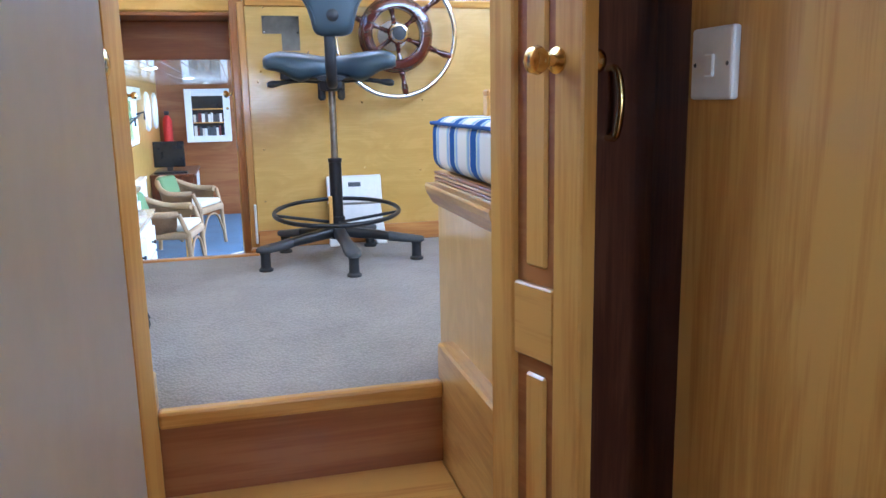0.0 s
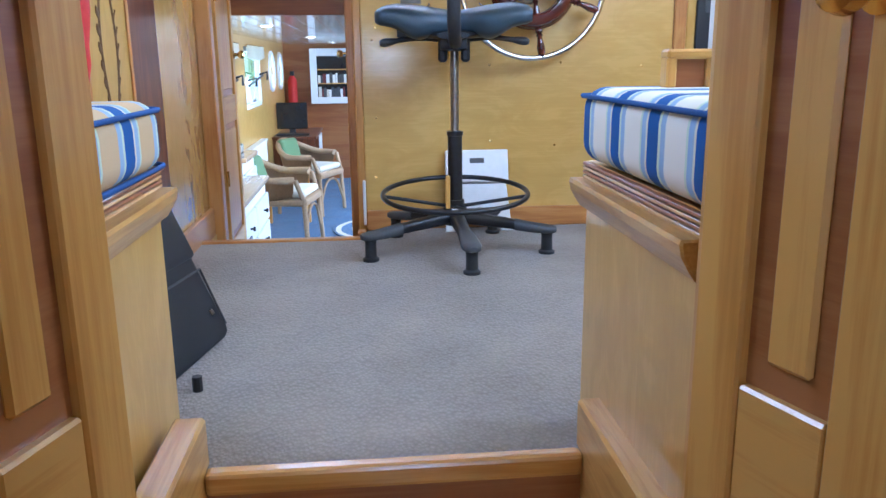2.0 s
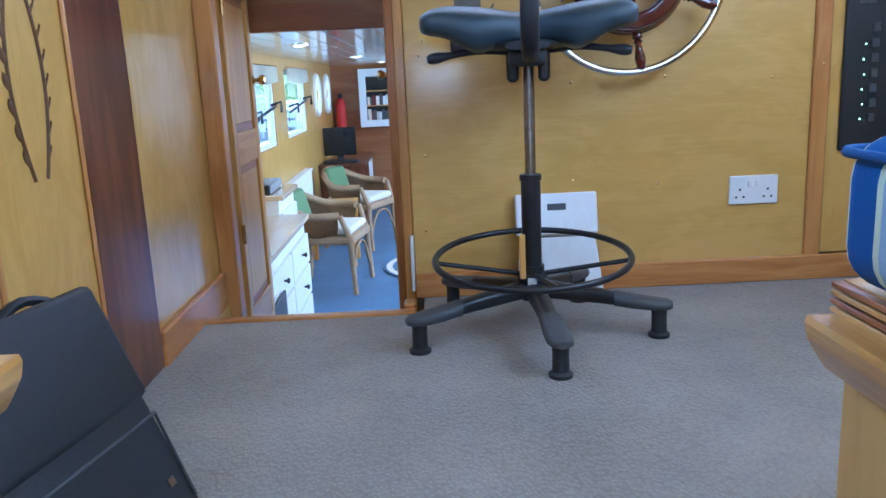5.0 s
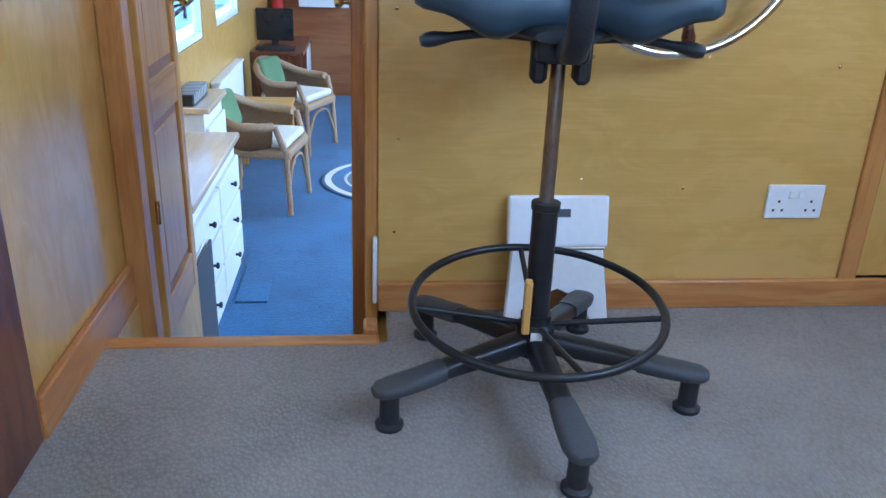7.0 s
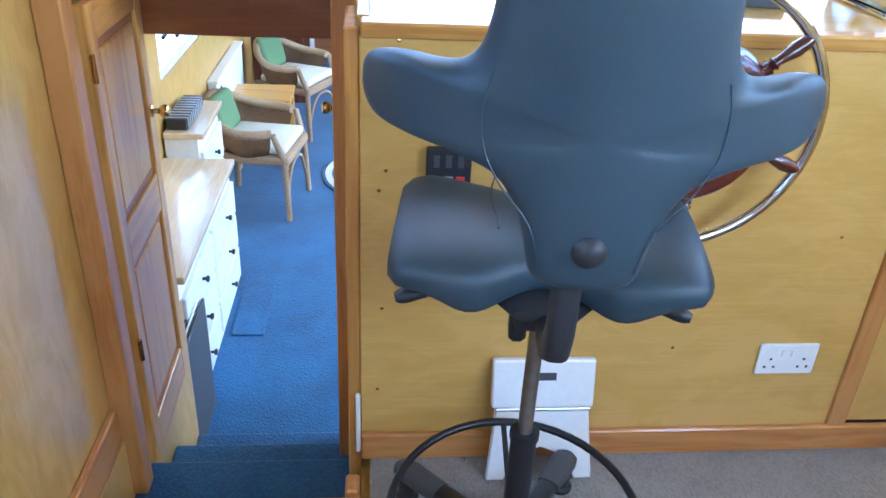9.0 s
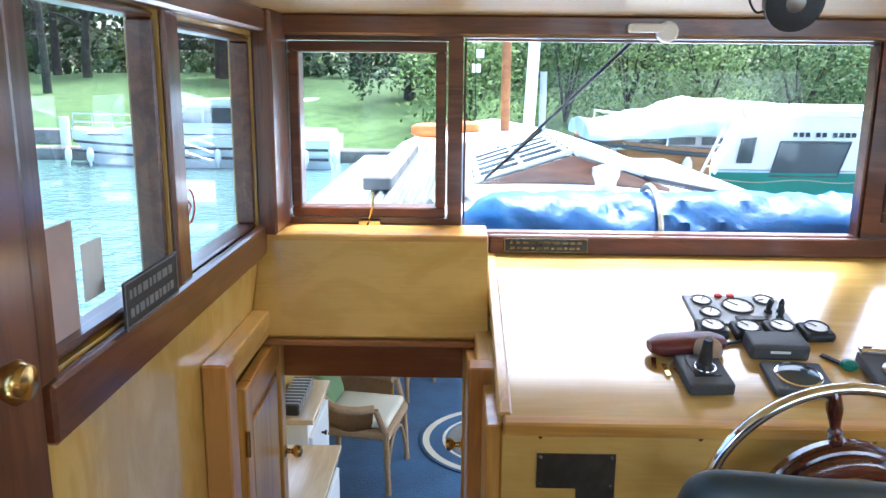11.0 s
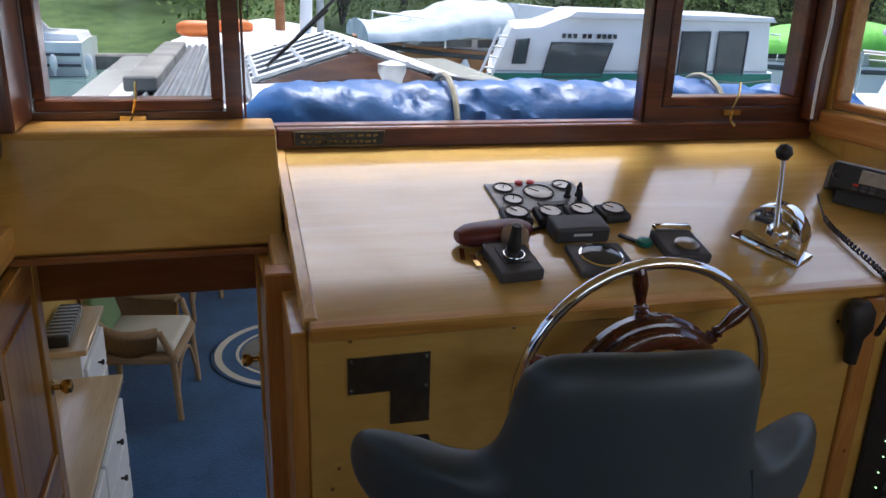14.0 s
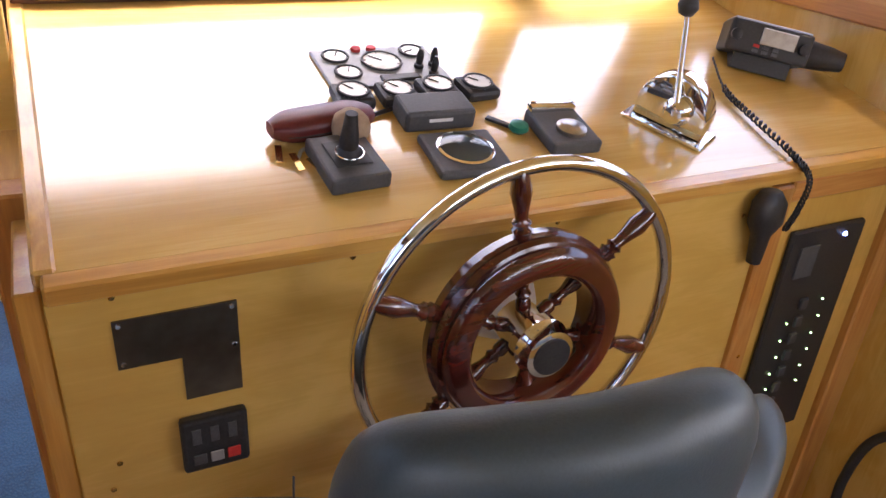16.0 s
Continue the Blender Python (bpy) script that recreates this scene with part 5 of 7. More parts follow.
hung_cloth("blue_jacket", -0.13, 1.70, 2.09, 0.563, 1.0, M_BLUECLOTH, "crumpled bright blue nylon jacket piled on the cushion", 3, 5, 0.09, -0.05)
hung_cloth("red_life_jacket", -0.195, 2.42, 2.60, 0.56, 1.05, M_RED, "red life jacket hanging on the side wall", 5, 3, 0.045, 0.03)
hung_cloth("black_coat", -0.20, 2.28, 2.42, 0.56, 1.05, M_LINED, "black coat hanging on the side wall", 8, 3, 0.045)
rail = thing("coat_rail", (XL, 2.4, 1.06), "brown wooden coat rail on the side wall", "coat rail")
part("board", B(XL, XL + 0.02, 2.1, 2.64, 1.04, 1.09, bevel=0.004), M_MAHOGY, rail)
for y in (2.2, 2.35, 2.5):
    part("hook", tube(bmesh.new(), [(XL + 0.018, y, 1.07), (XL + 0.05, y, 1.06), (XL + 0.055, y, 1.08)], 0.004, 6), M_BRASS, rail)

# carved garland on the side door
M_CARVE = speckle("carved_brown", (0.10, 0.045, 0.012), (0.2, 0.10, 0.03), 60, 0.6)
for s in (-1, 1):
    pts = [(XL + 0.0125, 2.888 + s * (0.012 + 0.045 * abs(math.sin(3.3 * f + 0.2))), 0.50 + 0.40 * f) for f in [i / 30 for i in range(31)]]
    part("garland", tube(bmesh.new(), pts, 0.004, 5), M_CARVE, side)
    for i in range(2, 30, 3):
        p = Vector(pts[i])
        part("leaf_carving", loft(bmesh.new(), [(p + Vector((0, s * 0.004 * k, 0.006 * k)), (0.003, 0, 0), (0, 0.001 + 0.007 * math.sin(k * 0.75), 0.004)) for k in range(5)], 6), M_CARVE, side)
for y in (2.715, 3.045):
    part("bead", B(XL + 0.012, XL + 0.02, y - 0.006, y + 0.006, 0.05, 1.0, bevel=0.003), M_TRIM, side)

# deck hatch mat, latch, hose and red float by the side wall
mat = thing("hatch_mat", (1.72, 3.3, 0), "black rubber hatch cover let into the carpet", "mat")
part("sheet", B(1.50, 1.915, 3.02, 3.49, 0.0005, 0.008, bevel=0.003), M_BLACKP, mat)
for i in range(4):
    part("rib", B(1.53 + 0.1 * i, 1.59 + 0.1 * i, 3.06, 3.45, 0.008, 0.0105, bevel=0.001), M_BLACK, mat)
lt = thing("floor_latch", (1.445, 3.455, 0), "small brass flush latch in the carpet", "latch")
part("plate", B(1.425, 1.465, 3.435, 3.475, 0.0005, 0.004, bevel=0.001), M_BRASS, lt)
part("ring_pull", tube(bmesh.new(), ring_pts((1.445, 3.455, 0.005), 0.009, 16), 0.0018, 5, True), M_BRASS, lt)
hs = thing("hose", (1.88, 3.72, 0), "black rubber hose with a metal end along the side wall", "hose")
tb2 = tube(bmesh.new(), smoothline([(1.848, 3.683, 0.03), (1.865, 3.70, 0.12), (1.895, 3.73, 0.25), (1.9, 3.70, 0.40), (1.905, 3.60, 0.47), (1.91, 3.45, 0.40)], 6), 0.011, 10)
part("tube", tb2, M_BLACKP, hs, "", 60)
part("ferrule", R((1.846, 3.681, 0.004), (1.85, 3.685, 0.045), 0.0125, n=12), M_STEEL, hs)
ex = thing("fire_extinguisher", (1.86, 3.565, 0), "small red fire extinguisher on the floor", "fire extinguisher")
part("cylinder", lathe(bmesh.new(), [(0.042, 0), (0.045, 0.01), (0.045, 0.2), (0.03, 0.235), (0.014, 0.245)], Matrix.Translation((1.862, 3.565, 0)), 20), M_RED, ex, "", 50)
part("valve", B(1.845, 1.879, 3.55, 3.58, 0.245, 0.275, bevel=0.004), M_BLACKP, ex)

# window fittings, plates, lamps overhead
for x, y in ((0.02, 4.588), (1.66, 4.588)):
    st = thing("window_stay", (x, y, 1.27), "brass casement stay on the window sill", "stay")
    part("plate", B(x - 0.03, x + 0.03, y - 0.006, y + 0.006, 1.262, 1.268 + 0.012, bevel=0.002), M_BRASS, st)
    part("arm", tube(bmesh.new(), [(x, y, 1.285), (x + 0.01, y - 0.01, 1.32), (x + 0.012, y - 0.006, 1.36)], 0.0035, 6), M_BRASS, st)
    part("handle", tube(bmesh.new(), [(x, y - 0.004, 1.275), (x - 0.012, y - 0.016, 1.25), (x + 0.004, y - 0.018, 1.235)], 0.0045, 6), M_BRASS, st)


def name_plate(name, m, w, h, label, ink=M_BRASS):
    p = placed(name, label, "sign", m)
    part("board", B(-w / 2, w / 2, -0.003, 0.0, -h / 2, h / 2, bevel=0.001), M_BLACKP, p)
    for s in (-1, 1):
        part("border", B(-w / 2, w / 2, -0.0042, -0.003, s * h * 0.45 - 0.0012, s * h * 0.45 + 0.0012), ink, p)
        part("border", B(s * w * 0.485 - 0.0012, s * w * 0.485 + 0.0012, -0.0042, -0.003, -h / 2, h / 2), ink, p)
    rng2 = random.Random(7)
    for r in (-1, 1):
        x = -w * 0.42
        while x < w * 0.40:
            l = rng2.uniform(0.008, 0.022)
            part("lettering", B(x, min(x + l, w * 0.42), -0.0042, -0.003, r * h * 0.19 - h * 0.09, r * h * 0.19 + h * 0.09), ink, p)
            x += l + 0.006
    return p


name_plate("name_plate", pose(0.51, 4.571, 1.219), 0.235, 0.04, "small black plate with brass border and lettering")
name_plate("sill_sign", pose(XL + 0.022, 3.66, 1.333, 0, 0, 90), 0.22, 0.075, "black sign with pale lettering propped on the sill", M_PLATE)
pap = thing("window_notices", (XL - 0.02, 3.55, 1.3), "paper notices stuck on the side window", "notice")
part("sheet", B(XL - 0.026, XL - 0.025, 3.42, 3.515, 1.31, 1.47), speckle("pink_paper", (0.5, 0.36, 0.33), (0.58, 0.44, 0.40), 20, 0.9), pap, "brownish pink sheet")
part("sheet", B(XL - 0.026, XL - 0.025, 3.535, 3.60, 1.345, 1.43), M_PLASTICW, pap, "white sheet")
sk = thing("round_sticker", (XL - 0.02, 4.03, 1.40), "round red and white sticker on the pane", "sticker")
part("ring", tube(bmesh.new(), ring_pts((XL - 0.025, 3.99, 1.412), 0.034, 28, (0, 1, 0), (0, 0, 1)), 0.002, 5, True), M_RED, sk)
part("figure", tube(bmesh.new(), [(XL - 0.025, 3.975, 1.432), (XL - 0.025, 4.005, 1.412), (XL - 0.025, 3.978, 1.392)], 0.002, 5), M_RED, sk)

ck = thing("round_spotlight", (0.785, 3.75, 1.75), "black round lamp on a bracket under the ceiling", "lamp")
CM = Matrix.Translation((0.785, 3.75, 1.79)) @ Matrix.Rotation(radians(108), 4, 'X') @ Matrix.Diagonal((0.72, 0.72, 0.72, 1))
part("shell", lathe(bmesh.new(), [(0.004, -0.06), (0.05, -0.05), (0.062, -0.02), (0.064, 0.012), (0.057, 0.014)], CM, 26), M_BLACKP, ck, "", 50)
part("lens", lathe(bmesh.new(), [(0.055, 0.006), (0.04, 0.012), (0.003, 0.016)], CM, 26), M_STEEL, ck, "silvered glass front", 50)
part("bracket", R((0.785, 3.78, 1.80), (0.785, 3.78, 1.83), 0.012, n=12), M_MAHOG, ck)
part("wire", tube(bmesh.new(), smoothline([(0.73, 3.78, 1.83), (0.725, 3.78, 1.80), (0.735, 3.77, 1.775), (0.75, 3.76, 1.78), (0.76, 3.76, 1.79)], 5), 0.002, 5), M_BLACKP, ck)
wm = thing("wiper_motor", (0.763, 4.57, 1.78), "white window wiper motor on the cornice", "wiper motor")
part("box", B(0.70, 0.79, 4.535, 4.57, 1.788, 1.81, bevel=0.005, seg=2), M_PLASTICW, wm)
part("drum", lathe(bmesh.new(), [(0.026, 0), (0.026, 0.03), (0.02, 0.036)], Matrix.Translation((0.80, 4.572, 1.79)) @ Matrix.Rotation(radians(90), 4, 'X'), 20), M_PLASTICW, wm, "", 40)
wp = thing("window_wiper", (0.7, 4.69, 1.3), "black wiper arm slanting across the front glass", "wiper")
part("arm", R((0.745, 4.70, 1.775), (0.42, 4.695, 1.46), 0.006, 0.004, 8), M_BLACK, wp)
part("blade", R((0.50, 4.692, 1.53), (0.34, 4.692, 1.385), 0.005, n=6), M_BLACKP, wp)
cl = thing("ceiling_lamp", (0.31, 3.6, 1.80), "small round dark ceiling lamp", "lamp")
part("body", lathe(bmesh.new(), [(0.034, 1.83), (0.033, 1.815), (0.022, 1.808), (0.003, 1.806)], Matrix.Translation((0.315, 3.43, 0)), 22), M_GREYP, cl, "", 50)
wr = thing("white_cable", (1.90, 4.55, 1.3), "white cable down the corner post", "cable")
part("cable", tube(bmesh.new(), smoothline([(1.885, 4.52, 1.82), (1.88, 4.522, 1.7), (1.892, 4.52, 1.55), (1.885, 4.522, 1.4), (1.892, 4.53, 1.26)], 6), 0.0045, 7), M_PLASTICW, wr, "", 60)

# light switch and pull handle in the aft passage
sw = thing("light_switch", (0.88, 1.32, 0.655), "white plastic light switch on the oak wall", "switch")
part("plate", B(0.868, 0.88, 1.275, 1.363, 0.612, 0.70, bevel=0.004, seg=2), M_PLASTICW, sw)
part("rocker", B(0.864, 0.868, 1.31, 1.328, 0.64, 0.668, bevel=0.0015), M_PLASTICW, sw)
for z in (0.655,):
    for y in (1.285, 1.353):
        part("screw", lathe(bmesh.new(), [(0.003, 0), (0.002, 0.001)], Matrix.Translation((0.868, y, z)) @ Matrix.Rotation(radians(-90), 4, 'Y'), 8), M_GREYP, sw)
ph = thing("pull_handle", (0.85, 1.56, 0.6), "brass pull handle on the shaded bulkhead", "handle")
part("bow", tube(bmesh.new(), smoothline([(0.85, 1.562, 0.66), (0.85, 1.53, 0.655), (0.852, 1.52, 0.61), (0.85, 1.53, 0.56), (0.85, 1.562, 0.555)], 5), 0.0055, 8), M_BRASS, ph, "", 60)
# dark sheet over the bulkhead, painting the unlit gap behind the leaf
db = setting("shaded_bulkhead", B(0.735, 0.99, 1.56, 1.58, FS, 1.3), M_MAHOG, "unlit bulkhead behind the door leaf, darkened for shade")

# wooden frame of a seat back on the bench
fr = thing("seat_back_frame", (0.87, 2.1, 0.58), "small varnished frame standing on the bench cushion", "frame")
for x in (0.832, 0.895):
    part("upright", B(x - 0.008, x + 0.008, 2.085, 2.115, 0.579, 0.625, bevel=0.003), M_OAK, fr)
part("rail", B(0.824, 0.903, 2.083, 2.117, 0.622, 0.637, bevel=0.004), M_OAKX, fr)
part("infill", B(0.84, 0.887, 2.095, 2.105, 0.579, 0.623), M_RISER, fr, "dark wooden infill")
bc = thing("back_cushion", (1.3, 2.11, 0.58), "striped back cushion with blue piping standing on the bench", "cushion", "bench cushions")
part("cover", B(0.908, 1.75, 2.06, 2.16, 0.579, 0.93, bevel=0.03, seg=4), M_CUSHW, bc, "", 60)
part("piping", tube(bmesh.new(), [(0.911, 2.07, 0.60), (0.911, 2.07, 0.91), (1.745, 2.07, 0.91), (1.745, 2.07, 0.60)], 0.0042, 6, True), M_PIPING, bc, "", 80)

# ---- saloon things ----
for i, (x, y) in enumerate(((-0.2, 5.6), (0.35, 6.6), (-0.1, 7.8), (0.5, 8.8), (0.0, 9.6), (0.8, 7.4))):
    dl = thing("downlight", (x, y, CEIL_S - 0.012), "round recessed ceiling downlight, lit", "lamp", "saloon downlights")
    part("bezel", tube(bmesh.new(), ring_pts((x, y, CEIL_S - 0.008), 0.042, 24), 0.006, 6, True), M_CHROME, dl, "", 60)
    part("lens", lathe(bmesh.new(), [(0.038, CEIL_S - 0.010), (0.03, CEIL_S - 0.012), (0.003, CEIL_S - 0.013)], Matrix.Translation((x, y, 0)), 20), M_LAMP, dl)
desk = thing("desk", (-0.35, 9.4, FS), "red-brown wooden desk against the saloon side", "desk")
part("top", B(SX0 + 0.005, -0.17, 8.95, 10.1, -0.135, -0.105, bevel=0.004), M_MAHOGY, desk)
for y in (8.97, 9.6):
    part("side", B(SX0 + 0.01, -0.19, y, y + 0.03, FS, -0.135), M_MAHOG, desk)
part("drawer_front", B(-0.20, -0.18, 9.63, 10.08, FS + 0.1, -0.16, bevel=0.004), M_WHITE, desk)
part("back_panel", B(SX0 + 0.01, SX0 + 0.03, 9.0, 9.6, FS + 0.2, -0.135), M_WHITE, desk)
tv = thing("monitor", (-0.44, 9.33, -0.105), "black flat computer monitor on the desk", "monitor")
part("screen", B(-0.60, -0.28, 9.32, 9.345, -0.055, 0.22, bevel=0.006), M_TVBLACK, tv)
part("stand", B(-0.47, -0.41, 9.33, 9.36, -0.10, 0.0, bevel=0.004), M_BLACKP, tv)
part("foot", B(-0.55, -0.33, 9.26, 9.42, -0.105, -0.095, bevel=0.003), M_BLACKP, tv)
kb = single("keyboard", B(-0.58, -0.25, 9.05, 9.2, -0.105, -0.085, bevel=0.004), M_BLACKP, "black keyboard on the desk", "keyboard")
cab = thing("wall_cabinet", (-0.05, 10.43, 0.16), "white wall cabinet with a glazed arched door", "cabinet")
part("body", B(-0.30, 0.22, 10.33, 10.495, 0.155, 0.785, bevel=0.004), M_WHITE, cab)
for x0, x1, z0, z1 in ((-0.30, -0.22, 0.155, 0.785), (0.14, 0.22, 0.155, 0.785), (-0.22, 0.14, 0.155, 0.23), (-0.22, 0.14, 0.70, 0.785)):
    part("door_frame", B(x0, x1, 10.31, 10.33, z0, z1, bevel=0.004), M_WHITE, cab)
part("dark_interior", B(-0.22, 0.14, 10.324, 10.329, 0.23, 0.70), M_TVBLACK, cab)
for z in (0.38, 0.54):
    part("shelf", B(-0.22, 0.14, 10.316, 10.324, z, z + 0.012), M_OAKX, cab)
rngb = random.Random(2)
for z in (0.23, 0.392):
    x = -0.21
    while x < 0.10:
        w = rngb.uniform(0.02, 0.04)
        part("book", B(x, x + w - 0.003, 10.314, 10.322, z, z + rngb.uniform(0.08, 0.12)), rngb.choice((M_CREAM, M_DARKRED, M_GREYP, M_PLASTICW)), cab)
        x += w
part("knob", lathe(bmesh.new(), [(0.012, 0), (0.016, 0.012), (0.004, 0.02)], Matrix.Translation((0.19, 10.31, 0.55)) @ Matrix.Rotation(radians(90), 4, 'X'), 12), M_BRASS, cab)
ext = thing("fire_extinguisher", (-0.5, 10.42, 0.12), "red fire extinguisher hung on the end wall", "fire extinguisher")
part("cylinder", lathe(bmesh.new(), [(0.05, 0.12), (0.055, 0.14), (0.055, 0.42), (0.03, 0.47), (0.015, 0.48)], Matrix.Translation((-0.52, 10.43, 0)), 18), M_RED, ext, "", 50)
part("valve", B(-0.545, -0.495, 10.41, 10.45, 0.48, 0.53, bevel=0.005), M_BLACKP, ext)
part("bracket", B(-0.56, -0.48, 10.47, 10.499, 0.25, 0.33), M_BLACKP, ext)
for y in (9.24, 10.02):
    po = thing("porthole", (SX0, y, 0.54), "round white-rimmed porthole in the saloon side", "porthole", "portholes")
    part("rim", tube(bmesh.new(), ring_pts((SX0 + 0.004, y, 0.54), 0.185, 36, (0, 1, 0), (0, 0, 1)), 0.022, 8, True), M_WHITE, po, "", 60)
for (a0, a1, z0, z1) in WIN_S:
    cu = thing("window_valance", (SX0 + 0.03, (a0 + a1) / 2, z1 - 0.1), "short pale net curtain over the window", "curtain", "saloon curtains")
    bm = bmesh.new()
    top = [bm.verts.new((SX0 + 0.03 + 0.012 * math.sin(i * 1.1), a0 + (a1 - a0) * i / 60, z1 + 0.01)) for i in range(61)]
    bot = [bm.verts.new((SX0 + 0.03 + 0.018 * math.sin(i * 1.1), a0 + (a1 - a0) * i / 60, z1 - 0.09 - 0.02 * math.sin(3.14 * i / 60))) for i in range(61)]
    for i in range(60):
        bm.faces.new((top[i], top[i + 1], bot[i + 1], bot[i]))
    bmesh.ops.solidify(bm, geom=bm.faces[:], thickness=0.003)
    part("cloth", bm, M_CREAM, cu, "", 60)
    part("rod", R((SX0 + 0.03, a0 - 0.03, z1 + 0.01), (SX0 + 0.03, a1 + 0.03, z1 + 0.01), 0.006, n=8), M_BRASS, cu)
rp_ = thing("radiator_panel", (SX0, 7.6, -0.5), "white painted panel standing along the saloon side", "panel")
part("board", B(SX0 + 0.004, SX0 + 0.06, 7.12, 8.12, -0.52, -0.06, bevel=0.006), M_WHITE, rp_)
part("cap", B(SX0 + 0.004, SX0 + 0.07, 7.10, 8.14, -0.06, -0.04, bevel=0.004), M_WHITE, rp_)
part("vent", B(SX0 + 0.06, SX0 + 0.063, 7.2, 7.27, -0.16, -0.11), M_BLACKP, rp_, "small dark vent")
for (a0, a1, z0, z1) in WIN_S:
    ws = thing("window_stay", (SX0, (a0 + a1) / 2, z0 + 0.2), "dark bar stay across the saloon window", "stay")
    part("bar", R((SX0 + 0.02, a0 + 0.05, z0 + 0.20), (SX0 + 0.02, a1 - 0.05, z0 + 0.27), 0.010, n=8), M_BLACK, ws)
    part("bracket", tube(bmesh.new(), [(SX0 + 0.0, a0 + 0.12, z0 + 0.24), (SX0 + 0.07, a0 + 0.12, z0 + 0.26), (SX0 + 0.07, a0 + 0.12, z0 + 0.19)], 0.010, 6), M_BLACK, ws)
    part("bracket", tube(bmesh.new(), [(SX0 + 0.0, a1 - 0.12, z0 + 0.28), (SX0 + 0.07, a1 - 0.12, z0 + 0.30), (SX0 + 0.07, a1 - 0.12, z0 + 0.23)], 0.010, 6), M_BLACK, ws)
st = thing("side_table", (-0.33, 7.62, FS), "small pale wooden side table between the armchairs", "table")
part("top", B(-0.56, -0.16, 7.45, 7.83, -0.29, -0.265, bevel=0.004), M_OAKX, st)
for x in (-0.53, -0.19):
    for y in (7.48, 7.80):
        part("leg", B(x - 0.02, x + 0.02, y - 0.02, y + 0.02, FS, -0.29, bevel=0.004), M_OAK, st)
bx = thing("concertina_box", (-0.53, 5.98, -0.07), "black ribbed box lying on the white chest", "box")
part("body", B(-0.60, -0.50, 6.03, 6.42, 0.0305, 0.085, bevel=0.006), M_BLACKP, bx)
for k in range(9):
    part("rib", B(-0.602, -0.497, 6.055 + 0.04 * k, 6.068 + 0.04 * k, 0.036, 0.087, bevel=0.002), M_GREYMETAL, bx)
RUGC, RUGR = (0.56, 7.40), 0.52
rug = thing("compass_rug", (RUGC[0], RUGC[1], FS), "round blue rug with pale compass rings", "rug")
part("disc", lathe(bmesh.new(), [(RUGR, FS + 0.001), (RUGR, FS + 0.010), (RUGR - 0.01, FS + 0.012)], Matrix.Translation((*RUGC, 0)), 64), M_BLUECARPET, rug)


def flat_ring(r0, r1, z, n=72):
    bm = bmesh.new()
    lo = [[bm.verts.new((RUGC[0] + r * math.cos(2 * math.pi * i / n), RUGC[1] + r * math.sin(2 * math.pi * i / n), h)) for i in range(n)] for r, h in ((r0, z), (r0, z + 0.002), (r1, z + 0.002), (r1, z))]
    for k in range(4):
        p, q = lo[k], lo[(k + 1) % 4]
        for i in range(n):
            bm.faces.new((p[i], p[(i + 1) % n], q[(i + 1) % n], q[i]))
    return bm


part("ring", flat_ring(0.455, 0.50, FS + 0.0122), M_CREAM, rug, "pale outer ring")
part("ring", flat_ring(0.345, 0.365, FS + 0.0122), M_CREAM, rug, "pale inner ring")
part("centre", lathe(bmesh.new(), [(0.33, FS + 0.0122), (0.325, FS + 0.0142)], Matrix.Translation((*RUGC, 0)), 48), M_STONE, rug, "grey woven centre")
dm = single("door_mat", B(-0.27, -0.12, 5.45, 5.9, FS + 0.0005, FS + 0.008, bevel=0.003), M_BLUECARPET, "dark blue doormat beside the chest", "mat")
for i, (x, w, m) in enumerate(((-0.300, 0.01, M_BLACKP), (-0.282, 0.008, M_WHITE), (-0.266, 0.01, M_GREYP))):
    single("folded_board", box(bmesh.new(), x, x + w, 4.66, 4.98, FS, FS + 0.5, bevel=0.002), m, "thin board stored upright beside the chest", "board", None, "boards by the chest")
# ---- outside ----
setting("water", B(-300, 300, -60, 26.5, -1.0, -0.8), M_WATER, "calm green river water")


def bank_z(x, y):
    d = y - 26
    return -0.45 + 2.3 * (1 - math.exp(-d / 11)) + 0.25 * noise.noise((x * 0.1, y * 0.1, 0)) * min(1, d / 3) + 0.012 * d


bm = bmesh.new()
nx, ny = 60, 24
vs = [[bm.verts.new((-160 + 320 * i / nx, 26 + 140 * (j / ny) ** 1.7, bank_z(-160 + 320 * i / nx, 26 + 140 * (j / ny) ** 1.7))) for j in range(ny + 1)] for i in range(nx + 1)]
for i in range(nx):
    for j in range(ny):
        bm.faces.new((vs[i][j], vs[i + 1][j], vs[i + 1][j + 1], vs[i][j + 1]))
setting("ground", bm, M_GRASS, "grassy river bank rising to trees", 60)
setting("quay", B(-160, 160, 25.6, 26.3, -1.4, -0.42, bevel=0.05), M_STONE, "low stone edge of the bank")


def leaf_mass(name, parent, at, clumps, material, rng, leaves=60, size=0.16):
    """Many small leaves round clump centres (place, radius)."""
    verts, faces = [], []
    for c, cr in clumps:
        for _ in range(leaves):
            d = Vector((rng.gauss(0, 1), rng.gauss(0, 1), rng.gauss(0, 0.8)))
            p = c + d * cr * 0.5
            u = Vector((rng.uniform(-1, 1), rng.uniform(-1, 1), rng.uniform(-1, 1))).normalized() * rng.uniform(0.5, 1.2) * size
            w = u.orthogonal().normalized() * rng.uniform(0.35, 0.7) * size
            b = len(verts)
            verts += [p - u, p + w, p + u, p - w]
            faces.append((b, b + 1, b + 2, b + 3))
    me = bpy.data.meshes.new(name)
    me.from_pydata([v - Vector(at) for v in verts], [], faces)
    me.materials.append(material)
    ob = new(name, me)
    ob.parent = parent
    BASE[ob] = Vector(at)
    return ob


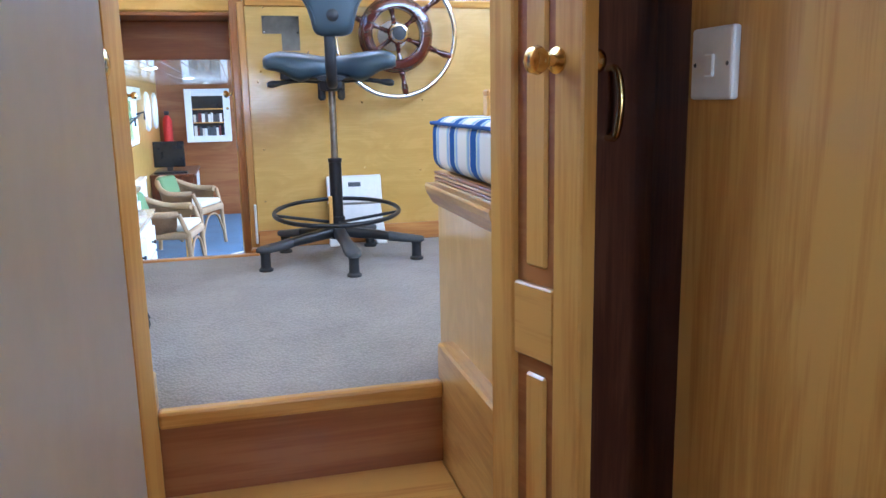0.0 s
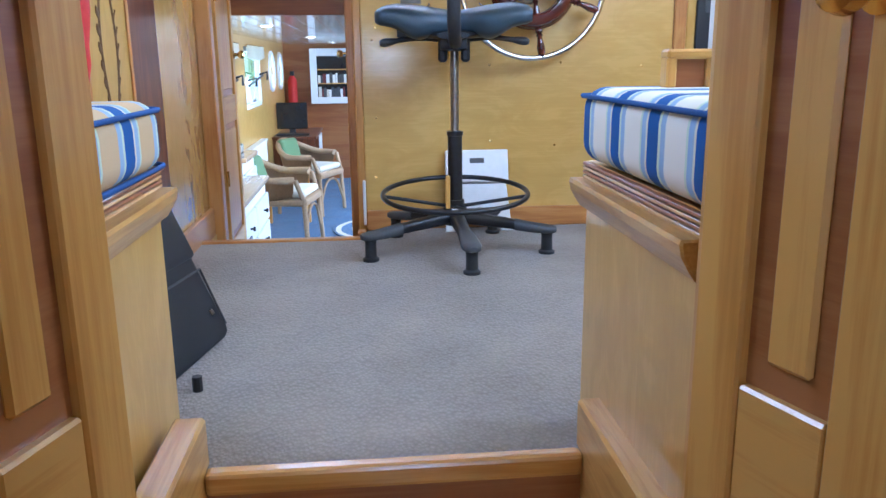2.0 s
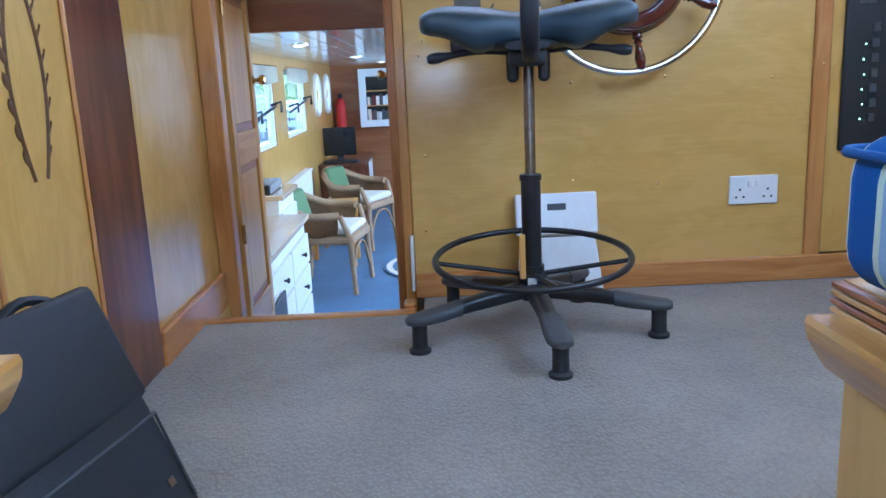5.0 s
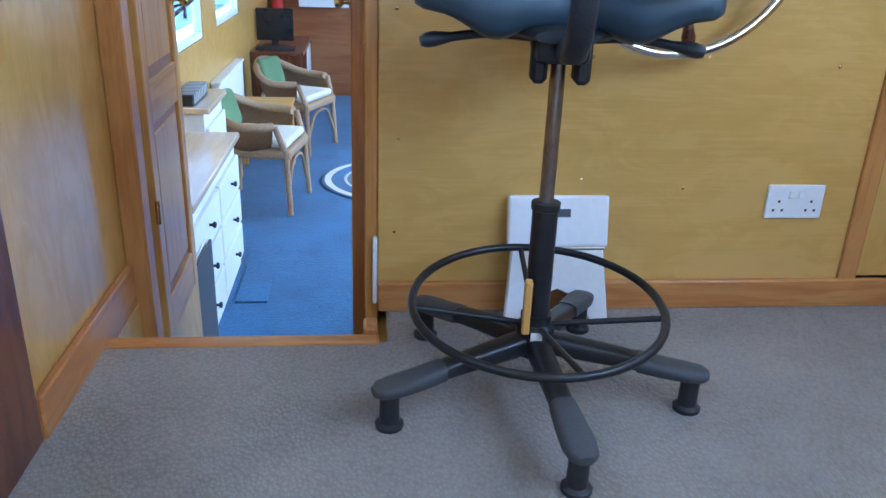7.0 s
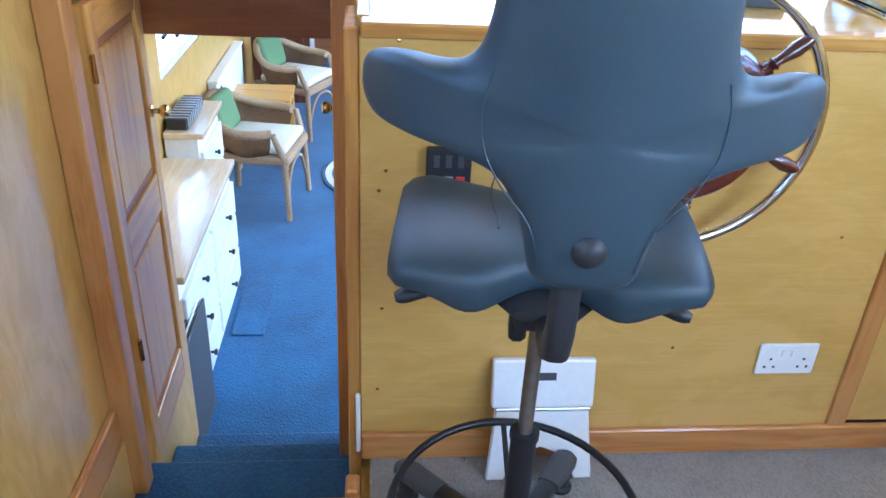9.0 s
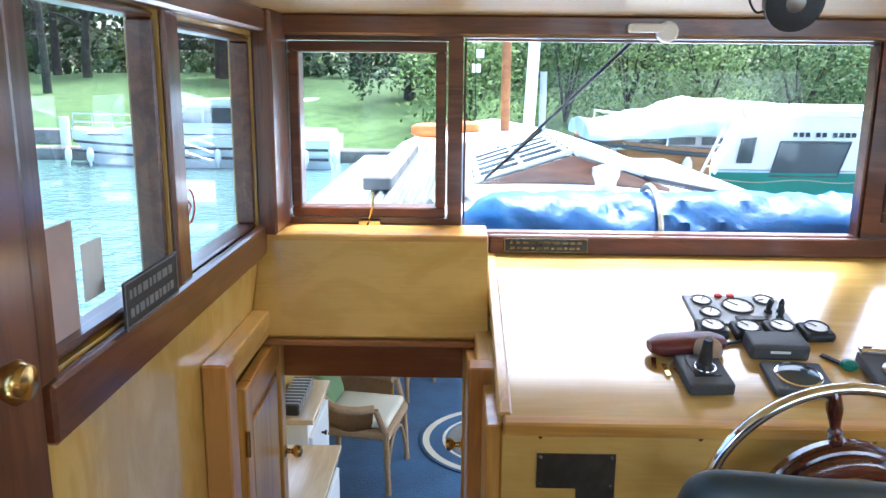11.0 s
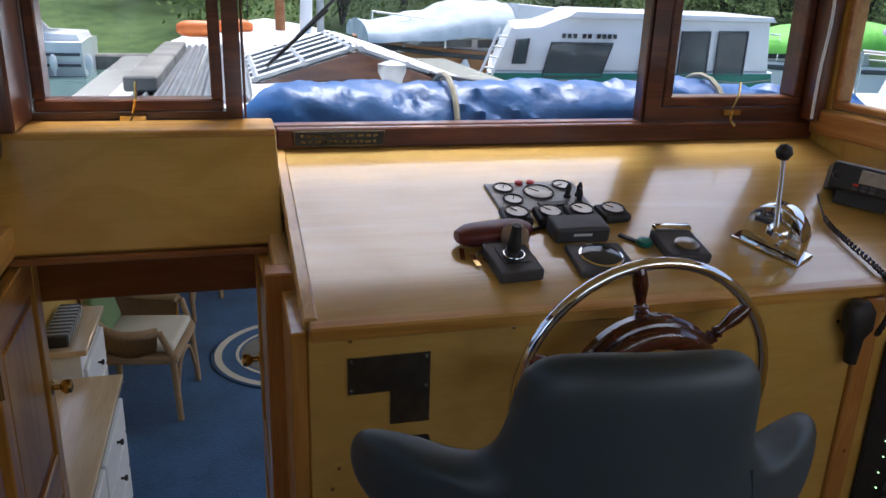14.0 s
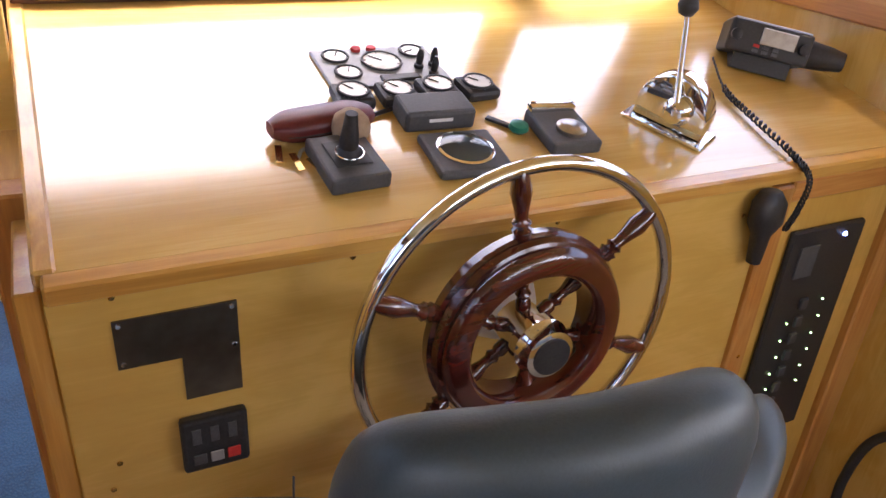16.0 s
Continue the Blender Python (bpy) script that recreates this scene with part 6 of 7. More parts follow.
def tree(at, h, crown, material, seed, trunk=0.2, low=0.3):
    rng = random.Random(seed)
    t = thing("tree", at, "bank-side tree with a leafy uneven crown", "tree", "trees on the bank")
    x, y, z = at
    bend = [(x + rng.uniform(-.12, .12) * i, y, z - 0.3 + h * 0.8 * i / 5) for i in range(6)]
    bm = tube(bmesh.new(), bend, [trunk * (1 - 0.14 * i) for i in range(6)], 8)
    for k in range(8):
        p = Vector(bend[0]).lerp(Vector(bend[-1]), rng.uniform(low, 0.8))
        a = rng.uniform(0, 6.28)
        q = p + Vector((math.cos(a), math.sin(a), rng.uniform(0.4, 1.0))) * crown * 0.7
        tube(bm, [p, p.lerp(q, 0.5) + Vector((0, 0, 0.1)), q], [trunk * 0.4, trunk * 0.28, trunk * 0.1], 5)
    part("trunk", bm, M_BARK, t, "", 60)
    cl = []
    for k in range(40):
        a = rng.uniform(0, 6.28)
        f = rng.uniform(low, 1.05)
        rr = crown * rng.uniform(0.2, 1.0) * (1.15 - 0.6 * abs(f - 0.55))
        cl.append((Vector((x + rr * math.cos(a), y + rr * math.sin(a), z + h * f)), crown * rng.uniform(0.22, 0.42)))
    leaf_mass("crown", t, at, cl, material, rng, 120, 0.12)
    return t


rng = random.Random(4)
for i in range(30):
    x = -52 + 3.1 * i + rng.uniform(-1, 1)
    left = x < -2
    y = rng.uniform(38, 54) if left else rng.uniform(33, 46)
    tree((x, y, bank_z(x, y)), rng.uniform(8, 12), rng.uniform(2.6, 4.0), M_LEAFL if (not left and i % 2 == 1) else M_LEAFD, i, 0.26, 0.30 if left else 0.03)
for i in range(26):
    x = -40 + 3.4 * i + rng.uniform(-1, 1)
    y = rng.uniform(31, 40) if x > 0 else rng.uniform(48, 60)
    at = (x, y, bank_z(x, y))
    b = thing("bush", at, "rounded green bush on the bank", "bush", "bushes on the bank")
    r = rng.uniform(1.0, 2.0) * (1.45 if x > 0 else 1.0)
    bm = bmesh.new()
    for k in range(5):
        a = rng.uniform(0, 6.28)
        tube(bm, [Vector(at), Vector(at) + Vector((math.cos(a) * r * 0.4, math.sin(a) * r * 0.4, r))], [0.05, 0.015], 5)
    part("stems", bm, M_BARK, b)
    cl = [(Vector((x + rng.gauss(0, r * 0.45), y + rng.gauss(0, r * 0.45), at[2] + rng.uniform(0.3, 1.3) * r)), r * 0.5) for _ in range(14)]
    leaf_mass("leaves", b, at, cl, M_LEAFL if i % 3 == 0 else M_LEAF, rng, 110, 0.10)
for i in range(15):
    x = -46 + 3.0 * i + rng.uniform(-1, 1)
    y = rng.uniform(30, 44)
    z = bank_z(x, y)
    tk = thing("tree", (x, y, z), "slender bank-side tree with a bare dark trunk", "tree", "trees on the bank")
    lean = rng.uniform(-0.6, 0.6)
    pts = [(x + lean * (k / 5) ** 2, y, z - 0.3 + 1.7 * k) for k in range(6)]
    bm = tube(bmesh.new(), pts, [0.19 - 0.022 * k for k in range(6)], 8)
    for k in range(7):
        p = Vector(pts[2]).lerp(Vector(pts[5]), rng.random())
        a = rng.uniform(0, 6.28)
        q = p + Vector((math.cos(a) * 1.3, math.sin(a) * 1.3, rng.uniform(0.4, 1.2)))
        tube(bm, [p, p.lerp(q, 0.5) + Vector((0, 0, -0.08)), q], [0.06, 0.04, 0.012], 5)
    part("trunk", bm, M_BARK, tk, "", 60)
    cl = [(Vector((x + lean + rng.gauss(0, 1.2), y + rng.gauss(0, 1.2), z + rng.uniform(4.2, 9.5))), rng.uniform(0.7, 1.2)) for _ in range(24)]
    leaf_mass("crown", tk, (x, y, z), cl, M_LEAFD, rng, 90, 0.11)
for i in range(17):
    x = 1.0 + 2.7 * i + rng.uniform(-0.7, 0.7)
    y = rng.uniform(28.0, 32.0)
    at = (x, y, bank_z(x, y))
    b = thing("bush", at, "tall feathery light green bush by the water", "bush", "bushes on the bank")
    r = rng.uniform(2.0, 3.0)
    bm = bmesh.new()
    for k in range(7):
        a = rng.uniform(0, 6.28)
        tube(bm, [Vector(at), Vector(at) + Vector((math.cos(a) * r * 0.4, math.sin(a) * r * 0.4, r * 1.2))], [0.06, 0.015], 5)
    part("stems", bm, M_BARK, b)
    cl = [(Vector((x + rng.gauss(0, r * 0.42), y + rng.gauss(0, r * 0.35), at[2] + rng.uniform(0.1, 1.7) * r)), r * 0.5) for _ in range(26)]
    leaf_mass("leaves", b, at, cl, (M_LEAFL, M_LEAF, M_LEAFL)[i % 3], rng, 150, 0.10)
# distant wood behind the bank, one mass of foliage
wood_at = (0, 52, 1.0)
far = thing("far_wood", wood_at, "dense dark wood beyond the bank", "wood", "", "stuff")
cl = []
for i in range(1100):
    x = rng.uniform(-95, 95)
    hh = 11 + 3 * noise.noise((x * 0.06, 3, 0)) + 1.5 * noise.noise((x * 0.4, 1, 0))
    cl.append((Vector((x, rng.uniform(47, 58), 1.2 + hh * rng.uniform(0.0, 1.0) ** 1.2)), rng.uniform(1.4, 2.8)))
tagged(leaf_mass("foliage", far, wood_at, cl, M_LEAFD, rng, 80, 0.30), kind="stuff")

# own cabin roof ahead of the wheelhouse
ROOF = [(4.68, 2.6, 0.83), (6.5, 2.58, 0.82), (9.0, 2.52, 0.81), (12.0, 2.40, 0.80), (13.6, 2.1, 0.81), (14.6, 1.5, 0.83), (15.2, 0.6, 0.85)]
bm = bmesh.new()
rings = []
for y, w, cx in ROOF:
    col = []
    for k in range(13):
        u = -1 + k / 6
        col.append(bm.verts.new((cx + u * w / 2, y, 0.90 + 0.15 * (1 - u * u) ** 0.75)))
    col += [bm.verts.new((cx + w / 2, y, 0.89)), bm.verts.new((cx - w / 2, y, 0.89))]
    rings.append(col)
for p, q in zip(rings, rings[1:]):
    for k in range(15):
        bm.faces.new((p[k], p[(k + 1) % 15], q[(k + 1) % 15], q[k]))
bm.faces.new(rings[0])
bm.faces.new(rings[-1])
setting("coachroof", bm, M_DECK, "white painted arched cabin roof ahead of the wheelhouse", 40)
for nm, x0, x1 in (("hull_side_left", -0.95, -0.70), ("hull_side_right", 2.43, 2.65)):
    setting(nm, B(x0, x1, 1.0, 12.0, -1.2, 0.20, bevel=0.05, seg=2), M_DECK, "own hull and side deck beside the cabin")
setting("hull_bow", B(-0.5, 2.1, 10.62, 14.6, -1.2, 0.3, bevel=0.1, seg=2), M_DECK, "own hull below the foredeck")
tr = thing("tarpaulin_roll", (1.2, 4.9, 1.0), "rolled blue tarpaulin tied along the cabin roof", "tarpaulin")
bm = bmesh.new()
rngt = random.Random(12)
rings = []
for i in range(116):
    x = 0.27 + 0.0188 * i
    e = min(1, (i + 0.4) / 7, (115.4 - i) / 7) ** 0.5
    ring = []
    for k in range(36):
        a = 2 * math.pi * k / 36
        n1 = noise.noise((x * 5, math.cos(a) * 1.6, math.sin(a) * 1.6))
        n2 = abs(noise.noise((x * 9 + 3 * math.sin(a), math.cos(a) * 3.5 + x * 4, 7)))
        r = 0.145 * e * (1 + 0.10 * n1 - 0.26 * n2 + 0.09 * abs(noise.noise((x * 26, a * 5, 2))))
        ring.append(bm.verts.new((x, 4.90 + r * 1.1 * math.cos(a), 1.185 + 0.02 * noise.noise((x * 2, 0, 0)) - 0.02 * max(0, x - 1.4) + r * math.sin(a))))
    rings.append(ring)
for p, q in zip(rings, rings[1:]):
    for k in range(36):
        bm.faces.new((p[k], p[(k + 1) % 36], q[(k + 1) % 36], q[k]))
bm.faces.new(rings[0])
bm.faces.new(rings[-1])
part("sheet", bm, M_TARP, tr, "", 50)
for x in (0.87, 1.75):
    part("tie", tube(bmesh.new(), ring_pts((x, 4.90, 1.187), 0.158, 20, (0, 1.08, 0), (0, 0, 1)), 0.009, 6, True), M_ROPE, tr)
sk = thing("skylight", (0.95, 7.9, 1.03), "grey gabled deck skylight with protective bars", "skylight")
for s, x0, x1 in ((-1, 0.37, 0.97), (1, 1.57, 0.97)):
    bm = bmesh.new()
    q = [(x0, 7.2, 1.03), (x1, 7.2, 1.22), (x1, 8.6, 1.22), (x0, 8.6, 1.03)]
    bm.faces.new([bm.verts.new(v) for v in q])
    bmesh.ops.solidify(bm, geom=bm.faces[:], thickness=0.02)
    part("slope", bm, M_DARKGLASS, sk)
    for k in range(6):
        y = 7.22 + 0.27 * k
        part("bar", R((x0, y, 1.055), (x1, y, 1.245), 0.018, n=6), M_GREYMETAL, sk)
    for f in (0.05, 0.5, 0.95):
        part("rail", R((x0 + (x1 - x0) * f, 7.2, 1.055 + 0.19 * f), (x0 + (x1 - x0) * f, 8.6, 1.055 + 0.19 * f), 0.02, n=6), M_GREYMETAL, sk)
bm = bmesh.new()
prism(bm, [(0.37, 0.95), (1.57, 0.95), (1.57, 1.03), (0.97, 1.22), (0.37, 1.03)], 0.03, Matrix.Translation((0, 7.22, 0)) @ Matrix.Rotation(radians(90), 4, 'X'))
part("gable", bm, M_MAHOGX, sk, "red-brown gable end")
for i in range(2):
    x0 = -0.26 + 0.31 * i
    bd = thing("roof_sheet", (x0 + 0.18, 8.0, 1.0), "grey corrugated metal sheet lying on the roof", "sheet", "sheets on the roof")
    bm = bmesh.new()
    a = [bm.verts.new((x0 + 0.0102 * k, 6.5, 1.0 + 0.03 * i + 0.0012 * k + 0.014 * math.sin(k * 1.05))) for k in range(31)]
    b_ = [bm.verts.new((x0 + 0.05 + 0.0098 * k, 10.2, 1.0 + 0.03 * i + 0.0012 * k + 0.014 * math.sin(k * 1.05))) for k in range(31)]
    for k in range(30):
        bm.faces.new((a[k], a[k + 1], b_[k + 1], b_[k]))
    bmesh.ops.solidify(bm, geom=bm.faces[:], thickness=0.003)
    part("corrugation", bm, M_GREYMETAL, bd, "", 60)
pk = single("timber_baulk", box(bmesh.new(), -0.085, 0.085, -1.25, 1.25, 0, 0.08, bevel=0.01, m=pose(-0.18, 8.25, 1.02, 0, 0, -1)), M_STONE, "weathered grey timber baulk on the roof", "timber")
for x, y in ((-0.05, 11.5), (0.35, 12.0)):
    bo = thing("fender", (x, y, 1.0), "orange mooring fender lying on the roof", "fender", "orange fenders")
    part("body", loft(bmesh.new(), [((x - 0.2 + 0.05 * k, y, 1.09), (0, 0.085 * max(0.2, 1 - abs(k / 4 - 1) ** 4) ** 0.5, 0), (0, 0, 0.085 * max(0.2, 1 - abs(k / 4 - 1) ** 4) ** 0.5)) for k in range(9)], 14, 2), M_ORANGE, bo, "", 60)
ms = thing("mast", (0.87, 12.2, 1.0), "red-brown tabernacle mast on the foredeck", "mast")
part("pole", R((0.87, 12.2, 0.95), (0.87, 12.2, 4.2), 0.06, 0.05, 12), M_RISER, ms, "", 50)
m2 = thing("flag_mast", (1.13, 10.4, 1.0), "white pole with pennant, tassels and stays", "mast")
part("pole", R((1.13, 10.4, 0.95), (1.13, 10.4, 1.75), 0.035, n=12), M_GREYMETAL, m2, "", 50)
part("spar", R((1.14, 12.0, 1.0), (1.24, 12.0, 3.4), 0.07, n=12), M_WHITE, m2, "", 50)
part("pennant", B(1.28, 1.5, 12.0, 12.01, 2.35, 2.5), M_RED, m2, "red pennant")
for i in range(4):
    part("tassel", B(0.45 + 0.04 * (i % 2), 0.55 + 0.04 * (i % 2), 12.0, 12.03, 1.75 + 0.17 * i, 1.85 + 0.17 * i), M_PLASTICW, m2, "pale cloth tassel")
part("stay", R((0.5, 12.0, 1.2), (0.48, 12.0, 3.0), 0.006, n=5), M_BLACK, m2)
vn = thing("deck_vent", (1.2, 7.0, 1.0), "small grey cowl ventilator beside the skylight", "ventilator")
part("cowl", lathe(bmesh.new(), [(0.06, 1.03), (0.06, 1.10), (0.08, 1.14), (0.08, 1.18), (0.02, 1.20)], Matrix.Translation((1.12, 6.9, 0)), 14), M_GREYMETAL, vn, "", 50)
rp = thing("deck_rope", (1.4, 6.8, 1.04), "rope lying across the roof", "rope")
part("line", tube(bmesh.new(), smoothline([(0.9, 6.7, 1.06), (1.2, 6.6, 1.065), (1.6, 6.8, 1.05), (2.0, 6.75, 0.98)], 6), 0.015, 6), M_ROPE, rp)
bh = single("boat_hook", R((0.65, 9.6, 1.06), (1.75, 6.2, 1.10), 0.02, n=8), M_BLACK, "black boat hook laid over the roof", "boat hook")


def boat(name, x0, x1, y, wl, deck, bow, hull_mat, label, stripe=None, cabin=(0.3, 0.75, 1.0), windows=3, canopy=None, beam=2.6, glazing=(0.38, 0.85)):
    """A moored boat along x; bow +1 points to greater x."""
    L = x1 - x0
    t = thing(name, ((x0 + x1) / 2, y, wl), label, "boat", "moored boats")
    secs = []
    for i in range(15):
        f = i / 14
        b = f if bow > 0 else 1 - f
        half = beam / 2 * (1 - max(0, (b - 0.55) / 0.45) ** 2.2) * 0.98 + 0.04
        sheer = deck + 0.25 * b * b
        secs.append((x0 + L * f + bow * 0.0, half, sheer))
    bm = bmesh.new()
    rings = []
    for x, half, sheer in secs:
        b = (x - x0) / L if bow > 0 else (x1 - x) / L
        rings.append([bm.verts.new(v) for v in ((x - bow * 0.5 * b, y - half * 0.78, wl - 0.2), (x - bow * 0.15 * b, y - half * 0.95, (wl + sheer) / 2), (x, y - half, sheer), (x, y, sheer + 0.04), (x, y + half, sheer), (x - bow * 0.5 * b, y + half * 0.78, wl - 0.2))])
    for p, q in zip(rings, rings[1:]):
        for k in range(6):
            bm.faces.new((p[k], p[(k + 1) % 6], q[(k + 1) % 6], q[k]))
    bm.faces.new(rings[0])
    bm.faces.new(rings[-1])
    part("hull", bm, hull_mat, t, "", 50)
    rub = [(x, y - half - 0.015, sheer - 0.10) for x, half, sheer in secs]
    part("rubbing_strake", tube(bmesh.new(), rub, 0.045, 6), stripe or M_GREYP, t, "", 60)
    c0, c1, ch = cabin
    ca, cb, z0, z1 = x0 + L * c0, x0 + L * c1, deck, deck + ch
    hw = beam * 0.36
    lean = 0.35
    prof = [(ca, z0), (ca + (lean if bow < 0 else 0.08), z1), (cb - (lean if bow > 0 else 0.08), z1), (cb, z0)]
    cab_ = part("cabin", prism(bmesh.new(), prof, 2 * hw, Matrix.Translation((0, y + hw, 0)) @ Matrix.Rotation(radians(90), 4, 'X'), 0.05, 2), M_GRP, t, "white cabin", 40)
    part("roof", B(ca + 0.05, cb - 0.05, y - hw - 0.08, y + hw + 0.08, z1 - 0.02, z1 + 0.06, bevel=0.03, seg=2), M_GRP, t, "", 40)
    span = (cb - ca - 0.7) / windows
    for k in range(windows):
        xa = ca + 0.35 + span * k
        bm = bmesh.new()
        sl = 0.12
        prism(bm, [(xa + 0.06, z0 + ch * glazing[0]), (xa + span - 0.06, z0 + ch * glazing[0]), (xa + span - 0.06 - (sl if k == windows - 1 else 0), z0 + ch * glazing[1]), (xa + 0.06 + (sl if k == 0 else 0), z0 + ch * glazing[1])], 0.03, Matrix.Translation((0, y - hw + 0.015, 0)) @ Matrix.Rotation(radians(90), 4, 'X'), 0.004, 1)
        part("window", bm, M_DARKGLASS, cab_, "dark tinted window")
    # guard rail, fenders
    post = []
    for f in (0.06, 0.2, 0.34) if bow < 0 else (0.66, 0.8, 0.94):
        i = round(f * 14)
        x, half, sheer = secs[i]
        post.append((x, y - half * 0.9, sheer))
        part("stanchion", R((x, y - half * 0.9, sheer), (x, y - half * 0.9, sheer + 0.5), 0.018, n=6), M_CHROME, t)
    part("guard_rail", tube(bmesh.new(), [(a, b, c + 0.5) for a, b, c in post], 0.018, 6), M_CHROME, t)
    for f in (0.15, 0.45, 0.8, 0.92):
        x, half, sheer = secs[round(f * 14)]
        part("fender", loft(bmesh.new(), [((x, y - half - 0.12, sheer - 0.15 - 0.1 * k), (0.09 * (1 if 0 < k < 4 else 0.4), 0, 0), (0, 0.09 * (1 if 0 < k < 4 else 0.4), 0)) for k in range(5)], 10, 2), M_PLASTICW, t, "white fender", 60)
    return t


def side_plate(outline, y, depth, bevel=0.01):
    """An outline in x and z, standing across y."""
    return prism(bmesh.new(), outline, depth, Matrix.Translation((0, y + depth, 0)) @ Matrix.Rotation(radians(90), 4, 'X'), bevel, 2)


def cruiser():
    t = thing("cabin_cruiser", (-6.8, 25.0, -0.8), "white moored cabin cruiser with raked windscreen and tinted windows", "boat", "moored boats")
    bm = bmesh.new()
    rings = []
    for k in range(17):
        f = k / 16
        x = -10.75 + 7.6 * f
        w = 1.3 * min(1.0, (0.04 + f / 0.42) ** 0.6 if f < 0.42 else 1.0)
        sheer = 0.02 + 0.16 * (1 - f) ** 2
        rake = 0.7 * (1 - f) ** 3
        rings.append([bm.verts.new(v) for v in ((x + rake, 25 - w * 0.8, -1.0), (x + rake * 0.5, 25 - w * 0.96, -0.5), (x, 25 - w, sheer - 0.25), (x, 25 - w, sheer), (x, 25, sheer + 0.05), (x, 25 + w, sheer), (x + rake, 25 + w * 0.8, -1.0))])
    for p, q in zip(rings, rings[1:]):
        for k in range(7):
            bm.faces.new((p[k], p[(k + 1) % 7], q[(k + 1) % 7], q[k]))
    bm.faces.new(rings[0])
    bm.faces.new(rings[-1])
    hull = part("hull", bm, M_GRP, t, "white hull", 40)
    for z in (-0.26, -0.52):
        part("rubbing_strake", tube(bmesh.new(), [(-10.7 + 7.5 * k / 16, 25 - 1.32 * min(1.0, (0.05 + (k / 16) / 0.42) ** 0.6 if k / 16 < 0.42 else 1.0), z + 0.1 * (1 - k / 16) ** 2) for k in range(17)], 0.035, 6), M_GREYP, hull, "dark strake", 60)
    part("foredeck", side_plate([(-10.0, 0.1), (-8.6, 0.34), (-7.9, 0.36), (-3.3, 0.20), (-3.2, 0.0), (-10.1, 0.05)], 24.05, 1.9, 0.05), M_GRP, t, "", 40)
    cab_ = part("cabin", side_plate([(-8.0, 0.30), (-7.15, 0.92), (-4.75, 0.92), (-4.55, 0.6), (-4.2, 0.22)], 24.1, 1.8, 0.05), M_GRP, t, "white cabin", 40)
    part("roof", side_plate([(-7.65, 0.88), (-7.2, 1.03), (-6.2, 1.10), (-4.2, 1.08), (-3.75, 1.10), (-3.9, 1.02), (-4.7, 0.90)], 24.0, 2.0, 0.04), M_GRP, t, "overhanging white roof", 40)
    for o in ([(-7.62, 0.42), (-7.12, 0.82), (-6.75, 0.82), (-6.75, 0.42)], [(-6.68, 0.42), (-6.68, 0.84), (-5.75, 0.84), (-5.75, 0.42)], [(-5.65, 0.42), (-5.65, 0.82), (-4.95, 0.82), (-4.75, 0.42)]):
        part("window", side_plate(o, 24.06, 0.05, 0.005), M_DARKGLASS, cab_, "dark tinted window")
    for x in (-8.5, -7.7):
        part("porthole", side_plate([(x + 0.18 * math.cos(2 * math.pi * k / 14), 0.20 + 0.07 * math.sin(2 * math.pi * k / 14)) for k in range(14)], 24.02, 0.05, 0.004), M_DARKGLASS, t, "oval dark porthole")
    for k in range(5):
        x = -10.6 + 0.62 * k
        part("stanchion", R((x, 24.6 - 0.14 * k, 0.12), (x, 24.6 - 0.14 * k, 0.62), 0.02, n=6), M_CHROME, t)
    for z in (0.40, 0.62):
        part("guard_rail", tube(bmesh.new(), [(-10.6 + 0.62 * k, 24.6 - 0.14 * k, z) for k in range(5)], 0.02, 6), M_CHROME, t)
    for x in (-10.3, -9.7, -6.2, -4.1, -3.8, -3.0):
        part("fender", loft(bmesh.new(), [((x, 23.58, -0.25 - 0.1 * k), (0.09 * (1 if 0 < k < 4 else 0.4), 0, 0), (0, 0.09 * (1 if 0 < k < 4 else 0.4), 0)) for k in range(6)], 10, 2), M_PLASTICW, t, "white fender", 60)
    return t


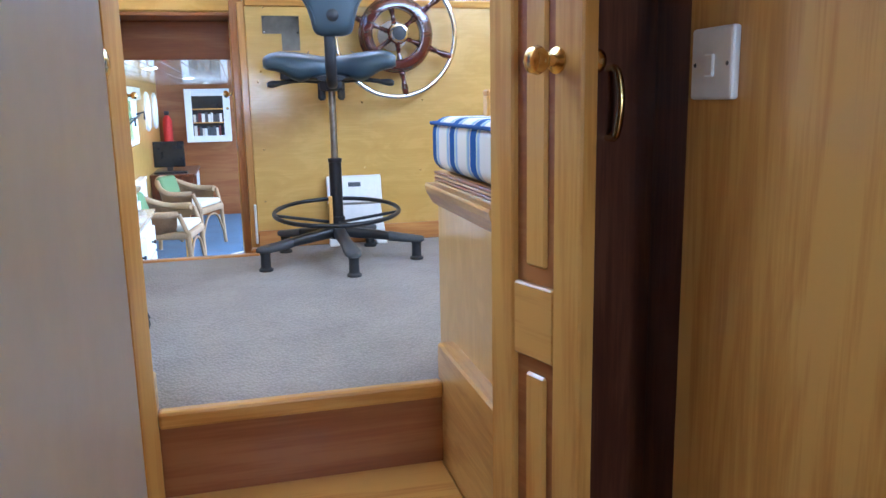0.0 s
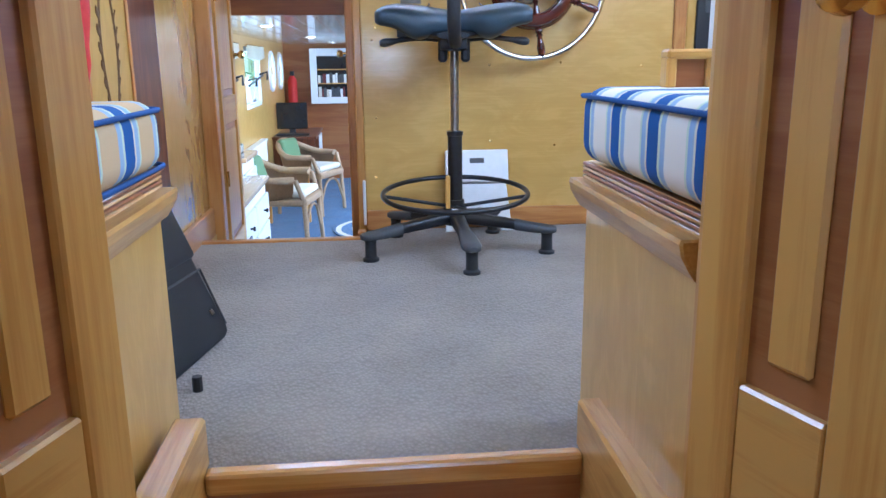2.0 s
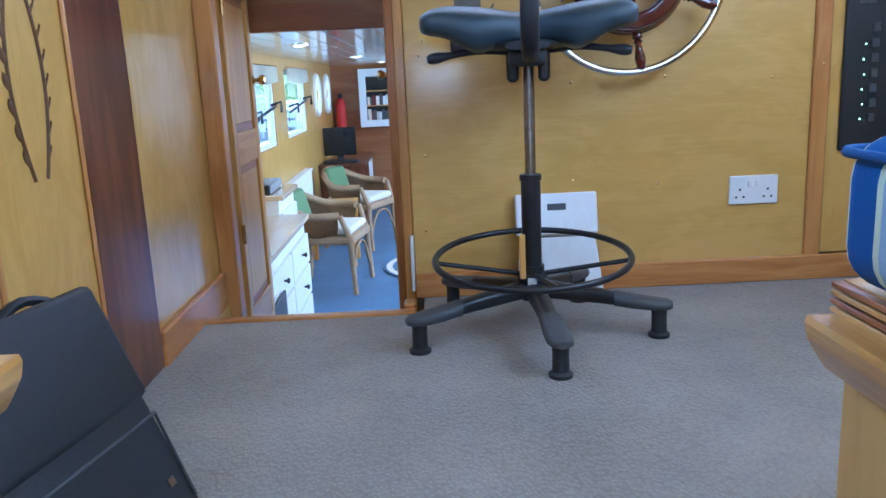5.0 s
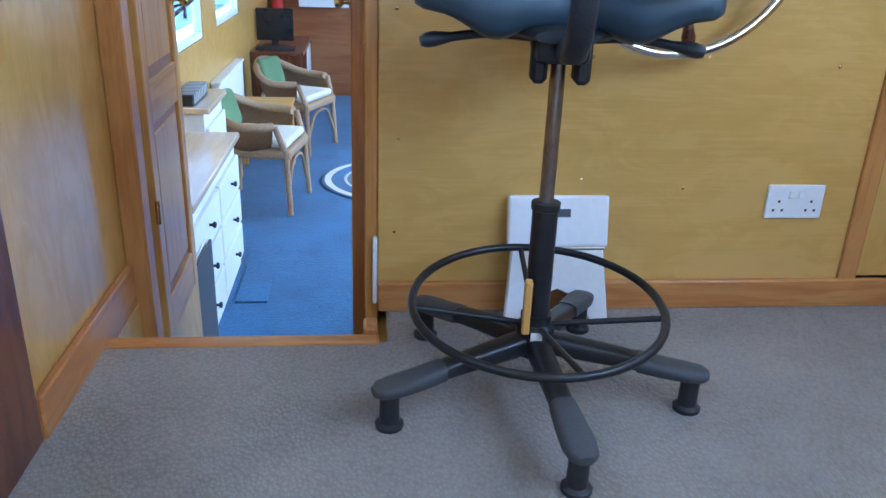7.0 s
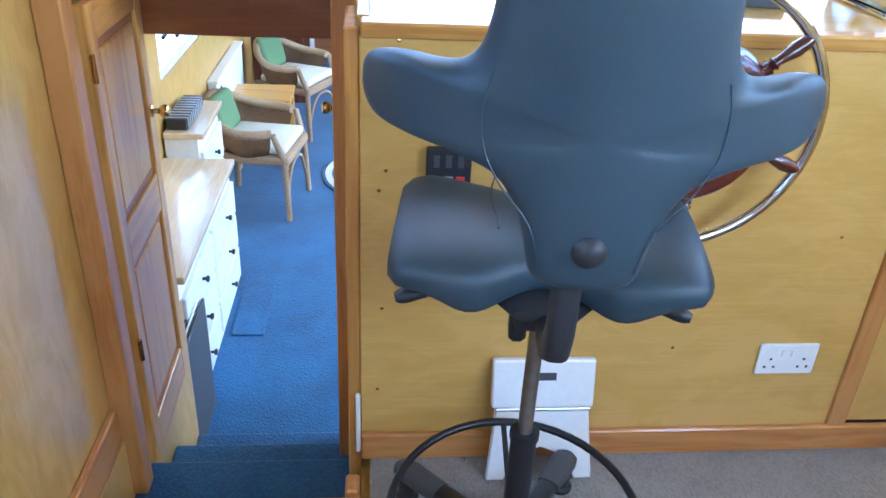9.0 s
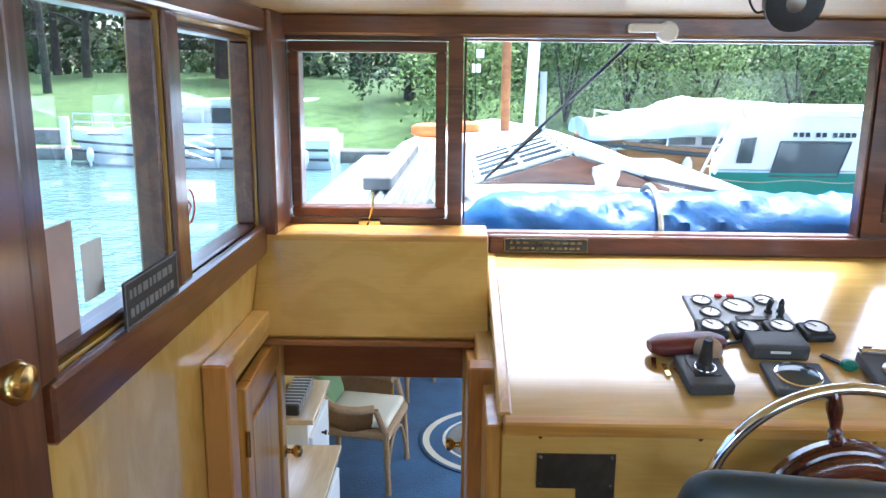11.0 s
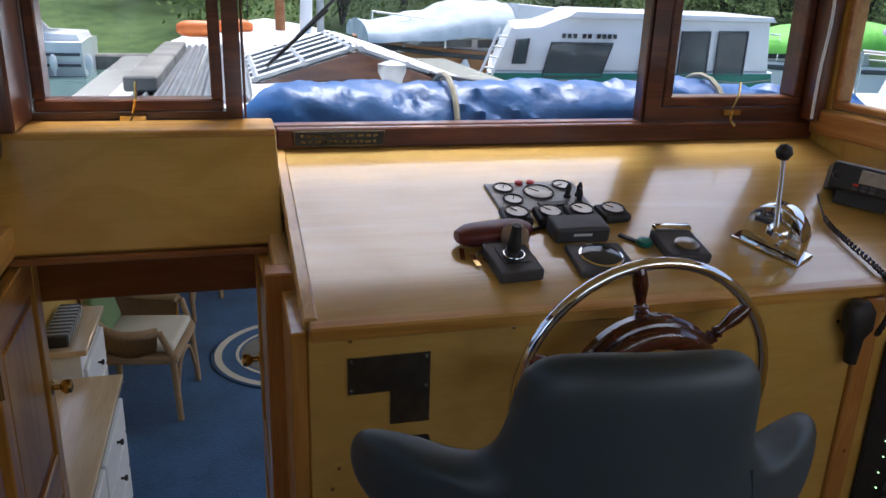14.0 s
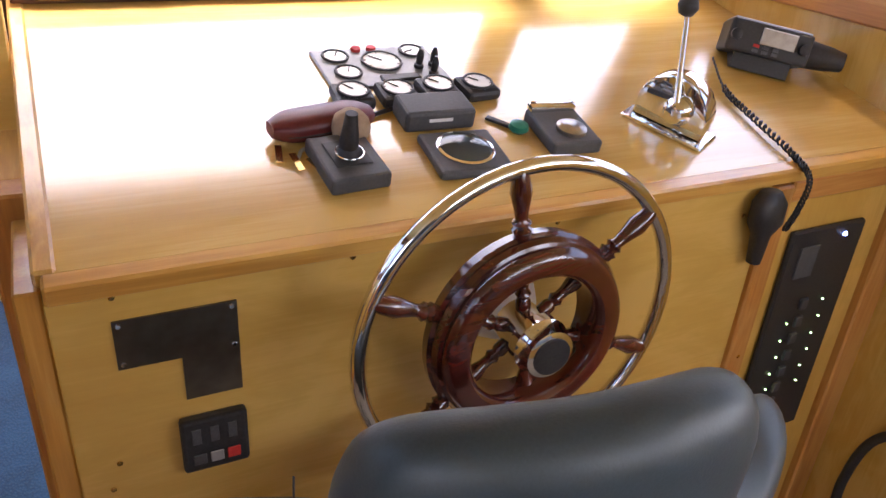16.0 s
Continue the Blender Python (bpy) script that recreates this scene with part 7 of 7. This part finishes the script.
def river_boat():
    y = 11.9
    t = thing("river_boat", (5.4, 13.1, -0.8), "white and green moored river boat with cabin windows", "boat", "moored boats")
    part("hull", side_plate([(3.62, -1.0), (3.30, 0.30), (3.34, 0.62), (7.45, 0.62), (7.45, -1.0)], y, 2.5, 0.05), M_GRP, t, "white hull", 40)
    part("green_band", side_plate([(3.33, 0.30), (3.36, 0.60), (7.42, 0.60), (7.46, 0.30)], y - 0.012, 0.03, 0.004), M_GREENP, t, "sea-green band")
    part("rubbing_strake", tube(bmesh.new(), [(3.3, y - 0.02, 0.285), (7.48, y - 0.02, 0.285)], 0.03, 6), M_GRP, t)
    part("rope", tube(bmesh.new(), smoothline([(3.4 + 0.5 * k, y - 0.03, 0.52 - 0.035 * (k % 2)) for k in range(9)], 5), 0.008, 5), M_ROPE, t, "slack grab line")
    cab_ = part("cabin", side_plate([(3.38, 0.62), (3.62, 1.14), (4.0, 1.17), (4.35, 1.30), (7.3, 1.30), (7.38, 0.62)], y + 0.02, 2.4, 0.04), M_GRP, t, "white cabin", 40)
    part("roof", side_plate([(4.3, 1.27), (4.45, 1.36), (7.3, 1.34), (7.36, 1.27)], y - 0.05, 2.55, 0.02), M_GRP, t, "", 40)
    for o in ([(3.66, 0.72), (3.70, 1.0), (3.86, 1.02), (3.82, 0.72)], [(4.06, 0.56), (4.16, 0.97), (5.0, 0.97), (4.87, 0.56)],
              [(5.40, 0.58), (5.47, 1.12), (5.80, 1.13), (5.80, 0.58)], [(5.98, 0.58), (5.98, 1.13), (6.39, 1.14), (6.39, 0.58)], [(6.53, 0.58), (6.53, 1.14), (6.96, 1.15), (6.96, 0.58)]):
        w = part("window", side_plate(o, y - 0.006, 0.03, 0.006), M_DARKGLASS, cab_, "dark tinted window")
        part("window_frame", tube(bmesh.new(), [(p[0], y - 0.008, p[1]) for p in o], 0.016, 6, True), M_GREYP, w)
    for k in range(9):
        xa = 4.30 + 0.075 * k + 0.05 * (k > 2) + 0.05 * (k > 4)
        part("lettering", B(xa, xa + 0.05, y - 0.004, y + 0.02, 1.03, 1.085), M_BLACK, t)
    for ob in t.children:
        for v in ob.data.vertices:
            v.co.x += 0.34 * max(0.0, v.co.y + 13.1 - y)
    for dx in (0.0, 0.16):
        part("ladder_rail", R((3.22 + dx, y - 0.05, 0.58), (3.46 + dx, y - 0.05, 1.15), 0.018, n=6), M_WHITE, t)
    for k in range(4):
        part("ladder_rung", R((3.26 + 0.055 * k, y - 0.05, 0.68 + 0.125 * k), (3.42 + 0.055 * k, y - 0.05, 0.66 + 0.125 * k), 0.012, n=6), M_WHITE, t)
    return t


cruiser()
river_boat()
cv = boat("covered_boat", 2.6, 7.0, 18.0, -0.8, 0.40, -1, M_RISER, "dark wooden boat under a pale blue cover", M_GREYP, (0.15, 0.85, 0.3), 2, None, 2.4)
bm = bmesh.new()
rings = []
for i in range(19):
    x = 2.68 + 0.155 * i
    rings.append([bm.verts.new((x, 18 + 1.35 * math.cos(a), 0.50 + (0.46 + 0.38 * min(1, max(0, (i - 4) / 9)) - 0.03 * math.sin(i * 0.9) + 0.09 * noise.noise((x * 2.6 + a, a * 2.4, 0))) * max(0.05, math.sin(a)) ** 0.45)) for a in [math.pi * k / 12 for k in range(13)]])
for p, q in zip(rings, rings[1:]):
    for k in range(12):
        bm.faces.new((p[k], p[k + 1], q[k + 1], q[k]))
bm.faces.new(rings[0])
bm.faces.new(rings[-1])
part("cover", bm, M_GREYTARP, cv, "sagging pale blue cover", 60)
part("wheelhouse_cover", side_plate([(5.45, 0.6), (5.5, 1.34), (6.38, 1.28), (6.45, 0.6)], 16.75, 2.4, 0.05), M_GRP, cv, "white boxy cover", 40)
mb = boat("motor_boat", 5.2, 12.0, 8.9, -0.8, 0.45, -1, M_GRP, "white motor boat moored alongside the pontoon", M_GREYP, (0.3, 0.85, 0.8), 3, None, 2.8)
gt = boat("green_covered_boat", 8.4, 14.6, 17.0, -0.8, 0.3, -1, M_GRP, "white boat under a bright green cover", M_GREYP, (0.25, 0.75, 0.4), 2, None, 2.4)
bm = bmesh.new()
rings = []
for i in range(15):
    x = 8.7 + 0.40 * i
    rings.append([bm.verts.new((x, 17 + 1.25 * math.cos(a), 0.50 + (0.45 + 0.25 * math.exp(-((x - 13.0) / 1.2) ** 2) + 0.07 * noise.noise((x * 1.3, a * 2, 4))) * max(0.05, math.sin(a)) ** 0.6)) for a in [math.pi * k / 12 for k in range(13)]])
for p, q in zip(rings, rings[1:]):
    for k in range(12):
        bm.faces.new((p[k], p[k + 1], q[k + 1], q[k]))
bm.faces.new(rings[0])
bm.faces.new(rings[-1])
part("cover", bm, speckle("bright_green_cover", (0.10, 0.42, 0.03), (0.18, 0.55, 0.06), 4, 0.6, 0, 0.3, 0.02), gt, "bright green cover", 60)
setting("pontoon", B(2.9, 5.6, 3.0, 12.0, -0.6, -0.35, bevel=0.02), M_STONE, "grey pontoon deck beside the boat")
bn = single("quay_bin", B(-13.6, -11.8, 26.4, 27.0, -0.45, 0.05, bevel=0.03), M_STONE, "pale stone block on the bank", "block")
sg = thing("mooring_post", (-10.9, 26.1, -0.5), "white-topped mooring post on the bank", "post")
part("post", R((-11.6, 26.1, -1.0), (-11.6, 26.1, 0.45), 0.14, n=12), M_WHITE, sg, "", 50)
